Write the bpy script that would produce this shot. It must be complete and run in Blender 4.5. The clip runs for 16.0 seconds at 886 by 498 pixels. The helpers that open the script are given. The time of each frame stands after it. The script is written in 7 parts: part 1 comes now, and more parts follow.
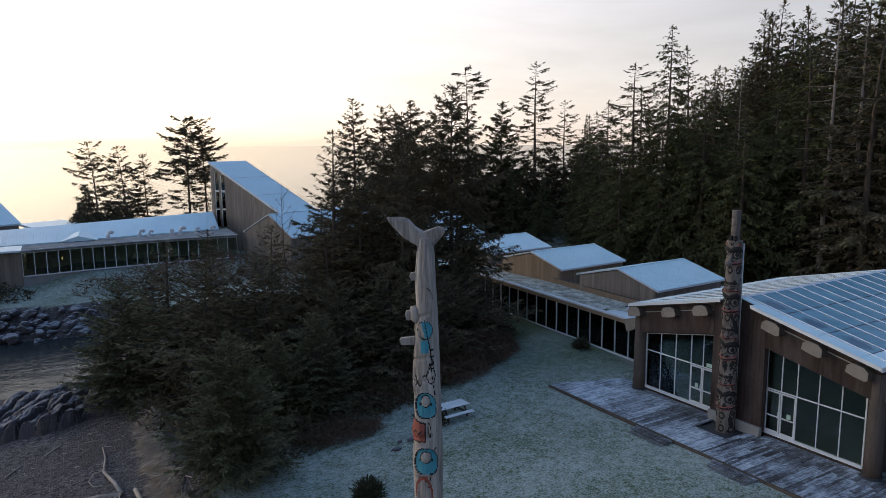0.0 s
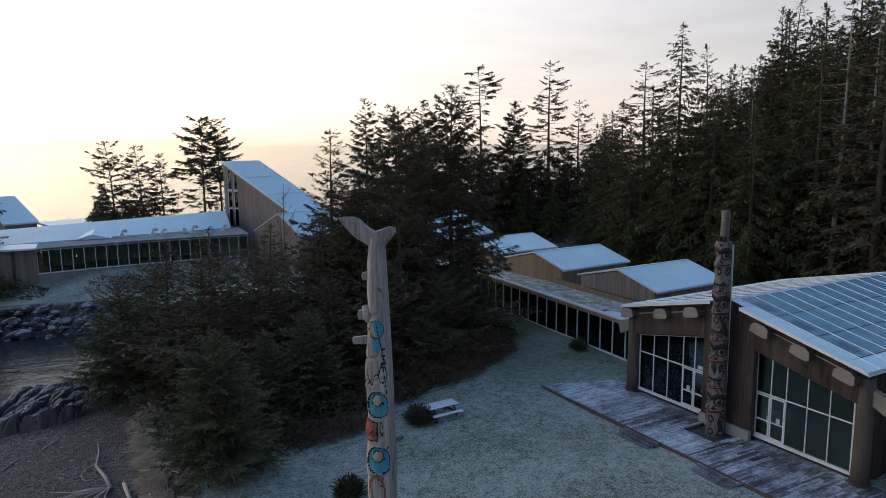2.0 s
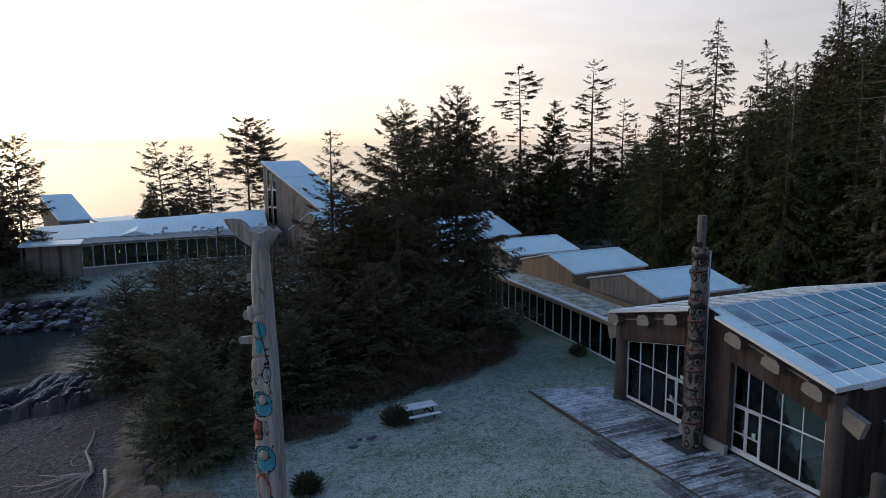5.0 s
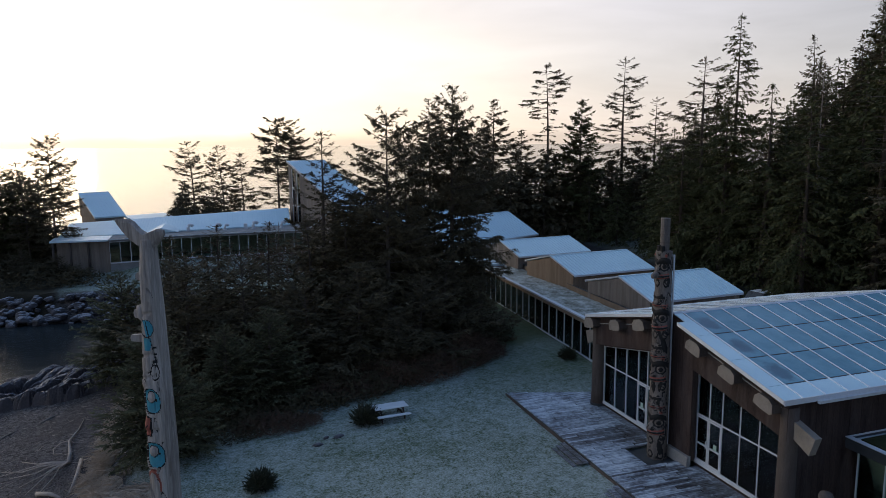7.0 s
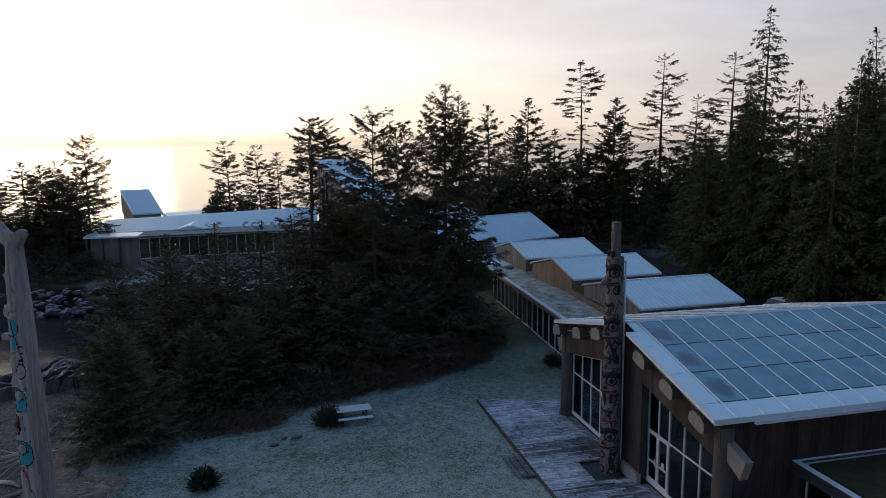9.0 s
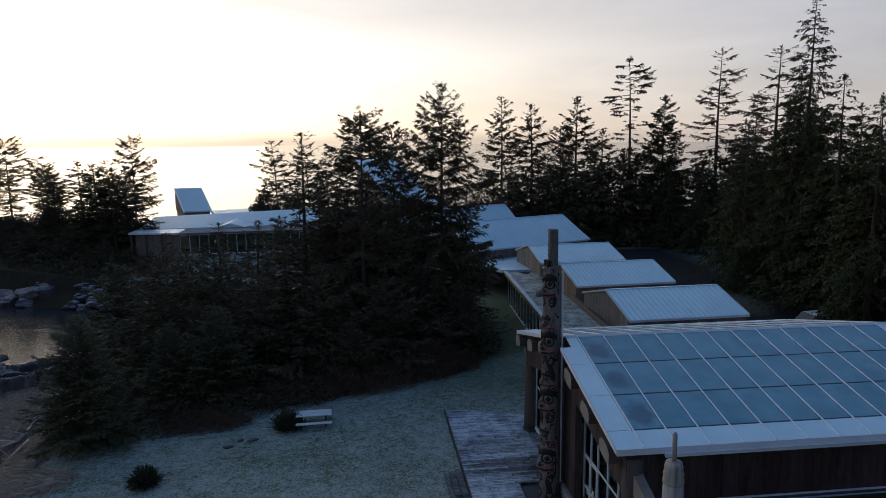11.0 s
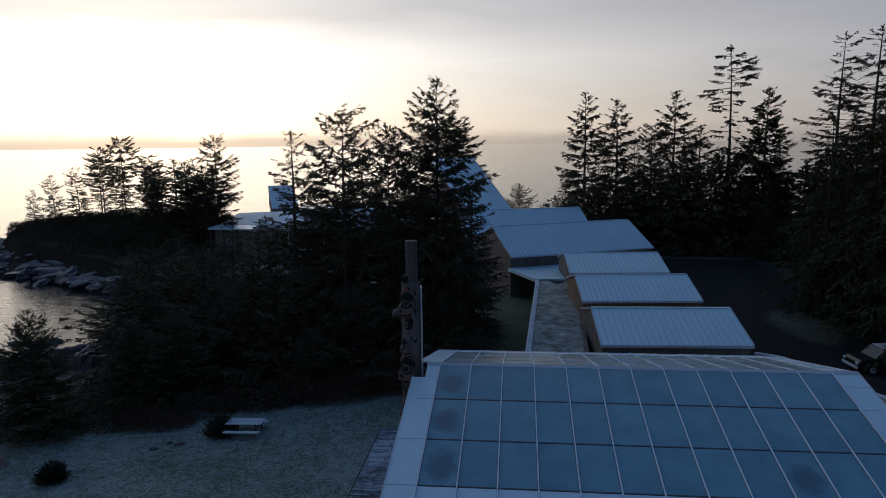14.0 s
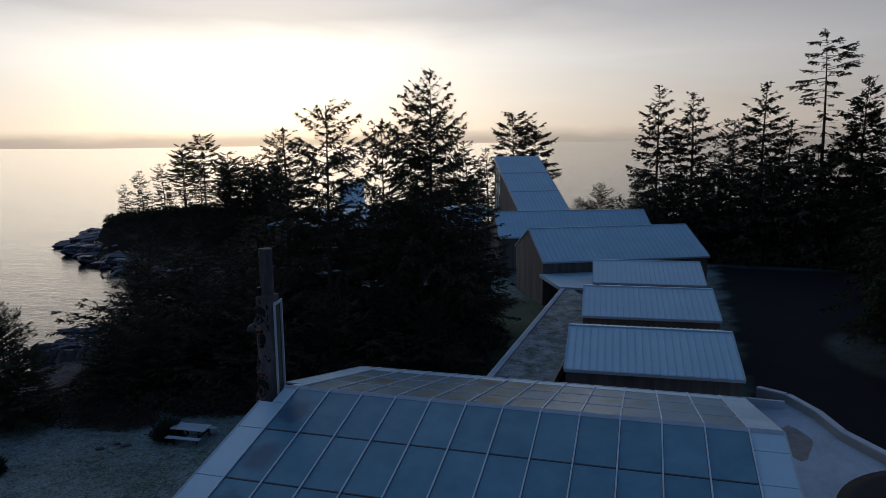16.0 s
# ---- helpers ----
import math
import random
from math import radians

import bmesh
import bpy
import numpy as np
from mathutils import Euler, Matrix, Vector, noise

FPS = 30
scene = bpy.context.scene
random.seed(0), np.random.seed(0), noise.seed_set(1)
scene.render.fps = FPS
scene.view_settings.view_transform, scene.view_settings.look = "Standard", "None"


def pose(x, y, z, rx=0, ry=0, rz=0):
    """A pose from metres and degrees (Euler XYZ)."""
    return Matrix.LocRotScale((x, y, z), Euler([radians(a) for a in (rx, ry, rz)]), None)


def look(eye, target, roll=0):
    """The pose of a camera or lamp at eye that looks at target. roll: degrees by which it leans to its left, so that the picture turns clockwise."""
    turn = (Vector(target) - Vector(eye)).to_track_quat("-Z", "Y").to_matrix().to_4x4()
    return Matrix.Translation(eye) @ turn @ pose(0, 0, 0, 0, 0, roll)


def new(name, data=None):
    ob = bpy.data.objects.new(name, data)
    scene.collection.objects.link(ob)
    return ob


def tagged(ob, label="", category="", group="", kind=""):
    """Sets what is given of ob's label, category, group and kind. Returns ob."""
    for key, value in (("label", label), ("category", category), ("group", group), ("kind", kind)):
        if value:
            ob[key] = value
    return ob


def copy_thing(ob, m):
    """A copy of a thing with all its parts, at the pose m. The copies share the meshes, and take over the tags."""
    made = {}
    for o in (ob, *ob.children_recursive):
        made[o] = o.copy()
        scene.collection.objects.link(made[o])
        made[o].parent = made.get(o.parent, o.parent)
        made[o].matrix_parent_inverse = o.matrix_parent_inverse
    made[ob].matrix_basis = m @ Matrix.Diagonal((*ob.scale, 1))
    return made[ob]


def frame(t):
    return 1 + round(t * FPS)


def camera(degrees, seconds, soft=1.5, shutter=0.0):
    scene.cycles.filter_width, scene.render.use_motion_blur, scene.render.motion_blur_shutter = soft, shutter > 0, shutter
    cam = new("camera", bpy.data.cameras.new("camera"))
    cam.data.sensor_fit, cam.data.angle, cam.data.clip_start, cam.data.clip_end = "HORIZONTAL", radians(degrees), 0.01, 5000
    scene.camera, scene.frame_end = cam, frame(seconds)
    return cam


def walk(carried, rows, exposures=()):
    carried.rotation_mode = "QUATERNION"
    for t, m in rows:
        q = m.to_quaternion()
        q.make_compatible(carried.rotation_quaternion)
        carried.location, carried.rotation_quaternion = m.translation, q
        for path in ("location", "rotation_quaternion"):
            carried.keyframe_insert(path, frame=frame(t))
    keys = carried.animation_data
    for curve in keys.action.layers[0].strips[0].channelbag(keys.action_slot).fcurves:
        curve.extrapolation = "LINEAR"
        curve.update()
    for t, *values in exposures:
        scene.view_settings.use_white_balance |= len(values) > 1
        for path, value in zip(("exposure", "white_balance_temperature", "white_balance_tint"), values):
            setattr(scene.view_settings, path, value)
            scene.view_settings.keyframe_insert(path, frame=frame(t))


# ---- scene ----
cam = camera(64.9, 16.0, soft=0.5)
METRES, EYE, TILT, LEAN, TURN = 46.4, 15.04, 0.0, 0.0, -27.9
ROWS = [
    (0.0, 0.0, 0.0, 0.0, -0.08, -8.53, 0.52),
    (0.5, 0.008, 0.0002, 0.0, 0.42, -8.54, 0.52),
    (1.0, 0.0179, 0.0002, 0.0001, 0.89, -8.55, 0.53),
    (1.5, 0.0295, 0.0001, -0.0, 1.35, -8.56, 0.53),
    (2.0, 0.0429, -0.0001, 0.0, 1.92, -8.55, 0.55),
    (2.5, 0.0579, 0.0004, 0.0003, 2.6, -8.54, 0.54),
    (3.0, 0.0742, 0.0014, 0.0003, 3.36, -8.53, 0.57),
    (3.5, 0.0921, 0.003, 0.0004, 4.21, -8.51, 0.56),
    (4.0, 0.1111, 0.0048, 0.0005, 5.13, -8.51, 0.56),
    (6.5, 0.2272, 0.0246, 0.0018, 11.27, -8.53, 0.58),
    (7.0, 0.254, 0.0317, 0.0015, 12.1, -8.54, 0.58),
    (7.5, 0.2815, 0.0406, 0.0009, 13.24, -8.55, 0.58),
    (8.0, 0.3102, 0.0512, 0.0008, 14.57, -8.58, 0.59),
    (8.5, 0.3393, 0.0641, 0.001, 15.98, -8.59, 0.61),
    (9.0, 0.3691, 0.0798, 0.0014, 17.46, -8.57, 0.59),
    (11.5, 0.528, 0.1855, 0.0023, 26.33, -8.57, 0.62),
    (12.0, 0.5593, 0.2137, 0.0017, 28.34, -8.56, 0.63),
    (12.5, 0.5903, 0.2445, 0.0011, 30.44, -8.54, 0.66),
    (13.0, 0.6207, 0.2777, 0.001, 32.55, -8.54, 0.66),
    (13.5, 0.65, 0.313, 0.0006, 34.74, -8.54, 0.68),
    (14.0, 0.6781, 0.3506, 0.0001, 37.0, -8.54, 0.68),
    (14.5, 0.7044, 0.3917, -0.0006, 39.38, -8.52, 0.69),
    (15.0, 0.729, 0.4353, -0.0013, 41.83, -8.55, 0.68),
    (15.5, 0.7517, 0.4818, -0.0017, 44.33, -8.6, 0.66),
    (16.0, 0.7712, 0.5309, -0.0029, 46.87, -8.63, 0.67),
]
walk(cam, [(t, pose(0, 0, EYE, TILT, LEAN, TURN) @ pose(METRES * x, METRES * y, METRES * z, 90 + pitch, roll, yaw)) for t, x, y, z, yaw, pitch, roll in ROWS],
     exposures=[(0.0, 1.0, 7150, 10), (4.0, 0.87, 7050, 10), (7.5, 0.63, 6850, 10), (9.0, 0.46, 6700, 10), (12.5, -0.12, 6250, 10), (14.0, -0.52, 5980, 10), (16.0, -0.82, 5900, 10)])


# ---- world, sun, exposure ----
SUN_AZ, SUN_EL = 33.0, 5.0          # degrees left of +y, and above the horizon
sun_way = Vector((-math.sin(radians(SUN_AZ)) * math.cos(radians(SUN_EL)), math.cos(radians(SUN_AZ)) * math.cos(radians(SUN_EL)), math.sin(radians(SUN_EL))))


class Nodes:
    """A short way to write node trees."""

    def __init__(self, tree):
        self.tree = tree
        tree.nodes.clear()

    def add(self, kind, inputs=None, operation=""):
        n = self.tree.nodes.new(kind)
        if operation:
            n.operation = operation
        for k, v in (inputs or {}).items():
            if isinstance(v, bpy.types.NodeSocket):
                self.tree.links.new(v, n.inputs[k])
            else:
                n.inputs[k].default_value = v
        return n

    def math(self, op, a, b=0.0, c=0.0):
        return self.add("ShaderNodeMath", {0: a, 1: b, 2: c}, operation=op).outputs[0]

    def mix(self, f, a, b, blend="MIX"):
        n = self.tree.nodes.new("ShaderNodeMix")
        n.data_type, n.blend_type = "RGBA", blend
        for k, v in ((0, f), (6, a), (7, b)):
            if isinstance(v, bpy.types.NodeSocket):
                self.tree.links.new(v, n.inputs[k])
            else:
                n.inputs[k].default_value = v if k == 0 else (*v[:3], 1.0)
        return n.outputs[2]

    def ramp(self, fac, stops):
        n = self.add("ShaderNodeValToRGB", {0: fac})
        el = n.color_ramp.elements
        while len(el) < len(stops):
            el.new(0.5)
        for e, (p, c) in zip(el, stops):
            e.position = p
            e.color = (*c[:3], 1.0) if isinstance(c, (tuple, list)) else (c, c, c, 1.0)
        return n.outputs[0]

    def noise(self, vec, scale, detail=4.0, rough=0.55, distortion=0.0):
        return self.add("ShaderNodeTexNoise", {"Vector": vec, "Scale": scale, "Detail": detail, "Roughness": rough, "Distortion": distortion}).outputs[0]


world = bpy.data.worlds.new("morning_sky")
scene.world = world
world.use_nodes = True
W = Nodes(world.node_tree)
way = W.add("ShaderNodeTexCoord").outputs["Generated"]
sep = W.add("ShaderNodeSeparateXYZ", {0: way})
up = sep.outputs[2]
near_sun = W.add("ShaderNodeVectorMath", {0: way, 1: tuple(sun_way)}, operation="DOT_PRODUCT").outputs["Value"]
nish = W.add("ShaderNodeTexSky")
nish.sky_type, nish.sun_disc, nish.sun_elevation, nish.sun_rotation = "NISHITA", False, radians(SUN_EL), radians(-SUN_AZ)
# thin high overcast: pale low down, blue-grey overhead
veil = W.ramp(up, [(0.0, (0.56, 0.49, 0.435)), (0.10, (0.545, 0.52, 0.515)), (0.26, (0.475, 0.475, 0.53)), (0.48, (0.215, 0.31, 0.47)), (1.0, (0.105, 0.21, 0.41))])
side = W.ramp(W.math("MULTIPLY_ADD", near_sun, 0.5, 0.5), [(0.0, (0.22, 0.29, 0.44)), (0.45, (0.46, 0.52, 0.62)), (0.72, (0.86, 0.88, 0.94)), (0.87, (1.0, 0.965, 0.93)), (1.0, (1.14, 1.08, 1.0))])
veil = W.mix(1.0, veil, side, "MULTIPLY")
stretch = W.add("ShaderNodeMapping", {0: way, 3: (1.6, 1.6, 9.0)}).outputs[0]
cloud = W.noise(stretch, 1.5, 5.0, 0.55, 0.4)
cloud_v = W.math("MULTIPLY_ADD", cloud, 0.62, 0.71)
veil = W.mix(1.0, veil, W.add("ShaderNodeCombineColor", {0: cloud_v, 1: cloud_v, 2: cloud_v}).outputs[0], "MULTIPLY")
pos = W.math("MAXIMUM", near_sun, 0.0)
# a grey edge of cloud above the bright band
deck = W.ramp(W.math("MULTIPLY_ADD", cloud, 0.10, W.math("ADD", up, -0.05)), [(0.0, 1.0), (0.125, 1.0), (0.175, 0.42), (0.6, 0.6), (1.0, 0.6)])
wide = W.math("MULTIPLY", W.math("POWER", pos, 4.6), 1.02)
tight = W.math("MULTIPLY", W.math("POWER", pos, 30.0), 0.7)
low_tint = W.ramp(up, [(0.0, (1.0, 0.80, 0.54)), (0.10, (1.0, 0.90, 0.74)), (0.30, (1.0, 0.97, 0.93)), (1.0, (0.9, 0.95, 1.0))])
wide_c = W.mix(1.0, low_tint, W.add("ShaderNodeCombineColor", {0: wide, 1: wide, 2: wide}).outputs[0], "MULTIPLY")
tight_c = W.mix(1.0, (1.0, 0.86, 0.60), W.add("ShaderNodeCombineColor", {0: tight, 1: tight, 2: tight}).outputs[0], "MULTIPLY")
glow = W.mix(1.0, W.mix(1.0, wide_c, tight_c, "ADD"), deck, "MULTIPLY")
sky = W.mix(1.0, veil, glow, "ADD")
sky = W.mix(1.0, sky, W.mix(1.0, nish.outputs[0], (0.012, 0.012, 0.012), "MULTIPLY"), "ADD")
# low bank of sea fog along the horizon
bank_n = W.noise(W.add("ShaderNodeMapping", {0: way, 3: (6.0, 6.0, 30.0)}).outputs[0], 1.3, 4.0)
bank = W.ramp(W.math("MULTIPLY_ADD", bank_n, -0.022, W.math("ADD", up, 0.011)), [(0.0, 1.0), (0.006, 1.0), (0.022, 0.0), (1.0, 0.0)])
sky = W.mix(W.math("MULTIPLY", bank, 0.6), sky, (0.41, 0.355, 0.315))
bg = W.add("ShaderNodeBackground", {0: sky, 1: 1.0})
W.tree.links.new(bg.outputs[0], W.add("ShaderNodeOutputWorld").inputs[0])

sun_data = bpy.data.lights.new("sun", "SUN")
sun_data.energy, sun_data.angle, sun_data.color = 0.5, radians(45), (1.0, 0.80, 0.56)
sun = new("sun", sun_data)
sun.matrix_world = look(sun_way * 100, (0, 0, 0))


# ---- materials ----
def surface(name, a, b, scale=3.0, rough=0.7, bump=0.02, fine=40.0, stain=None, stain_amt=0.35, metal=0.0, stretch=(1, 1, 1), spec=0.15, random_amt=0.0, bump_scale=None):
    """A two-scale procedural surface between the colours a and b, with fine relief and, where given, stains."""
    m = bpy.data.materials.new(name)
    m.use_nodes = True
    N = Nodes(m.node_tree)
    co = N.add("ShaderNodeMapping", {0: N.add("ShaderNodeTexCoord").outputs["Object"], 3: stretch}).outputs[0]
    big = N.noise(co, scale, 3.0, 0.6)
    small = N.noise(co, fine, 4.0, 0.65)
    f = N.math("MULTIPLY_ADD", small, 0.55, N.math("MULTIPLY", big, 0.6))
    f = N.math("MULTIPLY_ADD", N.math("SUBTRACT", f, 0.575), 2.2, 0.5)
    if random_amt:
        r = N.add("ShaderNodeObjectInfo").outputs["Random"]
        isl = N.add("ShaderNodeNewGeometry").outputs["Random Per Island"]
        rr = N.math("FRACT", N.math("ADD", r, isl))
        f = N.math("MULTIPLY_ADD", N.math("SUBTRACT", rr, 0.5), random_amt, f)
    f = N.add("ShaderNodeClamp", {0: f}).outputs[0]
    col = N.mix(f, a, b)
    if stain:
        s = N.ramp(N.noise(co, scale * 0.37, 5.0, 0.7, 0.6), [(0.46, 0.0), (0.66, 1.0)])
        col = N.mix(N.math("MULTIPLY", s, stain_amt), col, stain)
    hgt = N.add("ShaderNodeBump", {"Strength": 0.6, "Distance": bump, "Height": N.noise(co, bump_scale or fine * 0.6, 3.0)}).outputs[0]
    rg = N.math("MULTIPLY_ADD", big, 0.25, rough - 0.12)
    p = N.add("ShaderNodeBsdfPrincipled", {"Base Color": col, "Roughness": rg, "Metallic": metal, "Normal": hgt, "Specular IOR Level": spec})
    N.tree.links.new(p.outputs[0], N.add("ShaderNodeOutputMaterial").inputs[0])
    return m


def glass(name, tint=(0.78, 0.88, 0.82), rough=0.03):
    """Thin window glass: clear through, with a Fresnel gloss."""
    m = bpy.data.materials.new(name)
    m.use_nodes = True
    N = Nodes(m.node_tree)
    co = N.add("ShaderNodeTexCoord").outputs["Object"]
    wob = N.add("ShaderNodeBump", {"Strength": 0.05, "Distance": 0.05, "Height": N.noise(co, 0.8, 2.0)}).outputs[0]
    tr = N.add("ShaderNodeBsdfTransparent", {0: (*tint, 1)})
    gl = N.add("ShaderNodeBsdfGlossy", {0: (0.9, 0.95, 1, 1), "Roughness": rough, "Normal": wob})
    fr = N.add("ShaderNodeFresnel", {"IOR": 1.45}).outputs[0]
    mx = N.add("ShaderNodeMixShader", {0: fr, 1: tr.outputs[0], 2: gl.outputs[0]})
    N.tree.links.new(mx.outputs[0], N.add("ShaderNodeOutputMaterial").inputs[0])
    return m


def weathered_deck(name, frost):
    """Deck boards, dark and damp in patches that run across them, white with frost elsewhere."""
    m = bpy.data.materials.new(name)
    m.use_nodes = True
    N = Nodes(m.node_tree)
    pos = N.add("ShaderNodeNewGeometry").outputs["Position"]
    r = N.add("ShaderNodeObjectInfo").outputs["Random"]
    streak = N.add("ShaderNodeMapping", {0: pos, 3: (0.7, 6.0, 1.0)}).outputs[0]
    patch, grain, spot = N.noise(pos, 0.42, 4.0, 0.65), N.noise(streak, 2.2, 5.0, 0.7), N.noise(pos, 5.0, 4.0, 0.7)
    f = N.math("MULTIPLY_ADD", N.math("SUBTRACT", patch, 0.5), 1.7, N.math("MULTIPLY_ADD", N.math("SUBTRACT", grain, 0.5), 1.5, N.math("MULTIPLY_ADD", N.math("SUBTRACT", spot, 0.5), 1.1, N.math("MULTIPLY_ADD", N.math("SUBTRACT", r, 0.5), 0.30, 0.5 + frost))))
    f = N.add("ShaderNodeClamp", {0: f}).outputs[0]
    col = N.ramp(f, [(0.0, (0.045, 0.043, 0.046)), (0.35, (0.13, 0.14, 0.16)), (0.7, (0.34, 0.39, 0.45)), (1.0, (0.56, 0.62, 0.68))])
    bmp = N.add("ShaderNodeBump", {"Strength": 0.7, "Distance": 0.008, "Height": grain}).outputs[0]
    p = N.add("ShaderNodeBsdfPrincipled", {"Base Color": col, "Roughness": N.math("MULTIPLY_ADD", f, 0.3, 0.5), "Normal": bmp, "Specular IOR Level": 0.25})
    N.tree.links.new(p.outputs[0], N.add("ShaderNodeOutputMaterial").inputs[0])
    return m


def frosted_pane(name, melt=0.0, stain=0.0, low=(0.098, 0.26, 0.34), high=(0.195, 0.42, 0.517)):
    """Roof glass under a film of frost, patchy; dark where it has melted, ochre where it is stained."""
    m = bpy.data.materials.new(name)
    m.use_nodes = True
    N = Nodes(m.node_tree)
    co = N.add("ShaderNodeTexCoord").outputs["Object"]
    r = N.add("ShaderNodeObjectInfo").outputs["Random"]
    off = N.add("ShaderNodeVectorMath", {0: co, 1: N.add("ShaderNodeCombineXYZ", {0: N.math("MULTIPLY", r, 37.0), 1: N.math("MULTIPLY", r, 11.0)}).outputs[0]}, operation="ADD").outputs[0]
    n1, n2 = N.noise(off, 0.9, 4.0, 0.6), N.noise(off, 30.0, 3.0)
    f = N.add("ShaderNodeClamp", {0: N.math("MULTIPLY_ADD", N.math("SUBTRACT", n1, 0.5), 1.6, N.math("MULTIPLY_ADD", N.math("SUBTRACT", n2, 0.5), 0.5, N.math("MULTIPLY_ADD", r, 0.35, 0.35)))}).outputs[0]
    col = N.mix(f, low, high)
    if melt or stain:
        # one ragged oval towards the middle of each pane
        sep = N.add("ShaderNodeSeparateXYZ", {0: co})
        along = N.math("SUBTRACT", N.math("FRACT", N.math("MULTIPLY", N.math("SUBTRACT", N.math("ABSOLUTE", sep.outputs[1]), 0.06), 0.458)), 0.55)
        across = N.math("MULTIPLY", sep.outputs[0], 0.62)
        d = N.math("SQRT", N.math("ADD", N.math("MULTIPLY", across, across), N.math("MULTIPLY", along, along)))
        d = N.math("MULTIPLY_ADD", N.math("SUBTRACT", N.noise(off, 2.2, 4.0, 0.6), 0.5), 0.35, d)
        oval = N.ramp(d, [(0.0, 1.0), (0.20, 0.9), (0.36, 0.0), (1.0, 0.0)])
        if melt:
            col = N.mix(N.math("MULTIPLY", oval, melt), col, (0.045, 0.055, 0.11))
        else:
            some = N.ramp(N.noise(off, 0.35, 2.0), [(0.42, 0.0), (0.62, 1.0)])
            col = N.mix(N.math("MULTIPLY", N.math("MULTIPLY", oval, some), stain), col, (0.30, 0.24, 0.09))
    bmp = N.add("ShaderNodeBump", {"Strength": 0.25, "Distance": 0.004, "Height": n2}).outputs[0]
    p = N.add("ShaderNodeBsdfPrincipled", {"Base Color": col, "Roughness": 0.27, "Normal": bmp, "Transmission Weight": 0.15, "IOR": 1.45})
    N.tree.links.new(p.outputs[0], N.add("ShaderNodeOutputMaterial").inputs[0])
    return m


def frosted_rock(name, a, b, frost, amount, rough):
    """Dark rock, split by fine relief, with frost lying on its upper sides."""
    m = bpy.data.materials.new(name)
    m.use_nodes = True
    N = Nodes(m.node_tree)
    geo = N.add("ShaderNodeNewGeometry")
    pos = geo.outputs["Position"]
    r = N.add("ShaderNodeObjectInfo").outputs["Random"]
    big, fine = N.noise(pos, 0.9, 4.0, 0.6), N.noise(pos, 7.0, 5.0, 0.7)
    f = N.add("ShaderNodeClamp", {0: N.math("MULTIPLY_ADD", N.math("SUBTRACT", fine, 0.5), 1.6, N.math("MULTIPLY_ADD", N.math("SUBTRACT", r, 0.5), 0.5, big))}).outputs[0]
    col = N.mix(f, a, b)
    top = N.add("ShaderNodeSeparateXYZ", {0: geo.outputs["Normal"]}).outputs[2]
    lie = N.add("ShaderNodeClamp", {0: N.math("MULTIPLY_ADD", N.math("SUBTRACT", fine, 0.5), 1.8, N.math("MULTIPLY_ADD", top, 2.6, -1.55))}).outputs[0]
    col = N.mix(N.math("MULTIPLY", lie, amount), col, frost)
    bmp = N.add("ShaderNodeBump", {"Strength": 0.8, "Distance": 0.08, "Height": fine}).outputs[0]
    p = N.add("ShaderNodeBsdfPrincipled", {"Base Color": col, "Roughness": rough, "Normal": bmp, "Specular IOR Level": 0.3})
    N.tree.links.new(p.outputs[0], N.add("ShaderNodeOutputMaterial").inputs[0])
    return m


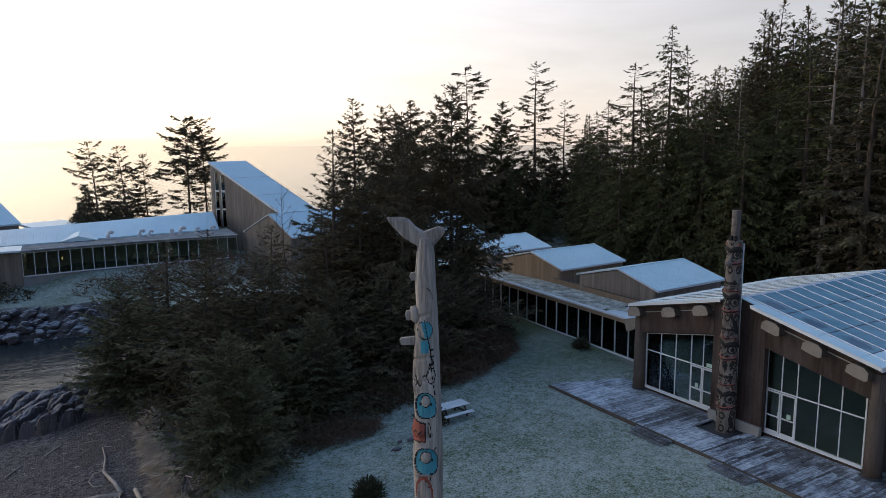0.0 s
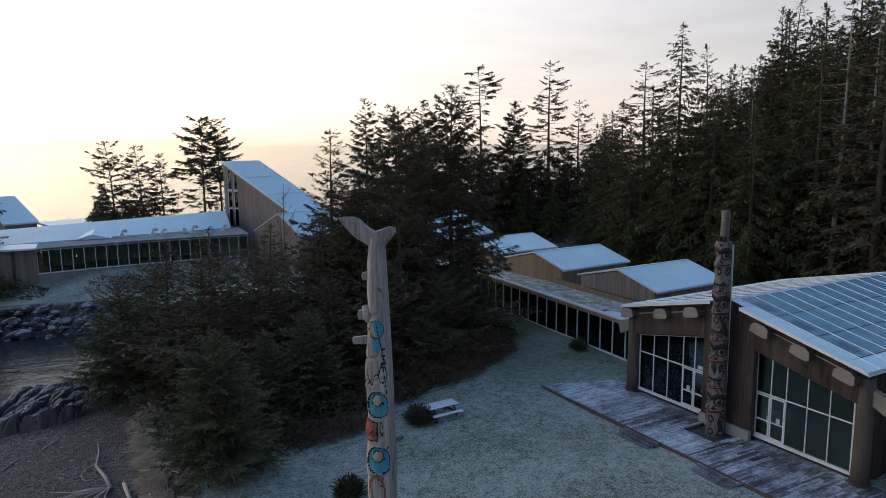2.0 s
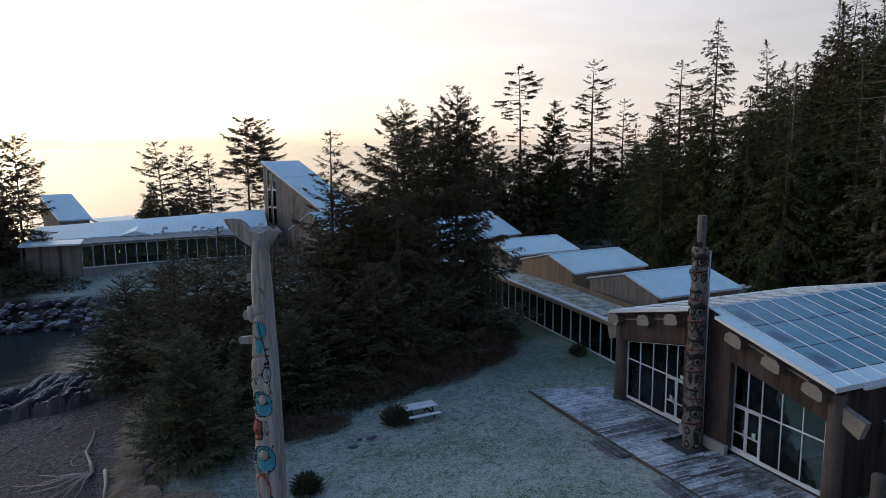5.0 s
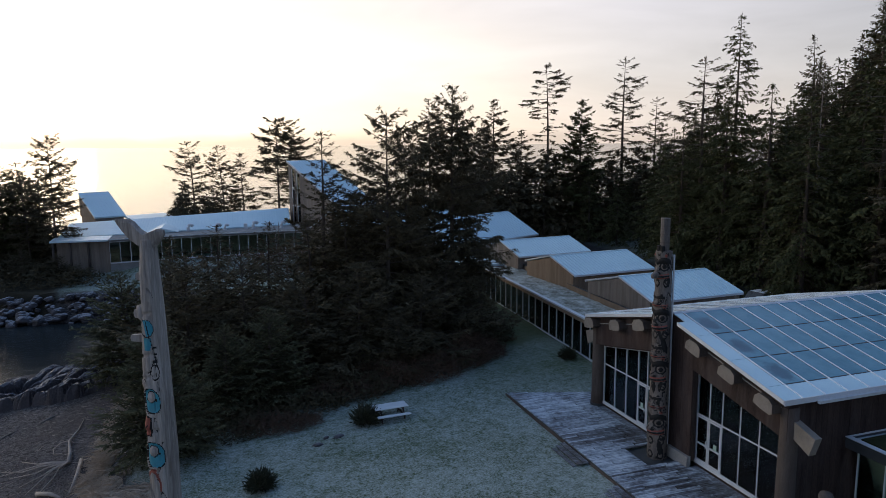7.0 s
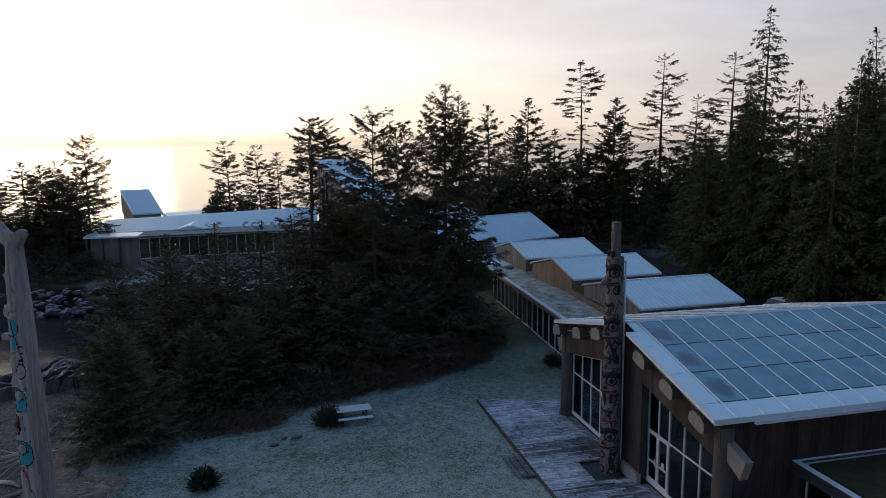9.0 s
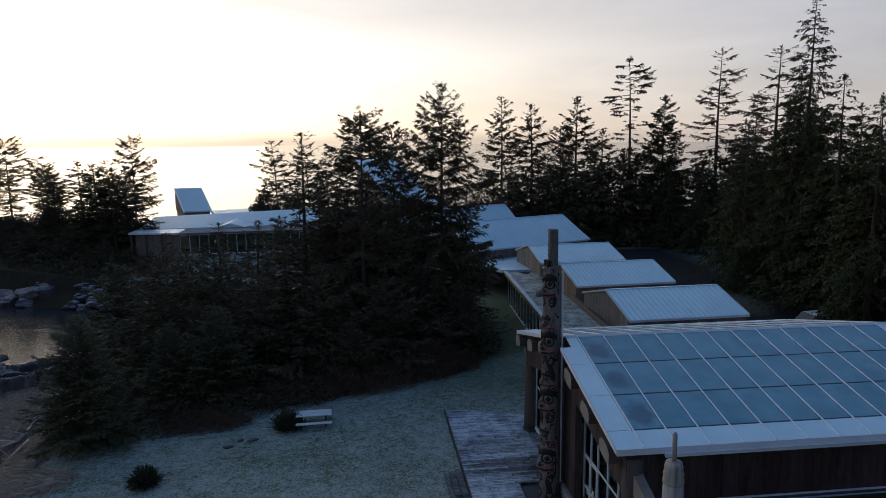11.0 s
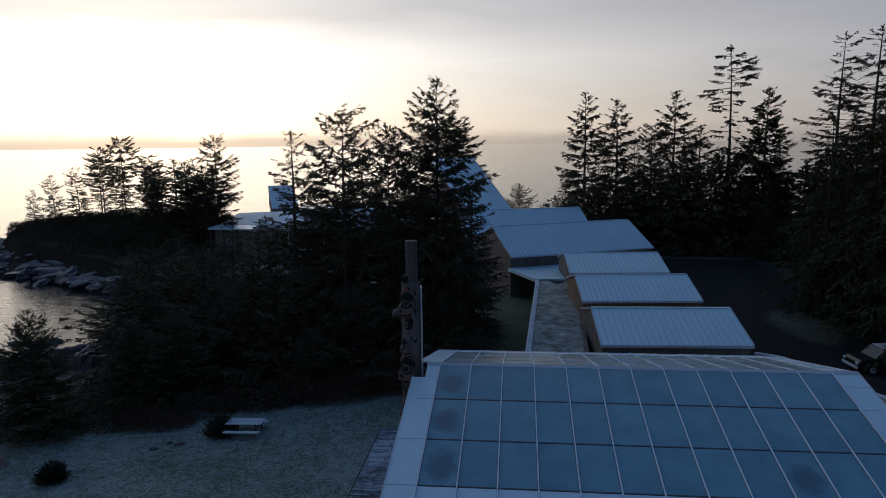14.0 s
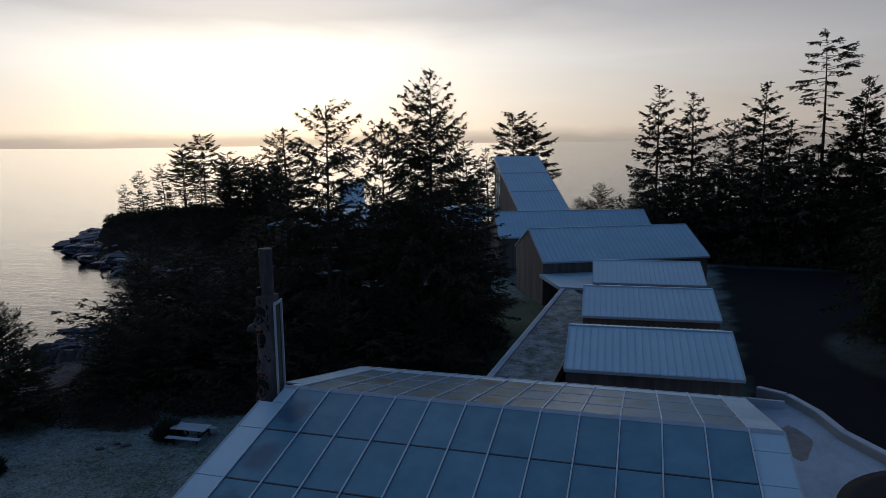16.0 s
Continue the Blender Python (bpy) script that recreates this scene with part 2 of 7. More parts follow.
def lawn_material():
    m = bpy.data.materials.new("frosty_ground")
    m.use_nodes = True
    N = Nodes(m.node_tree)
    co = N.add("ShaderNodeTexCoord").outputs["Object"]
    a, b, c = N.noise(co, 0.22, 4.0, 0.6), N.noise(co, 2.2, 5.0, 0.7, 0.3), N.noise(co, 9.0, 5.0, 0.75)
    painted = N.add("ShaderNodeVertexColor")
    painted.layer_name = "zone"
    grass = N.mix(b, (0.045, 0.075, 0.032), (0.10, 0.12, 0.055))
    frost = N.add("ShaderNodeClamp", {0: N.math("MULTIPLY_ADD", N.math("SUBTRACT", c, 0.5), 3.6, N.math("MULTIPLY_ADD", N.math("SUBTRACT", b, 0.5), 1.6, N.math("MULTIPLY_ADD", a, 1.2, -0.06)))}).outputs[0]
    lawn = N.mix(N.math("MULTIPLY", N.math("MULTIPLY", frost, 0.85), painted.outputs[1]), grass, (0.42, 0.475, 0.455))
    # shingle beach and forest soil by the mesh's own zones
    zone = N.add("ShaderNodeSeparateColor", {0: painted.outputs[0]})
    pebble = N.add("ShaderNodeTexVoronoi", {"Vector": co, "Scale": 8.0, "Randomness": 1.0})
    stone = N.mix(N.add("ShaderNodeSeparateColor", {0: pebble.outputs["Color"]}).outputs[0], (0.040, 0.036, 0.036), (0.20, 0.183, 0.18))
    stone = N.mix(N.ramp(a, [(0.4, 0.0), (0.6, 0.6)]), stone, (0.085, 0.073, 0.070))
    soil = N.mix(b, (0.022, 0.019, 0.013), (0.055, 0.047, 0.030))
    gravel = N.mix(c, (0.014, 0.014, 0.015), (0.034, 0.032, 0.031))
    col = N.mix(zone.outputs[0], lawn, stone)
    col = N.mix(zone.outputs[1], col, soil)
    col = N.mix(zone.outputs[2], col, gravel)
    h = N.math("ADD", N.math("MULTIPLY", c, 0.6), N.math("MULTIPLY", pebble.outputs["Distance"], N.math("MULTIPLY", zone.outputs[0], 2.0)))
    bmp = N.add("ShaderNodeBump", {"Strength": 0.9, "Distance": 0.09, "Height": h}).outputs[0]
    p = N.add("ShaderNodeBsdfPrincipled", {"Base Color": col, "Roughness": 0.9, "Normal": bmp, "Specular IOR Level": 0.12})
    N.tree.links.new(p.outputs[0], N.add("ShaderNodeOutputMaterial").inputs[0])
    return m


def sea_material():
    m = bpy.data.materials.new("sea_water")
    m.use_nodes = True
    N = Nodes(m.node_tree)
    co = N.add("ShaderNodeTexCoord").outputs["Object"]
    slant = N.add("ShaderNodeMapping", {0: co, 2: (0, 0, 0.5), 3: (0.35, 1.0, 1.0)}).outputs[0]
    h = N.math("ADD", N.math("MULTIPLY", N.noise(slant, 0.9, 3.0, 0.6, 0.3), 0.6), N.math("MULTIPLY", N.noise(slant, 0.05, 4.0, 0.6), 2.5))
    h = N.math("ADD", h, N.math("MULTIPLY", N.noise(slant, 3.2, 3.0, 0.6, 0.5), 0.32))
    bmp = N.add("ShaderNodeBump", {"Strength": 0.42, "Distance": 0.2, "Height": h}).outputs[0]
    p = N.add("ShaderNodeBsdfPrincipled", {"Base Color": (0.018, 0.024, 0.026, 1), "Roughness": 0.1, "IOR": 1.34, "Normal": bmp})
    dull = N.add("ShaderNodeBsdfDiffuse", {"Color": (0.035, 0.045, 0.05, 1)})
    mx = N.add("ShaderNodeMixShader", {0: 0.15, 1: p.outputs[0], 2: dull.outputs[0]})
    N.tree.links.new(mx.outputs[0], N.add("ShaderNodeOutputMaterial").inputs[0])
    return m


def foliage(name, a, b, tip):
    m = bpy.data.materials.new(name)
    m.use_nodes = True
    N = Nodes(m.node_tree)
    r = N.add("ShaderNodeNewGeometry").outputs["Random Per Island"]
    ob = N.add("ShaderNodeObjectInfo").outputs["Random"]
    co = N.add("ShaderNodeTexCoord").outputs["Object"]
    f = N.add("ShaderNodeClamp", {0: N.math("MULTIPLY_ADD", r, 0.6, N.math("MULTIPLY_ADD", N.noise(co, 0.5, 2.0), 0.6, N.math("MULTIPLY_ADD", ob, 0.3, -0.25)))}).outputs[0]
    col = N.mix(f, a, b)
    # paler limb ends: young needles, plus lit tips over a shaded inside, painted in
    young = N.add("ShaderNodeVertexColor")
    young.layer_name = "tip"
    young = N.add("ShaderNodeSeparateColor", {0: young.outputs[0]}).outputs[0]
    col = N.mix(N.math("MULTIPLY", young, N.math("MULTIPLY_ADD", f, 0.6, 0.4)), col, tip)
    p = N.add("ShaderNodeBsdfPrincipled", {"Base Color": col, "Roughness": 0.8, "Specular IOR Level": 0.06})
    N.tree.links.new(p.outputs[0], N.add("ShaderNodeOutputMaterial").inputs[0])
    return m


M_roof = surface("frosted_metal_roof", (0.47, 0.68, 0.76), (0.64, 0.83, 0.88), 0.35, 0.36, 0.003, 18.0, (0.36, 0.52, 0.60), 0.3, spec=0.9)
M_seam = surface("frosted_metal_seam", (0.42, 0.61, 0.70), (0.56, 0.74, 0.81), 2.0, 0.6, 0.002)
M_trim = surface("white_painted_metal", (0.52, 0.56, 0.60), (0.68, 0.71, 0.74), 1.2, 0.45, 0.002, 30.0, (0.45, 0.44, 0.42), 0.35, spec=0.4)
M_bar = surface("pale_glazing_bar", (0.66, 0.74, 0.80), (0.80, 0.86, 0.90), 2.0, 0.45, 0.002, spec=0.4)
M_sign = surface("pale_green_sign", (0.30, 0.46, 0.38), (0.46, 0.60, 0.52), 4.0, 0.6, 0.001)
M_dark_trim = surface("dark_metal", (0.03, 0.035, 0.04), (0.06, 0.065, 0.07), 2.0, 0.5, 0.002, spec=0.4)
M_cedar = surface("weathered_cedar", (0.17, 0.14, 0.115), (0.30, 0.255, 0.215), 0.8, 0.8, 0.006, 22.0, (0.13, 0.11, 0.10), 0.5, stretch=(3, 3, 0.35), random_amt=0.5)
M_cedar_warm = surface("warm_cedar", (0.20, 0.145, 0.10), (0.33, 0.25, 0.185), 0.8, 0.8, 0.006, 22.0, (0.2, 0.14, 0.10), 0.4, stretch=(3, 3, 0.35), random_amt=0.5)
M_brown = surface("stained_brown_timber", (0.018, 0.0125, 0.012), (0.070, 0.049, 0.043), 1.1, 0.75, 0.010, 14.0, (0.11, 0.09, 0.088), 0.4, stretch=(2.5, 2.5, 0.5), random_amt=0.3)
M_log = surface("grey_weathered_log", (0.055, 0.043, 0.038), (0.125, 0.105, 0.094), 1.5, 0.8, 0.012, 14.0, (0.09, 0.07, 0.06), 0.5, stretch=(3.5, 3.5, 0.5))
M_endgrain = surface("pale_log_end", (0.15, 0.135, 0.12), (0.28, 0.25, 0.22), 2.0, 0.8, 0.006, 25.0, (0.2, 0.17, 0.13), 0.3)
M_totem = surface("silvered_cedar", (0.13, 0.112, 0.10), (0.52, 0.485, 0.45), 1.5, 0.8, 0.03, 8.0, (0.075, 0.058, 0.048), 0.75, stretch=(2.4, 2.4, 0.16))
M_totem_old = surface("old_carved_cedar", (0.085, 0.074, 0.067), (0.22, 0.195, 0.18), 1.8, 0.8, 0.015, 12.0, (0.06, 0.05, 0.045), 0.6, stretch=(2.2, 2.2, 0.5))
M_black = surface("black_paint", (0.012, 0.012, 0.013), (0.03, 0.03, 0.03), 3.0, 0.7, 0.006)
M_red = surface("faded_red_paint", (0.19, 0.048, 0.036), (0.30, 0.092, 0.070), 3.0, 0.75, 0.006, stain=(0.2, 0.12, 0.1))
M_blue = surface("turquoise_paint", (0.03, 0.20, 0.28), (0.06, 0.33, 0.42), 3.0, 0.7, 0.006, stain=(0.16, 0.24, 0.26))
M_deck = weathered_deck("frosted_deck_board", 0.12)
M_damp = weathered_deck("damp_deck_board", -0.20)
M_moss = surface("mossy_frosted_roof", (0.105, 0.10, 0.068), (0.64, 0.67, 0.63), 1.3, 0.9, 0.14, 5.0, (0.075, 0.07, 0.035), 0.7)
M_sedum = surface("green_roof_planting", (0.018, 0.022, 0.010), (0.06, 0.066, 0.028), 2.5, 0.9, 0.06, 12.0, (0.10, 0.075, 0.03), 0.4)
M_membrane = surface("pale_roof_membrane", (0.42, 0.49, 0.55), (0.62, 0.68, 0.72), 0.6, 0.6, 0.004, 12.0, (0.25, 0.24, 0.22), 0.5)
M_gravel = surface("gravelled_flat_roof", (0.15, 0.16, 0.16), (0.34, 0.35, 0.36), 1.2, 0.9, 0.02, 14.0, (0.12, 0.11, 0.09), 0.5)
M_concrete = surface("grey_concrete", (0.2, 0.2, 0.2), (0.34, 0.34, 0.33), 0.7, 0.85, 0.006, 15.0, (0.13, 0.12, 0.11), 0.4)
M_inside = surface("dim_interior_plaster", (0.34, 0.33, 0.29), (0.48, 0.46, 0.41), 0.5, 0.9, 0.002)
M_bark = surface("conifer_bark", (0.050, 0.040, 0.033), (0.115, 0.095, 0.080), 1.5, 0.9, 0.03, 10.0, stretch=(3, 3, 0.6))
M_snag = surface("bleached_bark", (0.16, 0.135, 0.12), (0.32, 0.28, 0.25), 1.5, 0.9, 0.03, 10.0, stretch=(3, 3, 0.6))
M_twig = surface("bare_twigs", (0.10, 0.075, 0.06), (0.19, 0.15, 0.12), 1.0, 0.9, 0.01)
M_rock = frosted_rock("wet_shore_rock", (0.020, 0.017, 0.019), (0.080, 0.070, 0.074), (0.22, 0.22, 0.25), 0.55, 0.45)
M_boulder = frosted_rock("frosted_boulder", (0.022, 0.021, 0.024), (0.095, 0.092, 0.100), (0.34, 0.36, 0.40), 0.75, 0.65)
M_drift = surface("bleached_driftwood", (0.24, 0.20, 0.17), (0.46, 0.40, 0.35), 2.0, 0.85, 0.01, 15.0)
M_straw = surface("dead_beach_grass", (0.34, 0.27, 0.20), (0.58, 0.48, 0.38), 2.0, 0.9, 0.01, random_amt=0.6)
M_frost_top = surface("frosted_table_board", (0.50, 0.54, 0.57), (0.70, 0.74, 0.76), 2.0, 0.7, 0.003, stretch=(0.5, 3, 1))
M_spruce = foliage("spruce_needles", (0.056, 0.047, 0.029), (0.108, 0.092, 0.057), (0.140, 0.120, 0.076))
M_young = foliage("young_spruce_needles", (0.046, 0.045, 0.025), (0.100, 0.101, 0.058), (0.21, 0.215, 0.13))
M_cedar_leaf = foliage("cedar_foliage", (0.046, 0.049, 0.023), (0.076, 0.080, 0.036), (0.086, 0.090, 0.042))
M_bush = foliage("dark_shrub_leaves", (0.03, 0.036, 0.022), (0.09, 0.09, 0.06), (0.12, 0.12, 0.08))
M_brush = foliage("brown_winter_brush", (0.07, 0.045, 0.032), (0.20, 0.13, 0.095), (0.15, 0.1, 0.07))
M_glass = glass("window_glass")
M_pane = frosted_pane("frosted_roof_glass")
M_pane_melt = frosted_pane("melting_roof_glass", melt=0.6)
# north panes: paler base paints the reflected sky glare, ochre stains on top
M_pane_stain_glare = frosted_pane("stained_glare_roof_glass", stain=0.85, low=(0.25, 0.34, 0.36), high=(0.36, 0.46, 0.48))
M_lawn = lawn_material()
M_sea = sea_material()


# ---- mesh helpers ----
class Shape:
    """Collects vertices and faces of one mesh; each face may carry a material slot."""

    def __init__(self):
        self.v, self.f, self.s = [], [], []

    def add(self, verts, faces, slot=0, m=None):
        k = len(self.v)
        self.v += [tuple(m @ Vector(p)) for p in verts] if m else [tuple(p) for p in verts]
        self.f += [tuple(k + i for i in f) for f in faces]
        self.s += [slot] * len(faces)
        return self

    def box(self, x0, x1, y0, y1, z0, z1, m=None, c=0.0, slot=0):
        """A box; c chamfers its edges."""
        if c <= 0:
            v = [(x, y, z) for z in (z0, z1) for x, y in ((x0, y0), (x1, y0), (x1, y1), (x0, y1))]
            return self.add(v, [(3, 2, 1, 0), (4, 5, 6, 7), (0, 1, 5, 4), (1, 2, 6, 5), (2, 3, 7, 6), (3, 0, 4, 7)], slot, m)
        bm = bmesh.new()
        bmesh.ops.create_cube(bm, size=1.0, matrix=Matrix.Translation(((x0 + x1) / 2, (y0 + y1) / 2, (z0 + z1) / 2)) @ Matrix.Diagonal((x1 - x0, y1 - y0, z1 - z0, 1)))
        bmesh.ops.bevel(bm, geom=bm.edges[:], offset=c, segments=1, affect="EDGES")
        bm.verts.index_update()
        self.add([p.co[:] for p in bm.verts], [[p.index for p in f.verts] for f in bm.faces], slot, m)
        bm.free()
        return self

    def prism(self, pts, d, m=None, slot=0):
        """pts: an outline in 3D, counter-clockwise seen from the tip of d; extruded by the vector d."""
        n = len(pts)
        d = Vector(d)
        v = [Vector(p) for p in pts] + [Vector(p) + d for p in pts]
        return self.add(v, [tuple(range(n - 1, -1, -1)), tuple(range(n, 2 * n))] + [(i, (i + 1) % n, n + (i + 1) % n, n + i) for i in range(n)], slot, m)

    def tube(self, pts, radii, sides=8, slot=0, cap=True, m=None):
        """A round bar along pts."""
        pts = [Vector(p) for p in pts]
        if not hasattr(radii, "__len__"):
            radii = [radii] * len(pts)
        v, f = [], []
        for i, p in enumerate(pts):
            t = (pts[min(i + 1, len(pts) - 1)] - pts[max(i - 1, 0)]).normalized()
            a = t.cross(Vector((0, 0, 1)) if abs(t.z) < 0.9 else Vector((1, 0, 0))).normalized()
            b = t.cross(a)
            v += [p + (a * math.cos(2 * math.pi * k / sides) + b * math.sin(2 * math.pi * k / sides)) * radii[i] for k in range(sides)]
        for i in range(len(pts) - 1):
            f += [(i * sides + k, i * sides + (k + 1) % sides, (i + 1) * sides + (k + 1) % sides, (i + 1) * sides + k) for k in range(sides)]
        if cap:
            f += [tuple(range(sides - 1, -1, -1)), tuple(range((len(pts) - 1) * sides, len(pts) * sides))]
        return self.add(v, f, slot, m)

    def mesh(self, name, materials, smooth=False):
        me = bpy.data.meshes.new(name)
        me.from_pydata(self.v, [], self.f)
        for m in materials if isinstance(materials, (list, tuple)) else [materials]:
            me.materials.append(m)
        if any(self.s):
            me.polygons.foreach_set("material_index", self.s)
        bm = bmesh.new()
        bm.from_mesh(me)
        bmesh.ops.recalc_face_normals(bm, faces=bm.faces)
        bm.to_mesh(me)
        bm.free()
        if smooth:
            me.polygons.foreach_set("use_smooth", [True] * len(me.polygons))
        me.update()
        return me


def part(name, shape, material, parent, label="", smooth=False):
    """Links a Shape (or a mesh) as one object under a thing or a part."""
    me = shape.mesh(name, material, smooth) if isinstance(shape, Shape) else shape
    ob = new(name, me)
    ob.parent = parent
    return tagged(ob, label)


def thing(name, m, label, category, group="", kind=""):
    ob = new(name)
    ob.matrix_basis = m
    ob.empty_display_size = 0.3
    return tagged(ob, label, category, group, kind)


def solo(name, shape, material, label, category, group="", kind="", smooth=False, m=None):
    ob = new(name, shape.mesh(name, material, smooth) if isinstance(shape, Shape) else shape)
    if m:
        ob.matrix_basis = m
    return tagged(ob, label, category, group, kind)


# ---- ground and sea ----
SEA = -3.6
COAST = np.array([(-16, -120), (-12, 0), (-10, 36), (-8, 48), (-6.5, 54), (-9, 58.5), (-4, 60.5), (1, 62), (3, 69), (1, 76.5), (-6, 77.5), (-14, 78), (-24, 81), (-33, 85), (-47, 91.5), (-58, 100), (-70, 107.5),
                  (-73, 114), (-62, 122), (-30, 132), (10, 144), (60, 156), (130, 178), (260, 210), (420, 225), (420, -120)], float)
BANK = np.array([(-2, -120), (2, 0), (4, 22), (5, 28), (5, 34), (4.5, 40), (4, 46), (4, 54), (5, 63), (6.5, 70), (4, 79.5), (-6, 80.5), (-14, 81.5), (-24, 85), (-33, 89), (-46, 96), (-55, 103), (-60, 109),
                 (-56, 117), (-30, 127), (10, 138), (60, 149), (130, 170), (260, 200), (410, 214), (410, -120)], float)


def inside_and_distance(px, py, poly):
    inside = np.zeros(px.shape, bool)
    dist = np.full(px.shape, 1e9)
    for (x0, y0), (x1, y1) in zip(poly, np.roll(poly, -1, 0)):
        hit = ((y0 > py) != (y1 > py)) & (px < (x1 - x0) * (py - y0) / (y1 - y0 + 1e-12) + x0)
        inside ^= hit
        t = np.clip(((px - x0) * (x1 - x0) + (py - y0) * (y1 - y0)) / ((x1 - x0) ** 2 + (y1 - y0) ** 2), 0, 1)
        dist = np.minimum(dist, np.hypot(px - x0 - t * (x1 - x0), py - y0 - t * (y1 - y0)))
    return inside, dist


def wobble(x, y, s, seed=0.0):
    """Cheap smooth noise, about -1 to 1."""
    return (np.sin(x * s + 1.3 * np.sin(y * s * 0.83 + seed)) + np.sin(y * s * 1.21 + 1.7 * np.sin(x * s * 0.71 + seed * 2)) + 0.6 * np.sin((x + y) * s * 1.9 + seed * 3)) / 2.6


def smooth01(a):
    a = np.clip(a, 0, 1)
    return a * a * (3 - 2 * a)


def ground_height(px, py):
    px, py = np.asarray(px, float), np.asarray(py, float)
    land, dc = inside_and_distance(px, py, COAST)
    top, db = inside_and_distance(px, py, BANK)
    lawn = -1.25 + 0.76 * smooth01((px - 8) / 17) - 0.15 * smooth01((5 - px) / 5)
    lawn = lawn + (-0.4 - lawn) * smooth01((py - 38) / 20)
    lawn = lawn + 0.32 * smooth01((px - 29) / 3) * smooth01((py - 35) / 3)
    lawn = lawn - 0.5 * smooth01((py - 66) / 6) * smooth01((px + 20) / 8) * smooth01((16 - px) / 8) * smooth01((90 - py) / 8)
    lawn = lawn + 1.05 * smooth01((py - 81) / 7) * smooth01((px + 6) / 7) * smooth01((26 - px) / 6) * smooth01((110 - py) / 8)
    lawn = lawn - 0.85 * np.exp(-(((px - 58.3) / 4.5) ** 2 + ((py - 50.8) / 4.5) ** 2))
    mound = 3.2 * np.exp(-(((px + 36) / 26) ** 2 + ((py - 106) / 12) ** 2))
    hill = 0.13 * np.maximum(0, px - 66) + 0.02 * np.maximum(0, px - 66) * smooth01((py - 20) / 60)
    hill = hill * smooth01((112 - py) / 30)
    plateau = lawn + mound + np.minimum(hill, 30) + 0.05 * wobble(px, py, 0.45) + 0.025 * wobble(px, py, 1.7, 2.0)
    a = dc / (dc + db + 1e-6)
    shore = SEA - 0.05 + 1.75 * np.minimum(a / 0.86, 1) ** 0.8
    rise = smooth01((a - 0.80) / 0.2)
    beach = shore + (plateau - shore) * rise + 0.06 * wobble(px, py, 0.9, 1.0)
    sea_bed = SEA - 0.1 - 0.25 * np.minimum(dc, 8)
    return np.where(top, plateau, np.where(land, beach, sea_bed))


def ground_z(x, y):
    return float(ground_height(np.array([x]), np.array([y]))[0])


def build_ground():
    def axis(lo, a, b, hi, fine, coarse):
        left = lo + (a - lo) * (1 - (1 - np.linspace(0, 1, coarse)) ** 1.0)
        return np.unique(np.concatenate([left, np.arange(a, b, fine), np.linspace(b, hi, coarse)]).round(3))
    xs, ys = axis(-80, -14, 60, 420, 0.5, 60), axis(-120, 12, 96, 225, 0.5, 60)
    gx, gy = np.meshgrid(xs, ys)
    gz = ground_height(gx, gy)
    nx, ny = len(xs), len(ys)
    me = bpy.data.meshes.new("ground")
    v = np.stack([gx, gy, gz], -1).reshape(-1, 3)
    i = np.arange((ny - 1) * (nx - 1))
    r, c = i // (nx - 1), i % (nx - 1)
    q = np.stack([r * nx + c, r * nx + c + 1, (r + 1) * nx + c + 1, (r + 1) * nx + c], 1)
    me.from_pydata(v.tolist(), [], q.tolist())
    x, y = v[:, 0], v[:, 1]
    top, db = inside_and_distance(x, y, BANK)
    ragged = 0.8 * wobble(x, y, 0.8, 4.0) + 0.5 * wobble(x, y, 2.1, 1.0)
    beach = np.where(top, smooth01((0.7 - db + ragged) / 1.4), 1.0)
    # bare soil under the trees: the clump by the beach, the point, the woods to the east
    under = smooth01((y - 37.5 - 0.42 * (x - 12) + ragged) / 3) * smooth01((29 - x - 0.0 * y + ragged) / 3) * smooth01((72 - y) / 4)
    under = under * (1 - beach) * smooth01((x - 1.5 + 0.5 * ragged) / 3)
    under = np.maximum(under, smooth01((x - 64 + 2 * ragged) / 5))
    under = np.maximum(under, smooth01((y - 93.5) / 2) * smooth01((x - 40) / 4))
    under = np.maximum(under, smooth01((y - 98) / 4))
    under = np.maximum(under, smooth01((-8 - x) / 3) * smooth01((y - 75) / 2))
    road = smooth01((x - 46 + ragged) / 2) * smooth01((64 - x + ragged) / 2) * smooth01((y - 28) / 3) * smooth01((96 - y) / 4)
    island = np.exp(-(((x - 56) / 3.2) ** 2 + ((y - 60) / 6.5) ** 2))
    road = road * (1 - 0.75 * smooth01((island - 0.45) / 0.2))
    under = np.maximum(under, 0.6 * smooth01((island - 0.3) / 0.2))
    # less frost close under the trees and beside the corridor
    frost = 1 - 0.75 * smooth01((y - 35.5 - 0.42 * (x - 12) + 1.5 * ragged) / 5) * smooth01((40 - x) / 4) * smooth01((75 - y) / 6)
    frost = frost - 0.5 * smooth01((x - 22) / 8) * smooth01((y - 33) / 6) * smooth01((62 - y) / 5)
    frost = np.clip(frost, 0.12, 1)
    col = me.color_attributes.new("zone", "FLOAT_COLOR", "POINT")
    col.data.foreach_set("color", np.stack([beach, under, road, frost], 1).astype(np.float32).ravel())
    me.polygons.foreach_set("use_smooth", [True] * len(me.polygons))
    me.materials.append(M_lawn)
    return tagged(new("ground", me), "frosted lawn running down to a grey shingle beach", "ground", kind="structure")


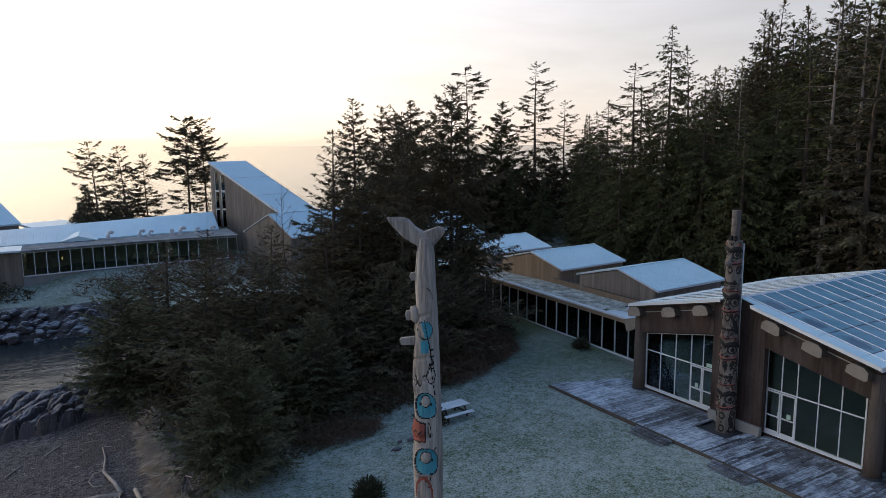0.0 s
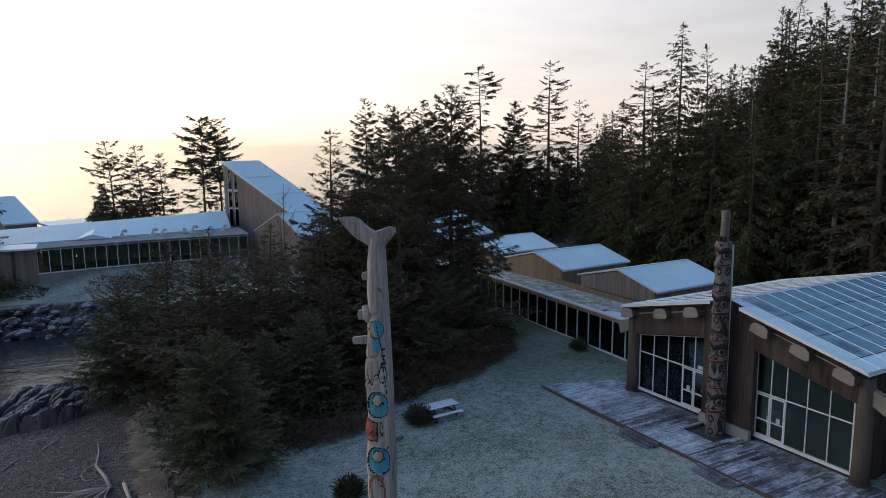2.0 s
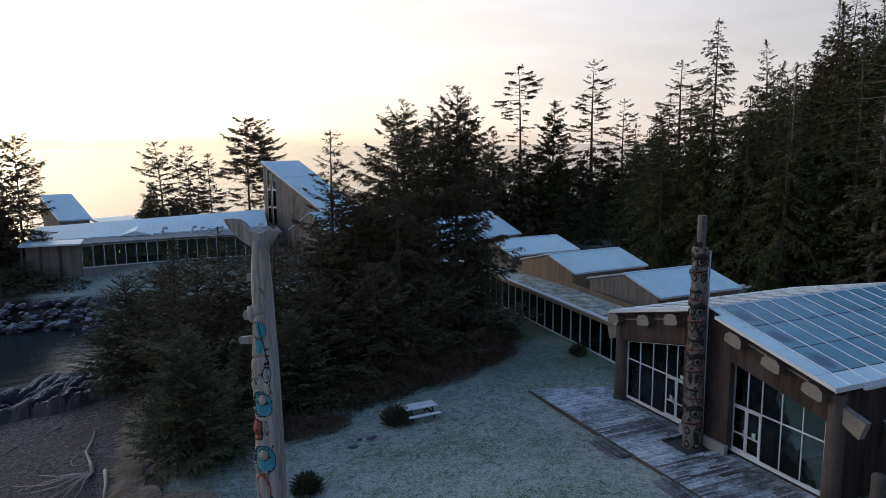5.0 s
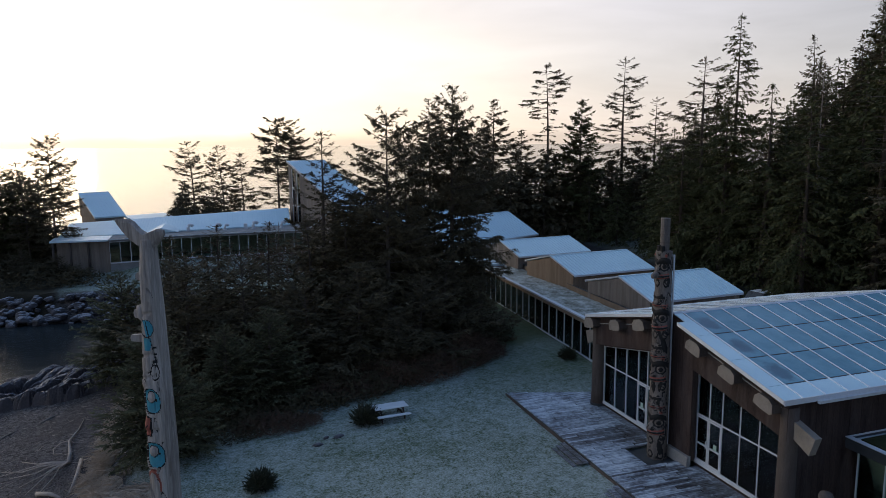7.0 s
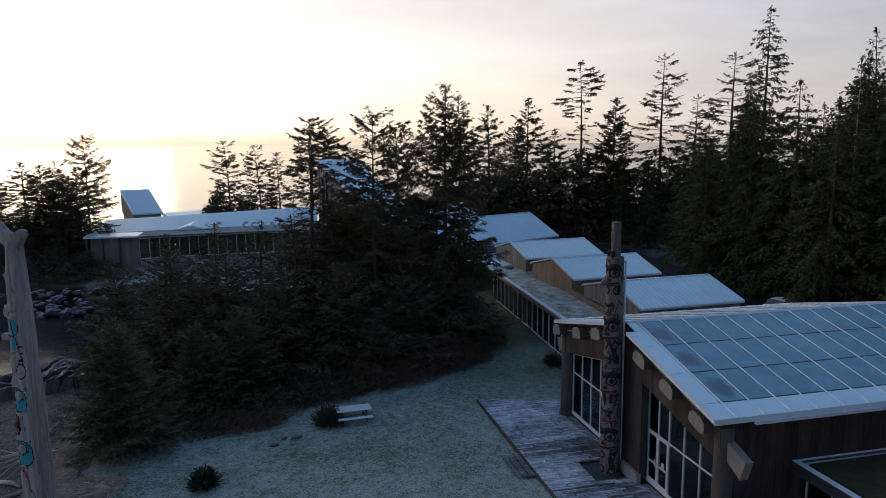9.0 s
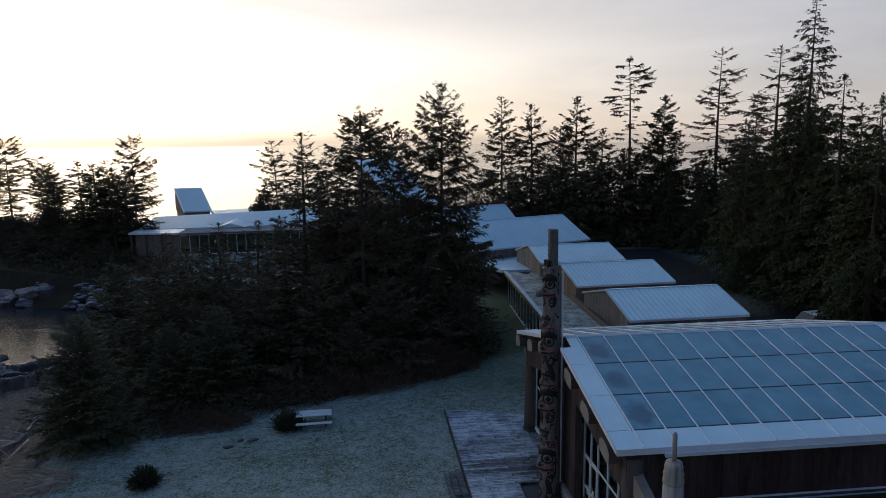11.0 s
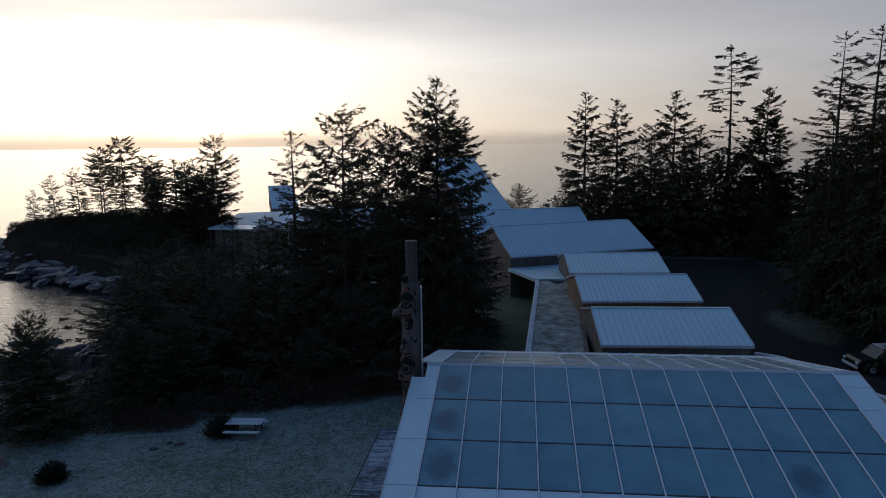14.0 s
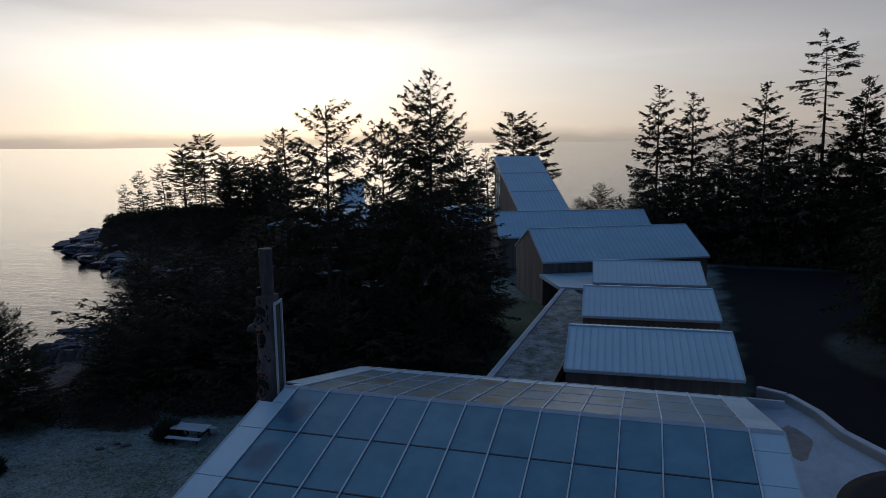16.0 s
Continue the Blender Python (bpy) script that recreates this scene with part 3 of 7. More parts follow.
build_ground()
sea = Shape().add([(-3000, -2000, SEA), (3000, -2000, SEA), (3000, 3000, SEA), (-3000, 3000, SEA), (-4900, -2000, 13), (4900, -2000, 13), (4900, 4900, 13), (-4900, 4900, 13)],
                  [(0, 1, 2, 3), (4, 0, 3, 7), (1, 5, 6, 2), (3, 2, 6, 7)])
solo("water", sea, M_sea, "calm rippled sea reflecting the pale sky", "sea", kind="structure")


# ---- wall and roof builders ----
def board_wall(parent, material, p0, p1, z0, top, width=0.22, thick=0.05, gap=0.012, seed=1):
    """Upright boards, each a piece under parent, from p0 to p1 (plan points), from z0 up to top(s), s metres along; the face is to the right of the way p0 to p1."""
    rnd = random.Random(seed)
    a, b = Vector((*p0, 0)), Vector((*p1, 0))
    length = (b - a).length
    t = (b - a).normalized()
    n = Vector((t.y, -t.x, 0))
    count = max(1, round(length / width))
    w = length / count
    for i in range(count):
        s0, s1 = i * w + gap / 2, (i + 1) * w - gap / 2
        out = n * (thick + rnd.uniform(0, 0.014))
        lo, hi = a + t * s0, a + t * s1
        q = Shape()
        q.prism([lo + Vector((0, 0, z0)), lo + Vector((0, 0, top(s0))), hi + Vector((0, 0, top(s1))), hi + Vector((0, 0, z0))], out)
        part("board", q, material, parent)


def slab(shape, corners, down, slot=0):
    """A flat plate with the given upper corners, down metres thick."""
    shape.prism([Vector(c) - Vector((0, 0, down)) for c in corners], (0, 0, down), slot=slot)


def seams(parent, a0, a1, b0, b1, pitch, w=0.028, h=0.035):
    """Standing seams, each a piece under parent, from the line a0-a1 (ridge) to the line b0-b1 (eave)."""
    a0, a1, b0, b1 = map(Vector, (a0, a1, b0, b1))
    n = max(2, round((a1 - a0).length / pitch))
    t = (a1 - a0).normalized() * w / 2
    for i in range(n + 1):
        f = i / n
        p, q = a0.lerp(a1, f), b0.lerp(b1, f)
        s = Shape()
        s.prism([p - t, q - t, q + t, p + t], (0, 0, h))
        part("seam", s, M_seam, parent)


def gable_house(name, m, length, south, north, z0, z_ridge, z_s, z_n, label, wood, over=0.12, pitch=0.36, seed=1):
    """A boarded house with a ribbed metal gable roof; local x along the ridge from the west gable's peak, y to the north."""
    h = thing(name, m, label, "building", "boarded pavilions")
    def top(s):
        return np.interp(s, [0, north, north + south], [z_n, z_ridge, z_s]) - 0.16
    w = Shape()
    w.box(0.06, length - 0.06, -south + 0.35, north - 0.35, z0, min(z_s, z_n) - 0.2)
    w.prism([(0.06, -south + 0.35, min(z_s, z_n) - 0.2), (0.06, north - 0.35, min(z_s, z_n) - 0.2), (0.06, 0, z_ridge - 0.2)][::-1], (length - 0.12, 0, 0))
    part("core", w, M_inside, h)
    west = part("gable_wall", Shape().box(0.03, 0.06, -south + 0.4, north - 0.4, z0, min(z_s, z_n) - 0.3), wood, h, "vertical weathered cedar boards")
    board_wall(west, wood, (0.0, north - 0.3), (0.0, -south + 0.3), z0, lambda s: top(s + 0.3), 0.24, seed=seed)
    east = part("gable_wall", Shape().box(length - 0.06, length - 0.03, -south + 0.4, north - 0.4, z0, min(z_s, z_n) - 0.3), wood, h)
    board_wall(east, wood, (length, -south + 0.3), (length, north - 0.3), z0, lambda s: np.interp(s + 0.3, [0, south, south + north], [z_s, z_ridge, z_n]) - 0.16, 0.24, seed=seed + 1)
    for y0, zt, rev in ((-south + 0.3, z_s, 0), (north - 0.3, z_n, 1)):
        ends = ((0.0, y0), (length, y0)) if not rev else ((length, y0), (0.0, y0))
        inner = y0 + (0.03 if not rev else -0.03)
        sw = part("side_wall", Shape().box(0.1, length - 0.1, min(inner, y0), max(inner, y0), z0, zt - 0.3), wood, h)
        board_wall(sw, wood, *ends, z0, lambda s_: zt - 0.12, 0.24, seed=seed + 2 + rev)
    x0, x1 = -over, length + over
    for y0, ze in ((-south, z_s), (north, z_n)):
        r = Shape()
        slab(r, [(x0, 0, z_ridge), (x1, 0, z_ridge), (x1, y0, ze), (x0, y0, ze)] if y0 < 0 else [(x0, y0, ze), (x1, y0, ze), (x1, 0, z_ridge), (x0, 0, z_ridge)], 0.10)
        r = part("roof_slope", r, M_roof, h, "frosted ribbed metal roof sheet")
        seams(r, (x0 + 0.05, 0, z_ridge), (x1 - 0.05, 0, z_ridge), (x0 + 0.05, y0, ze), (x1 - 0.05, y0, ze), pitch, 0.045, 0.035)
        e = Shape()
        k = 1 if y0 > 0 else -1
        e.prism([(x0, y0, ze - 0.16), (x0, y0 + k * 0.05, ze - 0.16), (x0, y0 + k * 0.05, ze - 0.02), (x0, y0, ze - 0.02)], (x1 - x0, 0, 0))
        part("eave_fascia", e, M_trim, h)
        for xx in (x0 - 0.03, x1):
            v = Shape()
            v.prism([(xx, 0, z_ridge - 0.09), (xx, 0, z_ridge + 0.03), (xx, y0, ze + 0.03), (xx, y0, ze - 0.09)], (0.03, 0, 0))
            part("verge_board", v, M_trim, h)
    c = Shape()
    c.box(x0, x1, -0.09, 0.09, z_ridge - 0.01, z_ridge + 0.045)
    part("ridge_cap", c, M_roof, h)
    return h


def window_wall(parent, p0, p1, z0, z1, count, sill=0.12, frame=0.045, depth=0.10):
    """A run of tall panes between slim white mullions from p0 to p1; face to the right of the way."""
    a, b = Vector((*p0, 0)), Vector((*p1, 0))
    t = (b - a).normalized()
    n = Vector((t.y, -t.x, 0))
    L = (b - a).length
    def bar(s0, s1, zz0, zz1, d=depth):
        q = Shape()
        q.prism([a + t * s0 + Vector((0, 0, zz0)), a + t * s0 + Vector((0, 0, zz1)), a + t * s1 + Vector((0, 0, zz1)), a + t * s1 + Vector((0, 0, zz0))], n * d)
        return q
    part("sill_rail", bar(0, L, z0, z0 + sill, depth + 0.04), M_trim, parent, "white sill rail")
    part("head_rail", bar(0, L, z1 - 0.08, z1, depth + 0.02), M_trim, parent)
    for i in range(count + 1):
        s = L * i / count
        s0, s1 = max(0, s - frame / 2), min(L, s + frame / 2)
        part("mullion", bar(s0, s1, z0 + sill, z1 - 0.08), M_trim, parent)
    for i in range(count):
        s0, s1 = L * i / count + frame / 2, L * (i + 1) / count - frame / 2
        g = Shape()
        o = n * depth * 0.4
        g.prism([a + t * s0 + o + Vector((0, 0, z0 + sill)), a + t * s0 + o + Vector((0, 0, z1 - 0.08)), a + t * s1 + o + Vector((0, 0, z1 - 0.08)), a + t * s1 + o + Vector((0, 0, z0 + sill))], n * 0.012)
        part("pane", g, M_glass, parent, "dark clear window glass")


# ---- the great house with the glass roof ----
HOUSE = pose(30.75, 24.5, 0, 0, 0, 3)
RIDGE, FALL = 6.9, 0.233
COLS = [0.5 + 1.158 * i for i in range(13)]
ROWS_V = (0.06, 2.24, 4.42, 6.50)
EDGE_W, EDGE_E, EAVE = -0.42, 15.3, 7.48


def great_house():
    h = thing("great_house", HOUSE, "long house of brown timber and logs with a frosted glass roof", "building")

    def rz(v, lift=0.0):
        return RIDGE - FALL * abs(v) + lift

    def plate(u0, u1, v0, v1, down=0.05, lift=0.0):
        q = Shape()
        c = [(u0, v0, rz(v0, lift)), (u1, v0, rz(v0, lift)), (u1, v1, rz(v1, lift)), (u0, v1, rz(v1, lift))]
        slab(q, c if v1 > v0 else c[::-1], down)
        return q
    pane_meshes = {}
    for k in (-1, 1):
        deck = Shape()
        # timber roof plate under the white rim; open under the glass
        for u0, u1 in ((EDGE_W, COLS[0] - 0.02), (COLS[-1] + 0.02, EDGE_E)):
            for v0, v1 in ((0.9, EAVE),) if u0 < 0 else ((0.0, EAVE),):
                slab(deck, [(u0, k * v0, rz(v0, -0.06)), (u1, k * v0, rz(v0, -0.06)), (u1, k * v1, rz(v1, -0.06)), (u0, k * v1, rz(v1, -0.06))][::k], 0.16)
        slab(deck, [(COLS[0] - 0.02, k * ROWS_V[3], rz(ROWS_V[3], -0.06)), (COLS[-1] + 0.02, k * ROWS_V[3], rz(ROWS_V[3], -0.06)), (COLS[-1] + 0.02, k * EAVE, rz(EAVE, -0.06)), (COLS[0] - 0.02, k * EAVE, rz(EAVE, -0.06))][::k], 0.16)
        slab(deck, [(0.02, 0, rz(0, -0.06)), (COLS[0] - 0.02, 0, rz(0, -0.06)), (COLS[0] - 0.02, k * 0.9, rz(0.9, -0.06)), (0.02, k * 0.9, rz(0.9, -0.06))][::k], 0.16)
        part("roof_deck", deck, M_brown, h)
        # white rim sheets
        cuts = (0.06, 0.9, 2.24, 4.42, 6.50, EAVE)
        for v0, v1 in zip(cuts, cuts[1:]):
            part("rim_panel", plate(EDGE_W if v0 >= 0.9 else 0.02, COLS[0] - 0.03, k * (v0 + 0.016), k * (v1 - 0.016)), M_roof, h, "frosted white metal rim panel")
            part("rim_panel", plate(COLS[-1] + 0.03, EDGE_E, k * (v0 + 0.016), k * (v1 - 0.016)), M_roof, h)
        for u0, u1 in zip(COLS, COLS[1:]):
            part("rim_panel", plate(u0 + 0.03, u1 - 0.03, k * (ROWS_V[3] + 0.03), k * EAVE), M_roof, h)
            for v0, v1 in zip(ROWS_V, ROWS_V[1:]):
                # north panes (k > 0) get the paler glass with sky glare in its colour
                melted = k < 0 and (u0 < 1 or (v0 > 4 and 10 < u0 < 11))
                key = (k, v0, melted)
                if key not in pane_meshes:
                    pane_meshes[key] = plate(-0.549, 0.549, k * (v0 + 0.03), k * (v1 - 0.03), 0.025).mesh("glass_pane", M_pane_melt if melted else M_pane if k < 0 else M_pane_stain_glare)
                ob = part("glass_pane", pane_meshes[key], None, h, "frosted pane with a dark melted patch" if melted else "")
                ob.location = ((u0 + u1) / 2, 0, 0)
        # glazing bars down the slope, caps across
        for i, u in enumerate(COLS):
            q = Shape()
            q.prism([(u - 0.02, k * 0.02, rz(0.02, -0.04)), (u + 0.02, k * 0.02, rz(0.02, -0.04)), (u + 0.02, k * EAVE, rz(EAVE, -0.04)), (u - 0.02, k * EAVE, rz(EAVE, -0.04))], (0, 0, 0.09))
            part("glazing_bar", q, M_bar, h, "white metal glazing bar")
            part("gasket", plate(u - 0.034, u + 0.034, k * 0.05, k * (ROWS_V[3] + 0.02), 0.03, 0.006), M_dark_trim, h, "dark rubber gasket under the bar")
        # cross joints pale on the north, matching the glare painted there; dark on the south
        for v in ROWS_V[1:]:
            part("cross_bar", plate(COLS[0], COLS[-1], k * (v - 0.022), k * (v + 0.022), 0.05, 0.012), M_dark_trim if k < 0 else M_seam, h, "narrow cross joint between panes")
        # rafters and purlins below the glass
        for v in (2.24, 4.42, 6.6):
            q = Shape()
            q.tube([(0.3, k * v, rz(v) - 0.45), (15.0, k * v, rz(v) - 0.45)], 0.3, 12)
            part("purlin_log", q, M_log, h, smooth=True)
        # verge and eave boards
        for u, v0 in ((EDGE_W - 0.035, 0.9), (EDGE_E, 0.0)):
            q = Shape()
            q.prism([(u, k * v0, rz(v0) - 0.15), (u, k * v0, rz(v0) + 0.02), (u, k * EAVE, rz(EAVE) + 0.02), (u, k * EAVE, rz(EAVE) - 0.15)], (0.04, 0, 0))
            part("verge_board", q, M_trim, h)
        q = Shape()
        q.prism([(EDGE_W, k * EAVE, rz(EAVE) - 0.2), (EDGE_W, k * EAVE, rz(EAVE) + 0.02), (EDGE_W, k * (EAVE + 0.05), rz(EAVE) + 0.02), (EDGE_W, k * (EAVE + 0.05), rz(EAVE) - 0.2)], (EDGE_E - EDGE_W, 0, 0))
        part("eave_board", q, M_trim, h)
        g = Shape()
        g.prism([(1.2, k * (EAVE + 0.05), rz(EAVE) - 0.28), (1.2, k * (EAVE + 0.05), rz(EAVE) - 0.17), (1.2, k * (EAVE + 0.2), rz(EAVE) - 0.15), (1.2, k * (EAVE + 0.18), rz(EAVE) - 0.28)], (13.9, 0, 0))
        part("gutter", g, M_trim, h, "white metal eaves gutter")
        # log ends under the verge
        for v, zc in ((2.15, 5.82), (4.35, 5.28), (6.5, 4.75) if k < 0 else (7.0, 4.78)):
            q = Shape()
            out = [(-0.53, -0.20), (-0.45, 0.16), (-0.20, 0.29), (0.32, 0.27), (0.52, 0.05), (0.50, -0.27), (0.1, -0.31), (-0.4, -0.30)]
            tilt = Matrix.Rotation(-k * math.atan(FALL), 4, "X")
            q.prism([(0.0, y, z) for y, z in out], (1.0, 0, 0), pose(-0.50, k * v, zc) @ tilt)
            ob = part("log_beam", q, [M_log, M_endgrain], h, "round log beam cut square at its pale end")
            for f in ob.data.polygons:
                if abs(f.normal.x) > 0.9:
                    f.material_index = 1
            ob.data.update()
        # sloping timber band over the windows
        q = Shape()
        q.prism([(0.0, k * 1.55, 4.56), (0.0, k * 1.55, rz(1.55) - 0.25), (0.0, k * 7.3, rz(7.3) - 0.25), (0.0, k * 7.3, 3.38), (0.0, k * 6.7, 3.50)], (0.5, 0, 0))
        part("head_beam", q, M_brown, h, "wide brown timber beam over the windows")
        q = Shape()
        q.prism([(0.44, k * 1.55, 4.42), (0.44, k * 1.55, 4.56), (0.44, k * 6.7, 3.50), (0.44, k * 6.7, 3.34)], (0.06, 0, 0))
        part("head_panel", q, M_brown, h)
        part("threshold", Shape().box(-0.06, 0.45, min(k * 1.62, k * 6.6), max(k * 1.62, k * 6.6), -0.5, -0.286), M_damp, h, "damp plank threshold before the doors")
        # planked pier beside the pole
        q = Shape()
        q.prism([(0.12, k * 0.0, 0.0), (0.12, k * 1.6, 0.0), (0.12, k * 1.6, rz(1.6) - 0.24), (0.12, 0, rz(0) - 0.24)], (0.2, 0, 0))
        pier = part("pier_wall", q, M_brown, h, "dark brown board pier beside the pole")
        board_wall(pier, M_brown, (0.12, k * 1.58) if k > 0 else (0.12, -0.02), (0.12, 0.02) if k > 0 else (0.12, -1.58), 0.0, lambda s: rz(1.58 - s if k > 0 else s) - 0.25, 0.26, 0.08)
        part("wall_plinth", Shape().box(-0.12, 0.1, min(k * 0.1, k * 1.6), max(k * 0.1, k * 1.6), -0.35, 0.22), M_concrete, h)
        # round corner post
        post = Shape()
        n = 20
        post.tube([(0.30, k * 7.1, z) for z in (-0.4, 1.0, 2.2, 3.4, 4.7)], [0.40, 0.375, 0.365, 0.355, 0.35], n)
        part("corner_post", post, M_log, h, "thick round log post", smooth=True)
        base = Shape()
        base.tube([(0.30, k * 7.1, -0.35), (0.30, k * 7.1, -0.16)], 0.46, n)
        part("post_collar", base, M_dark_trim, h)
        # plank wing of the side beam, its end cut on the skew
        q = Shape()
        q.prism([(0.2, k * 7.2, 3.62), (0.2, k * 7.2, 4.28), (0.2, k * 8.45, 3.88), (0.2, k * 8.2, 3.12)], (0.34, 0, 0))
        part("beam_end", q, M_endgrain, h, "grey squared timber end sticking out")
        # side wall
        ends = ((0.5, -7.0), (15.0, -7.0)) if k < 0 else ((15.0, 7.0), (0.5, 7.0))
        sw = part("side_wall", Shape().box(0.5, 15.0, min(k * 6.9, k * 6.98), max(k * 6.9, k * 6.98), -0.3, rz(7.0) - 0.3), M_brown, h, "dark stained board wall")
        board_wall(sw, M_brown, *ends, -0.3, lambda s: rz(7.0) - 0.22, 0.3, 0.06)
        # the glazed bay: door nearest the pole, panes beyond
        vs = [v + (0.05 if k > 0 else -0.12) for v in (1.62, 2.46, 3.30, 4.42, 5.54, 6.67)]
        topz = lambda v: 4.41 - 0.207 * (v - 1.62)
        def bar(v0, z0, v1, z1, w=0.024, d=0.045, u=0.45):
            q = Shape()
            if abs(v1 - v0) < 1e-6:
                q.prism([(u, k * (v0 - w), z0), (u, k * (v0 + w), z0), (u, k * (v0 + w), z1), (u, k * (v0 - w), z1)], (d, 0, 0))
            else:
                q.prism([(u, k * v0, z0 - w), (u, k * v1, z1 - w), (u, k * v1, z1 + w), (u, k * v0, z0 + w)], (d, 0, 0))
            return q
        bay = part("window_bay", bar(vs[0] - 0.03, -0.06, vs[-1] + 0.03, -0.06, 0.075, 0.16, 0.40), M_trim, h, "white framed glazed bay")
        part("plinth", bar(vs[0] - 0.03, -0.23, vs[-1] + 0.03, -0.23, 0.092, 0.10, 0.45), M_brown, bay, "dark timber plinth")
        part("head_bar", bar(vs[0], topz(vs[0]) - 0.02, vs[-1], topz(vs[-1]) - 0.02), M_trim, bay)
        part("transom", bar(vs[0], 2.31, vs[-1], 2.31, 0.03), M_trim, bay)
        for i, v in enumerate(vs):
            lo = 2.31 if i == 1 else 0.0
            part("mullion", bar(v, lo, v, topz(v), 0.022 if 0 < i < 5 else 0.035), M_trim, bay)
        for i in range(5):
            g = Shape()
            v0, v1 = vs[i] + 0.035, vs[i + 1] - 0.035
            g.prism([(0.48, k * v0, 2.35), (0.48, k * v1, 2.35), (0.48, k * v1, topz(v1) - 0.05), (0.48, k * v0, topz(v0) - 0.05)], (0.012, 0, 0))
            part("pane", g, M_glass, bay)
            if i > 1:
                g = Shape()
                g.prism([(0.48, k * v0, 0.02), (0.48, k * v1, 0.02), (0.48, k * v1, 2.27), (0.48, k * v0, 2.27)], (0.012, 0, 0))
                part("pane", g, M_glass, bay)
        for i in (0, 1):
            v0, v1 = vs[i] + 0.02, vs[i + 1] - 0.02
            d = Shape()
            for a, b, c, e in ((v0, v0 + 0.07, 0.0, 2.25), (v1 - 0.07, v1, 0.0, 2.25), (v0 + 0.07, v1 - 0.07, 0.0, 0.13), (v0 + 0.07, v1 - 0.07, 2.18, 2.25), (v0 + 0.07, v1 - 0.07, 0.88, 0.95)):
                d.box(0.435, 0.48, min(k * a, k * b), max(k * a, k * b), c, e)
            door = part("door_leaf", d, M_trim, h, "white framed glass door, shut")
            g = Shape()
            g.box(0.45, 0.462, min(k * (v0 + 0.08), k * (v1 - 0.08)), max(k * (v0 + 0.08), k * (v1 - 0.08)), 0.14, 2.17)
            part("pane", g, M_glass, door)
            hx = v1 - 0.05 if i == 0 else v0 + 0.05
            q = Shape()
            q.tube([(0.44, k * hx, 0.85), (0.36, k * hx, 0.85), (0.36, k * hx, 1.2), (0.44, k * hx, 1.2)], 0.018, 6)
            part("pull_handle", q, M_trim, door)
        q = Shape()
        q.prism([(-0.06, k * 1.6, rz(1.6) - 0.62), (-0.06, k * 1.6, rz(1.6) - 0.57), (-0.06, k * 7.0, rz(7.0) - 0.57), (-0.06, k * 7.0, rz(7.0) - 0.62)], (0.05, 0, 0))
        part("trim_strip", q, M_concrete, h, "thin pale strip along the head beam")
        if k > 0:
            part("exit_sign", Shape().box(0.435, 0.448, 1.85, 2.25, 2.41, 2.61), M_sign, h, "small pale green sign above the door")
        note = Shape()
        note.box(0.40, 0.406, min(k * 2.74, k * 2.96), max(k * 2.74, k * 2.96), 1.0, 1.26)
        part("notice", note, M_sign, h, "small pale green notice on the glass")
    # ridge cap
    q = Shape()
    q.prism([(0.0, -0.12, RIDGE - 0.02), (0.0, 0.12, RIDGE - 0.02), (0.0, 0.0, RIDGE + 0.06)], (EDGE_E, 0, 0))
    part("ridge_cap", q, M_trim, h)
    # east gable
    q = part("gable_wall", Shape().box(14.9, 14.98, -7.0, 7.0, -0.3, rz(7.0) - 0.3), M_brown, h)
    board_wall(q, M_brown, (15.0, -7.0), (15.0, 7.0), -0.3, lambda s: rz(s - 7.0) - 0.22, 0.3, 0.06)
    part("floor_slab", Shape().box(0.62, 15.0, -6.88, 6.88, -0.3, -0.06), M_concrete, h)


great_house()


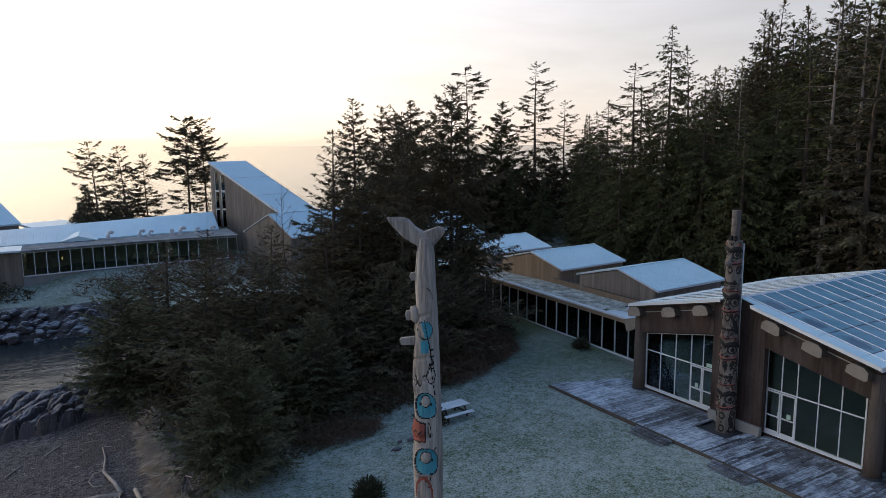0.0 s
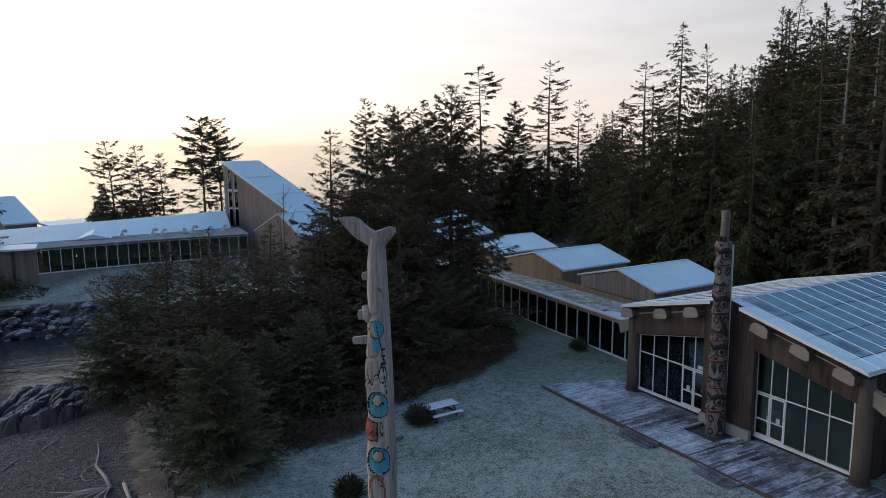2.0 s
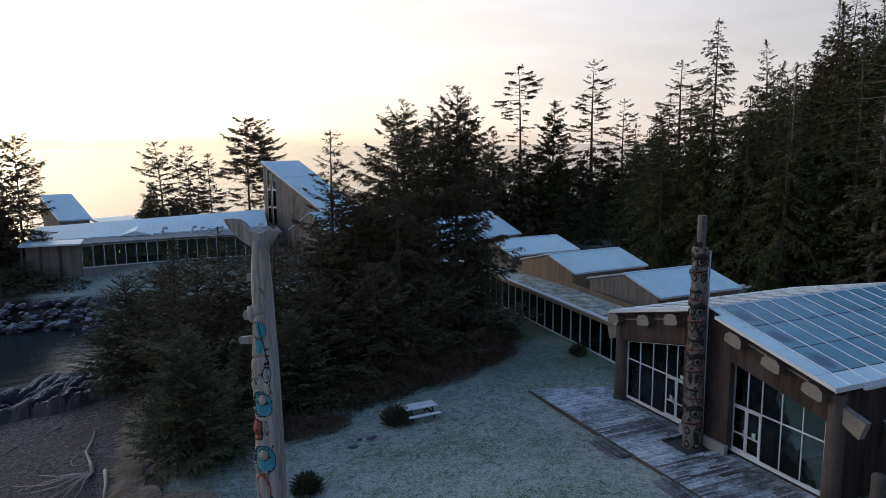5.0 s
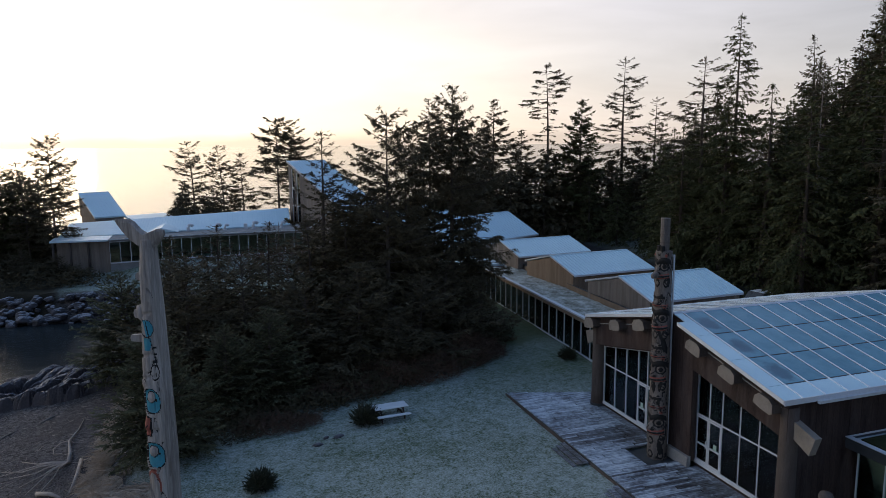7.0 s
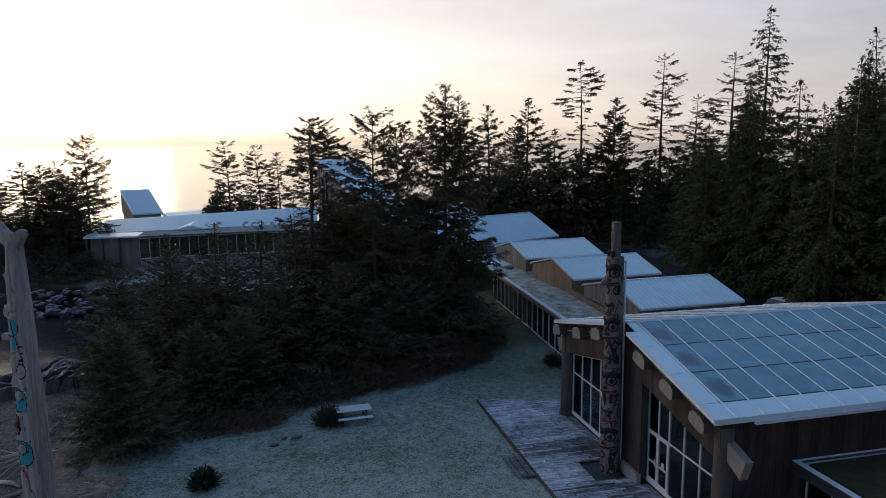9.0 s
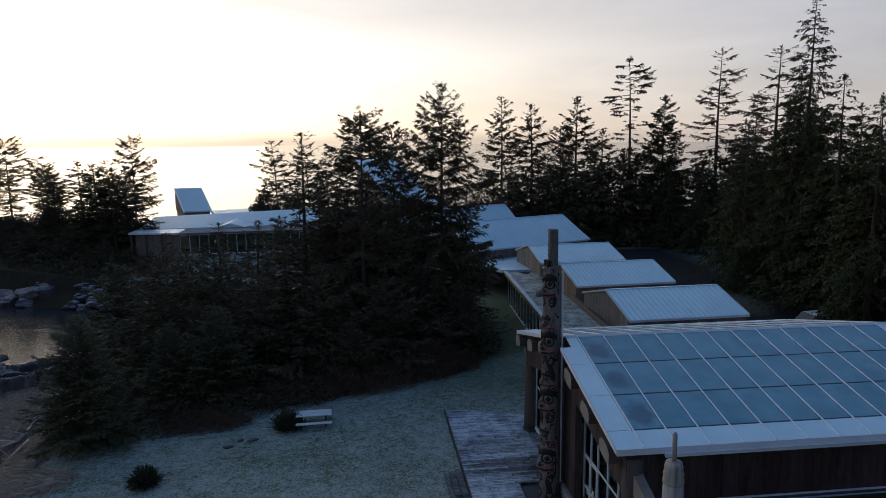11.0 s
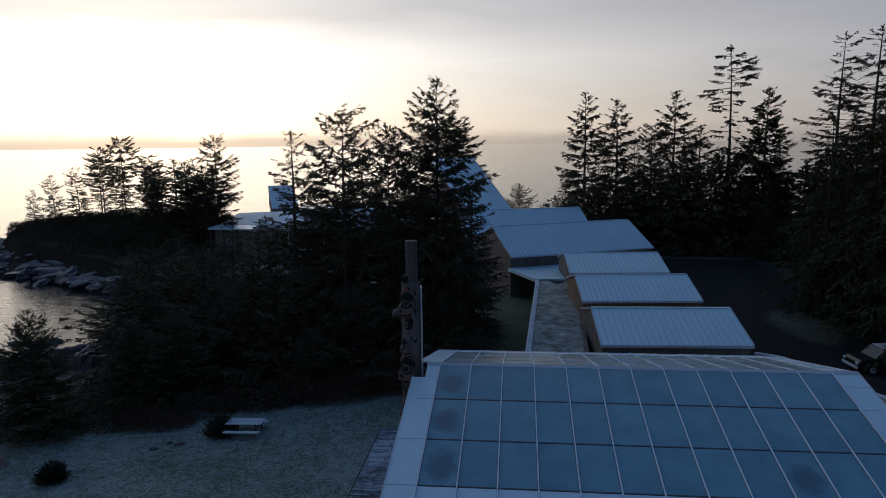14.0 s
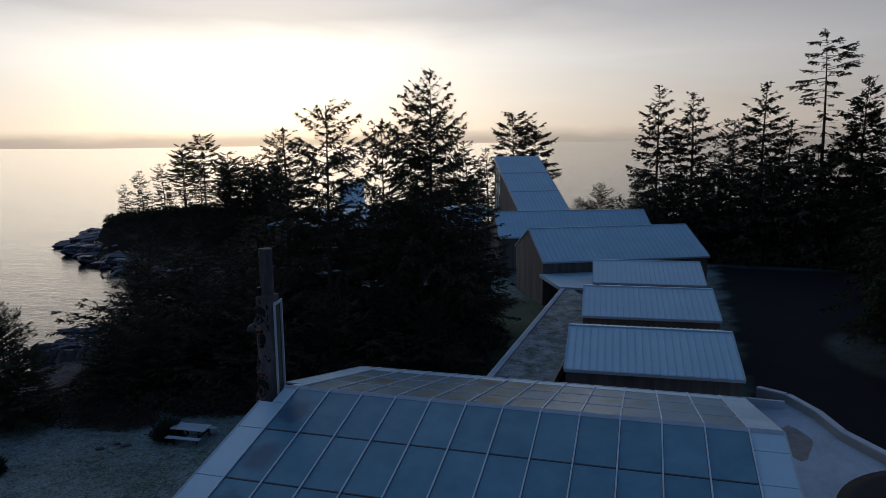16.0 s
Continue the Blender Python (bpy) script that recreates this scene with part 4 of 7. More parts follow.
# ---- boardwalk in front of it ----
def boardwalk():
    d = thing("deck", HOUSE, "low deck of grey frosted boards before the great house", "deck", kind="structure")
    z = -0.28
    rnd = random.Random(5)
    fr = Shape()
    fr.box(-4.10, -4.04, -8.7, 10.7, z - 0.3, z - 0.045)
    part("rim_joist", fr, M_log, d)
    fr = Shape()
    for x in (-3.0, -1.9, -0.8):
        fr.box(x, x + 0.1, -8.6, -1.2, z - 0.45, z - 0.06)
        fr.box(x, x + 0.1, 1.4, 8.9, z - 0.45, z - 0.06)
    part("joists", fr, M_log, d)
    w = 0.143
    rows = int((10.7 + 8.7) / w)
    made = {}
    for i in range(rows):
        y = -8.7 + (i + 0.5) * w
        east = 0.05 if abs(y) < 7.2 else (0.6 if y < 0 else 0.9)
        if y > 9.0:
            east = min(east, -4.05 + (10.7 - y) / 1.7 * 4.9)
        spans = [(-4.05, east)]
        if -0.85 < y < 1.2:
            spans = [(-4.05, -1.68)]
        for a, b in spans:
            if b - a < 0.1:
                continue
            cuts = [a]
            first = (0.9, 2.2, 3.1)[(i // 2) % 3] + rnd.choice((0, 0.02))
            x = a + first
            while x < b - 0.4:
                cuts.append(x)
                x += 2.44
            cuts.append(b)
            for x0, x1 in zip(cuts, cuts[1:]):
                damp = (2.35 < y < 3.75 and x1 > -3.6 + 0.6 * math.sin(9 * y) and rnd.random() < 0.75) or ((x0 + x1) / 2 > -1.5 and y < 3.9 and rnd.random() < 0.75) or (y < -1 and rnd.random() < 0.30)
                key = (round(x1 - x0, 2), damp)
                if key not in made:
                    made[key] = Shape().box(-key[0] / 2 + 0.028, key[0] / 2 - 0.028, -w / 2 + 0.006, w / 2 - 0.006, -0.04, 0.0, c=0.006).mesh("board", M_damp if damp else M_deck)
                ob = part("board", made[key], None, d)
                ob.location = ((x0 + x1) / 2, y, z + rnd.uniform(-0.006, 0.004))
                ob.rotation_euler = (rnd.uniform(-0.01, 0.01), 0, rnd.uniform(-0.002, 0.002))
    for v0, v1 in ((0.55, 3.0), (-4.4, -1.95)):
        st = thing("deck_step", HOUSE, "low plank step at the deck's edge", "step", "deck steps")
        for j, (u0, u1, zz) in enumerate(((-4.42, -4.14, -0.34), (-4.74, -4.45, -0.38), (-4.98, -4.78, -0.45))):
            part("tread", Shape().box(u0, u1, v0 + 0.04 * j, v1 - 0.1 * j, zz - 0.05, zz, c=0.008), M_damp, st)
        for v in (v0 + 0.3, v1 - 0.4):
            part("bearer", Shape().box(-4.97, -4.14, v, v + 0.09, -0.75, -0.55), M_log, st)


# ---- gallery running north, with its mossy flat roof ----
def gallery():
    g = thing("gallery", pose(0, 0, 0), "low glazed corridor with a mossy frosted flat roof", "building")
    x0, x1, y0, y1, zt = 33.98, 37.45, 32.5, 62.5, 2.73
    part("floor_slab", Shape().box(x0, x1, y0, y1, -0.8, -0.2), M_concrete, g)
    part("back_wall", Shape().box(x1 - 0.2, x1, y0, y1, -0.2, zt - 0.25), M_inside, g)
    window_wall(g, (x0 + 0.1, 61.28), (x0 + 0.1, 34.87), -0.2, 2.42, 19)
    part("roof_slab", Shape().box(x0 - 0.12, x1, y0, y1, zt - 0.3, zt - 0.06), M_brown, g)
    part("fascia", Shape().box(x0 - 0.19, x0 - 0.12, y0, y1, zt - 0.34, zt - 0.05), M_cedar_warm, g, "warm cedar fascia")
    part("roof_edge", Shape().box(x0 - 0.22, x0 - 0.12, y0, y1, zt - 0.05, zt + 0.08), M_trim, g, "white metal roof edge")
    part("kerb", Shape().box(x0 - 0.12, x0 + 0.12, y0, y1, zt - 0.06, zt + 0.06), M_membrane, g)
    part("parapet_wall", Shape().box(x1 - 0.12, x1 - 0.02, y0 + 4.5, y1, zt - 0.06, zt + 0.42), M_cedar_warm, g, "low cedar parapet")
    part("parapet_cap", Shape().box(x1 - 0.14, x1 + 0.0, y0 + 4.5, y1, zt + 0.42, zt + 0.45), M_dark_trim, g)
    moss = Shape()
    nx, ny = 28, 190
    v = []
    for j in range(ny + 1):
        for i in range(nx + 1):
            x = x0 + 0.12 + (x1 - 0.24 - x0) * i / nx
            y = y0 + 6.2 + 0.8 * math.sin(i * 0.35) + (y1 - y0 - 7.0) * j / ny
            hump = 0.05 * noise.noise((x * 1.7, y * 1.7, 0)) + 0.05 * noise.noise((x * 5, y * 5, 3)) + 0.03 * noise.noise((x * 11, y * 11, 7))
            edge = min(i, nx - i, j, ny - j)
            v.append((x, y, zt - 0.05 + (0.06 + hump if edge else 0)))
    moss.add(v, [(j * (nx + 1) + i, j * (nx + 1) + i + 1, (j + 1) * (nx + 1) + i + 1, (j + 1) * (nx + 1) + i) for j in range(ny) for i in range(nx)])
    part("moss_bed", moss, M_moss, g, "frosted moss and dead grass on the roof", smooth=True)
    part("roof_membrane", Shape().box(x0 - 0.15, x1 - 0.12, y0, y0 + 6.6, zt - 0.06, zt - 0.045), M_membrane, g)
    q = Shape()
    slab(q, [(30.9, 67.6, zt + 0.15), (33.6, 62.4, zt + 0.15), (37.4, 62.4, zt + 0.15), (37.4, 71, zt + 0.15)], 0.3)
    part("corner_roof", q, M_roof, g, "frosted white corner roof")


# ---- three small pavilions ----
gable_house("pavilion", pose(37.75, 41.6, 0, 0, 0, 5.5), 7.95, 4.0, 4.5, 0.0, 5.2, 4.06, 4.12, "boarded pavilion of weathered cedar under frosted metal roof", M_cedar, seed=3)
gable_house("pavilion", pose(37.05, 52.4, 0, 0, 0, 6.6), 8.1, 4.0, 4.5, 0.0, 5.18, 4.06, 4.12, "boarded pavilion of warm brown cedar under frosted metal roof", M_cedar_warm, seed=13)
gable_house("pavilion", pose(36.37, 63.3, 0, 0, 0, 6.8), 8.2, 4.1, 4.4, 0.0, 5.16, 4.06, 4.12, "boarded pavilion of grey cedar under frosted metal roof", M_cedar, seed=23)
# two larger halls behind
gable_house("hall", pose(29.0, 72.1, 0, 0, 0, 27.5), 16.2, 5.0, 5.4, -0.3, 6.5, 4.0, 4.1, "large boarded hall with a steep frosted metal roof", M_cedar, seed=33, pitch=0.5)
gable_house("hall", pose(21.5, 87.2, 0, 0, 0, 22.0), 18.3, 4.6, 5.6, -0.4, 6.58, 4.0, 4.0, "large boarded hall of pale cedar with frosted metal roof", M_cedar, seed=43, pitch=0.5)


def tower():
    """The tall wedge with a single roof slope; local x along the top edge, y back from it."""
    t = thing("tower", pose(17.4, 102.9, 0, 0, 0, 28), "tall cedar wedge tower with one steep frosted roof slope", "building")
    w, run, top, low = 6.2, 14.2, 12.85, 6.2
    core = Shape()
    core.prism([(0.1, -0.1, -0.4), (0.1, -run + 0.1, -0.4), (0.1, -run + 0.1, low - 0.25), (0.1, -0.1, top - 0.25)], (w - 0.2, 0, 0))
    part("core", core, M_inside, t)
    for x, ends in ((0.0, ((0.0, 0.0), (0.0, -run))), (w, ((w, -run), (w, 0.0)))):
        f = (lambda q: top - 0.15 + (low - top) * q / run) if x == 0 else (lambda q: low - 0.15 + (top - low) * q / run)
        side = part("side_wall", Shape().box(min(x, x + (0.03 if x == 0 else -0.03)), max(x, x + (0.03 if x == 0 else -0.03)), -run + 0.1, -3.1, -0.4, low - 0.4), M_cedar, t, "tall vertical cedar boards")
        if x == 0:
            board_wall(side, M_cedar, (0.0, 0.0), (0.0, -0.9), -0.4, f, 0.25, 0.06)
            board_wall(side, M_cedar, (0.0, -1.7), (0.0, -2.2), -0.4, lambda q: f(q + 1.7), 0.25, 0.06)
            board_wall(side, M_cedar, (0.0, -3.0), (0.0, -run), -0.4, lambda q: f(q + 3.0), 0.25, 0.06)
        else:
            board_wall(side, M_cedar, *ends, -0.4, f, 0.25, 0.06)
    back = part("back_wall", Shape().box(0.1, w - 0.1, -0.03, -0.01, -0.4, top - 0.3), M_cedar, t)
    board_wall(back, M_cedar, (w, 0.0), (0.0, 0.0), -0.4, lambda q: top - 0.15, 0.25, 0.06)
    for y0, y1 in ((-0.9, -1.7), (-2.2, -3.0)):
        for z0, z1 in ((3.9, 6.2), (6.5, 8.7), (9.0, top - 0.35 + (low - top) * -y1 / run)):
            p = Shape()
            p.box(-0.05, -0.035, y1 + 0.05, y0 - 0.05, z0, z1)
            pn = part("window", p, M_glass, t, "tall narrow window")
            part("sill", Shape().box(-0.12, 0.0, y1, y0, z1 if z1 < 9 else z0 - 0.12, (z1 if z1 < 9 else z0 - 0.12) + 0.12), M_trim, pn)
            part("jamb", Shape().box(-0.1, 0.0, y0 - 0.05, y0, z0, z1), M_trim, pn)
    r = Shape()
    c = [(-0.2, 0.2, top + 0.07), (w + 0.2, 0.2, top + 0.07), (w + 0.2, -run, low), (-0.2, -run, low)]
    slab(r, c[::-1], 0.14)
    r = part("roof_slope", r, M_roof, t, "steep frosted metal roof")
    seams(r, (-0.15, 0.2, top + 0.07), (w + 0.15, 0.2, top + 0.07), (-0.15, -run, low), (w + 0.15, -run, low), 0.5)
    for f in (0.33, 0.66):
        y, z = 0.2 - (run + 0.2) * f, top + 0.07 + (low - top - 0.07) * f
        part("roof_joint", Shape().box(-0.2, w + 0.2, y - 0.05, y + 0.05, z - 0.02, z + 0.05), M_trim, t)
    for x in (-0.24, w + 0.2):
        v = Shape()
        v.prism([(x, 0.2, top - 0.15), (x, 0.2, top + 0.16), (x, -run, low + 0.09), (x, -run, low - 0.2)], (0.04, 0, 0))
        part("verge_board", v, M_trim, t)


def west_building():
    b = thing("west_gallery", pose(0, 0, 0), "long low glazed building with a frosted metal roof", "building")
    xl, xr, yl, yr = -5.6, 18.2, 89.6, 91.2
    def fy(x):
        f = (x - xl) / (xr - xl)
        return yl + (yr - yl) * f + 0.9 * math.sin(math.pi * f)
    part("floor_slab", Shape().box(xl, xr + 2, 91, 108, -0.9, 0.55), M_concrete, b)
    part("inner_wall", Shape().box(xl, xr, 97, 97.2, 0.5, 3.6), M_inside, b)
    xs = [xl + (xr - xl) * i / 4 for i in range(5)]
    for a, c in zip(xs, xs[1:]):
        window_wall(b, (a, fy(a)), (c, fy(c)), 0.8, 3.55, 5, sill=0.14, frame=0.08)
        q = Shape()
        q.prism([(a, fy(a), -0.9), (a, fy(a), 0.75), (c, fy(c), 0.75), (c, fy(c), -0.9)], (0, 0.3, 0))
        part("base_wall", q, M_concrete, b)
        q = Shape()
        slab(q, [(a, fy(a) - 0.5, 3.90), (c, fy(c) - 0.5, 3.90), (c, fy(c) + 6.5, 4.0), (a, fy(a) + 6.5, 4.0)], 0.26)
        part("flat_roof", q, M_gravel, b, "grey gravelled flat roof strip")
        q = Shape()
        q.prism([(a, fy(a) - 0.58, 3.80), (a, fy(a) - 0.58, 3.93), (c, fy(c) - 0.58, 3.93), (c, fy(c) - 0.58, 3.80)], (0, 0.07, 0))
        part("fascia", q, M_trim, b)
    # main metal roof behind the flat strip
    c = [(-11.8, 91.9, 4.08), (17.0, 96.6, 4.12), (17.0, 100.6, 6.1), (-11.8, 98.5, 5.15)]
    for i in range(32):
        f0, f1 = i / 32, (i + 1) / 32
        lo, hi = (Vector(c[0]), Vector(c[1])), (Vector(c[3]), Vector(c[2]))
        r = Shape()
        slab(r, [lo[0].lerp(lo[1], f0), lo[0].lerp(lo[1], f1), hi[0].lerp(hi[1], f1), hi[0].lerp(hi[1], f0)], 0.14)
        part("roof_sheet", r, M_roof, b, "frosted ribbed metal sheet")
    seams(b, (-11.7, 98.5, 5.15), (16.9, 100.6, 6.1), (-11.7, 91.9, 4.08), (16.9, 96.6, 4.12), 0.34, w=0.02)
    q = Shape()
    slab(q, [(-11.8, 98.5, 5.15), (17.0, 100.6, 6.1), (17.0, 106, 4.0), (-11.8, 104.5, 3.6)], 0.14)
    part("roof_slope", q, M_roof, b)
    # board wall and porch at the west end
    q = Shape()
    q.prism([(-11.6, 90.32, -0.9), (-11.6, 90.32, 3.6), (xl, yl + 0.02, 3.6), (xl, yl + 0.02, -0.9)], (0, 0.1, 0))
    q = part("board_wall", q, M_cedar, b)
    board_wall(q, M_cedar, (-11.6, 90.3), (xl, yl), -0.9, lambda s: 3.75, 0.25, 0.06)
    q = Shape()
    slab(q, [(-12.2, 89.4, 3.9), (xl, 88.9, 3.9), (xl, 92.2, 4.05), (-12.2, 92.2, 4.05)], 0.2)
    part("porch_roof", q, M_roof, b)
    for x in (-11.9, -10.0, -8.0):
        part("porch_post", Shape().tube([(x, 89.6, -0.9), (x, 89.6, 3.75)], 0.14, 8), M_log, b, smooth=True)
    part("end_wall", Shape().box(-11.7, -11.5, 90.4, 104, -0.9, 3.6), M_cedar, b)
    # low dormer
    q = Shape()
    q.prism([(-1.9, 93.4, 4.0), (2.2, 93.4, 4.0), (0.1, 93.4, 4.62)], (0.3, 2.6, 0.3))
    part("dormer", q, M_roof, b)
    # wing with its own steep slope
    q = Shape()
    c = [(-13.9, 114.7, 8.3), (-9.85, 116.2, 8.3), (-6.5, 109.4, 5.0), (-10.6, 108.2, 5.0)]
    slab(q, c[::-1], 0.2)
    q = part("wing_roof", q, M_roof, b, "steep frosted wing roof")
    seams(q, c[0], c[1], c[3], c[2], 0.5)
    q = Shape()
    q.prism([(-13.6, 114.5, -0.5), (-10.0, 115.9, -0.5), (-6.8, 109.4, -0.5), (-10.5, 108.3, -0.5)], (0, 0, 5.3))
    part("wing_wall", q, M_cedar, b)
    q = Shape()
    q.prism([(-13.8, 114.6, 4.7), (-13.8, 114.6, 8.1), (-10.6, 108.3, 4.9), (-10.6, 108.3, 4.7)], (0.1, 0.04, 0))
    part("wing_wall", q, M_cedar, b)
    q = Shape()
    slab(q, [(-6.8, 109.8, 4.95), (-1.6, 113.4, 4.9), (3.0, 104.5, 4.3), (-3.0, 101.5, 4.3)][::-1], 0.3)
    part("rear_roof", q, M_roof, b)
    # goose-neck vents along the flat strip
    for x, big in ((3.4, 1.05), (7.0, 1.0), (8.1, 0.85), (11.8, 1.1), (13.7, 0.85), (15.6, 0.95)):
        v = thing("roof_vent", pose(x, 94.3, 3.98, 0, 0, 15), "bent galvanised roof vent pipe", "vent", "roof vents")
        q = Shape()
        arc = [(0, 0, 0), (0, 0, 0.45)] + [(0.3 - 0.3 * math.cos(a), 0, 0.45 + 0.3 * math.sin(a)) for a in (0.5, 1.0, 1.57, 2.1, 2.7)]
        q.tube([Vector(p) * big for p in arc], 0.2 * big, 12)
        part("pipe", q, M_trim, v, smooth=True)
        part("flange", Shape().tube([(0, 0, -0.05), (0, 0, 0.05)], 0.32 * big, 12), M_trim, v)
    solo("roof_box", Shape().box(-0.25, 0.25, -0.25, 0.25, 0, 0.7, c=0.02), M_trim, "small white roof vent box", "vent", m=pose(10.8, 94.4, 3.98))
    lamp = thing("hanging_lamp", pose(-1.7, 92.1, 2.3), "small warm lamp glowing behind the window", "lamp")
    m = bpy.data.materials.new("lamp_glow")
    m.use_nodes = True
    N = Nodes(m.node_tree)
    N.tree.links.new(N.add("ShaderNodeEmission", {0: (1, 0.75, 0.35, 1), 1: 0.2}).outputs[0], N.add("ShaderNodeOutputMaterial").inputs[0])
    part("shade", Shape().tube([(0, 0, -0.16), (0, 0, 0.16)], [0.09, 0.05], 10), m, lamp)
    part("cord", Shape().tube([(0, 0, 0.3), (0, 0, 1.1)], 0.012, 5), M_dark_trim, lamp)


def east_link():
    """Flat roofs beside the great house: one at its south, one at its east end."""
    e = thing("east_link", pose(0, 0, 0), "low flat-roofed link with a pale membrane and parapet", "building")
    plan = [(45.8, 24.0), (54.6, 24.0), (54.2, 27.5), (53.2, 30.6), (50.85, 34.5), (49.7, 36.4), (49.1, 38.5), (48.1, 40.4), (45.8, 40.4)]
    q = Shape()
    q.prism([(x, y, -0.4) for x, y in plan], (0, 0, 2.75))
    part("wall", q, M_concrete, e)
    q = Shape()
    q.prism([(x, y, 2.35) for x, y in plan], (0, 0, 0.12))
    part("roof", q, M_membrane, e, "pale frosted roof membrane with a brown stain")
    edge = plan[2:8] + [(46.9, 41.0)]
    for (a, b), (c, d) in zip(edge, edge[1:]):
        n = Vector((b - d, c - a, 0)).normalized() * -0.24
        q = Shape()
        q.prism([(a, b, 2.2), (c, d, 2.2), (c + n.x, d + n.y, 2.2), (a + n.x, b + n.y, 2.2)], (0, 0, 0.62))
        part("parapet_panel", q, M_inside, e, "curved parapet wall")
        n2 = n * 1.25
        q = Shape()
        q.prism([(a, b, 2.82), (c, d, 2.82), (c + n2.x, d + n2.y, 2.82), (a + n2.x, b + n2.y, 2.82)], (0, 0, 0.06))
        part("parapet_cap", q, M_trim, e, "white metal parapet cap")
    part("parapet_panel", Shape().box(45.9, 48.0, 39.5, 39.68, 2.35, 2.8), M_trim, e)
    st = Shape()
    ring = [(47.75 + (0.85 + 0.12 * math.sin(3 * k)) * math.cos(k), 35.6 + (1.7 + 0.25 * math.cos(5 * k)) * math.sin(k), 2.474) for k in [i * 0.349 for i in range(18)]]
    st.add(ring, [tuple(range(18))])
    part("stain", st, M_drift, e, "brown damp stain on the membrane")
    ring = thing("roof_light", pose(53.2, 29.3, 2.45), "wide dark round roof light with a pale rim", "roof light")
    part("dome", Shape().tube([(0, 0, 0), (0, 0, 0.22), (0, 0, 0.34), (0, 0, 0.40)], [4.85, 4.85, 4.3, 1.5], 64), M_black, ring, smooth=True)
    part("rim", Shape().tube([(0, 0, 0), (0, 0, 0.12)], 4.95, 64), M_trim, ring)
    s = thing("south_link", HOUSE, "low flat-roofed porch with a planted roof", "building")
    part("roof", Shape().box(3.53, 14.5, -14.0, -6.9, 2.66, 2.86), M_membrane, s)
    for b in ((3.38, 14.6, -7.15, -6.95), (3.38, 3.58, -14.1, -7.15), (3.58, 14.6, -14.1, -13.9)):
        part("parapet", Shape().box(*b, 2.51, 2.96), M_dark_trim, s, "dark metal parapet")
        part("parapet_cap", Shape().box(b[0] - 0.02, b[1] + 0.02, b[2] + 0.01, b[3] - 0.01, 2.96, 3.0), M_trim, s, "thin pale metal cap")
    part("planting", Shape().box(3.83, 14.3, -13.6, -7.4, 2.86, 2.94), M_sedum, s, "moss and low plants")
    part("wall", Shape().box(4.03, 14.0, -13.4, -7.2, -0.3, 2.66), M_inside, s)
    window_wall(s, (3.93, -7.3), (3.93, -13.6), 0.0, 2.61, 5)
    post = thing("bollard_post", pose(31.2, 15.2, 0), "round weathered wooden post", "post")
    part("shaft", Shape().tube([(0, 0, -0.4), (0, 0, 2.1), (0, 0, 2.2)], [0.28, 0.26, 0.22], 16), M_log, post, smooth=True)


boardwalk()
gallery()
tower()
west_building()
east_link()


# ---- trees ----
def mesh_from_arrays(name, verts, faces, material, smooth=False):
    me = bpy.data.meshes.new(name)
    me.vertices.add(len(verts))
    me.vertices.foreach_set("co", np.asarray(verts, np.float32).ravel())
    n = len(faces)
    k = faces.shape[1]
    me.loops.add(n * k)
    me.loops.foreach_set("vertex_index", np.asarray(faces, np.int32).ravel())
    me.polygons.add(n)
    me.polygons.foreach_set("loop_start", np.arange(0, n * k, k, dtype=np.int32))
    me.materials.append(material)
    me.update(calc_edges=True)
    if smooth:
        me.polygons.foreach_set("use_smooth", [True] * n)
    return me


def unit(a):
    return a / (np.linalg.norm(a, axis=-1, keepdims=True) + 1e-9)


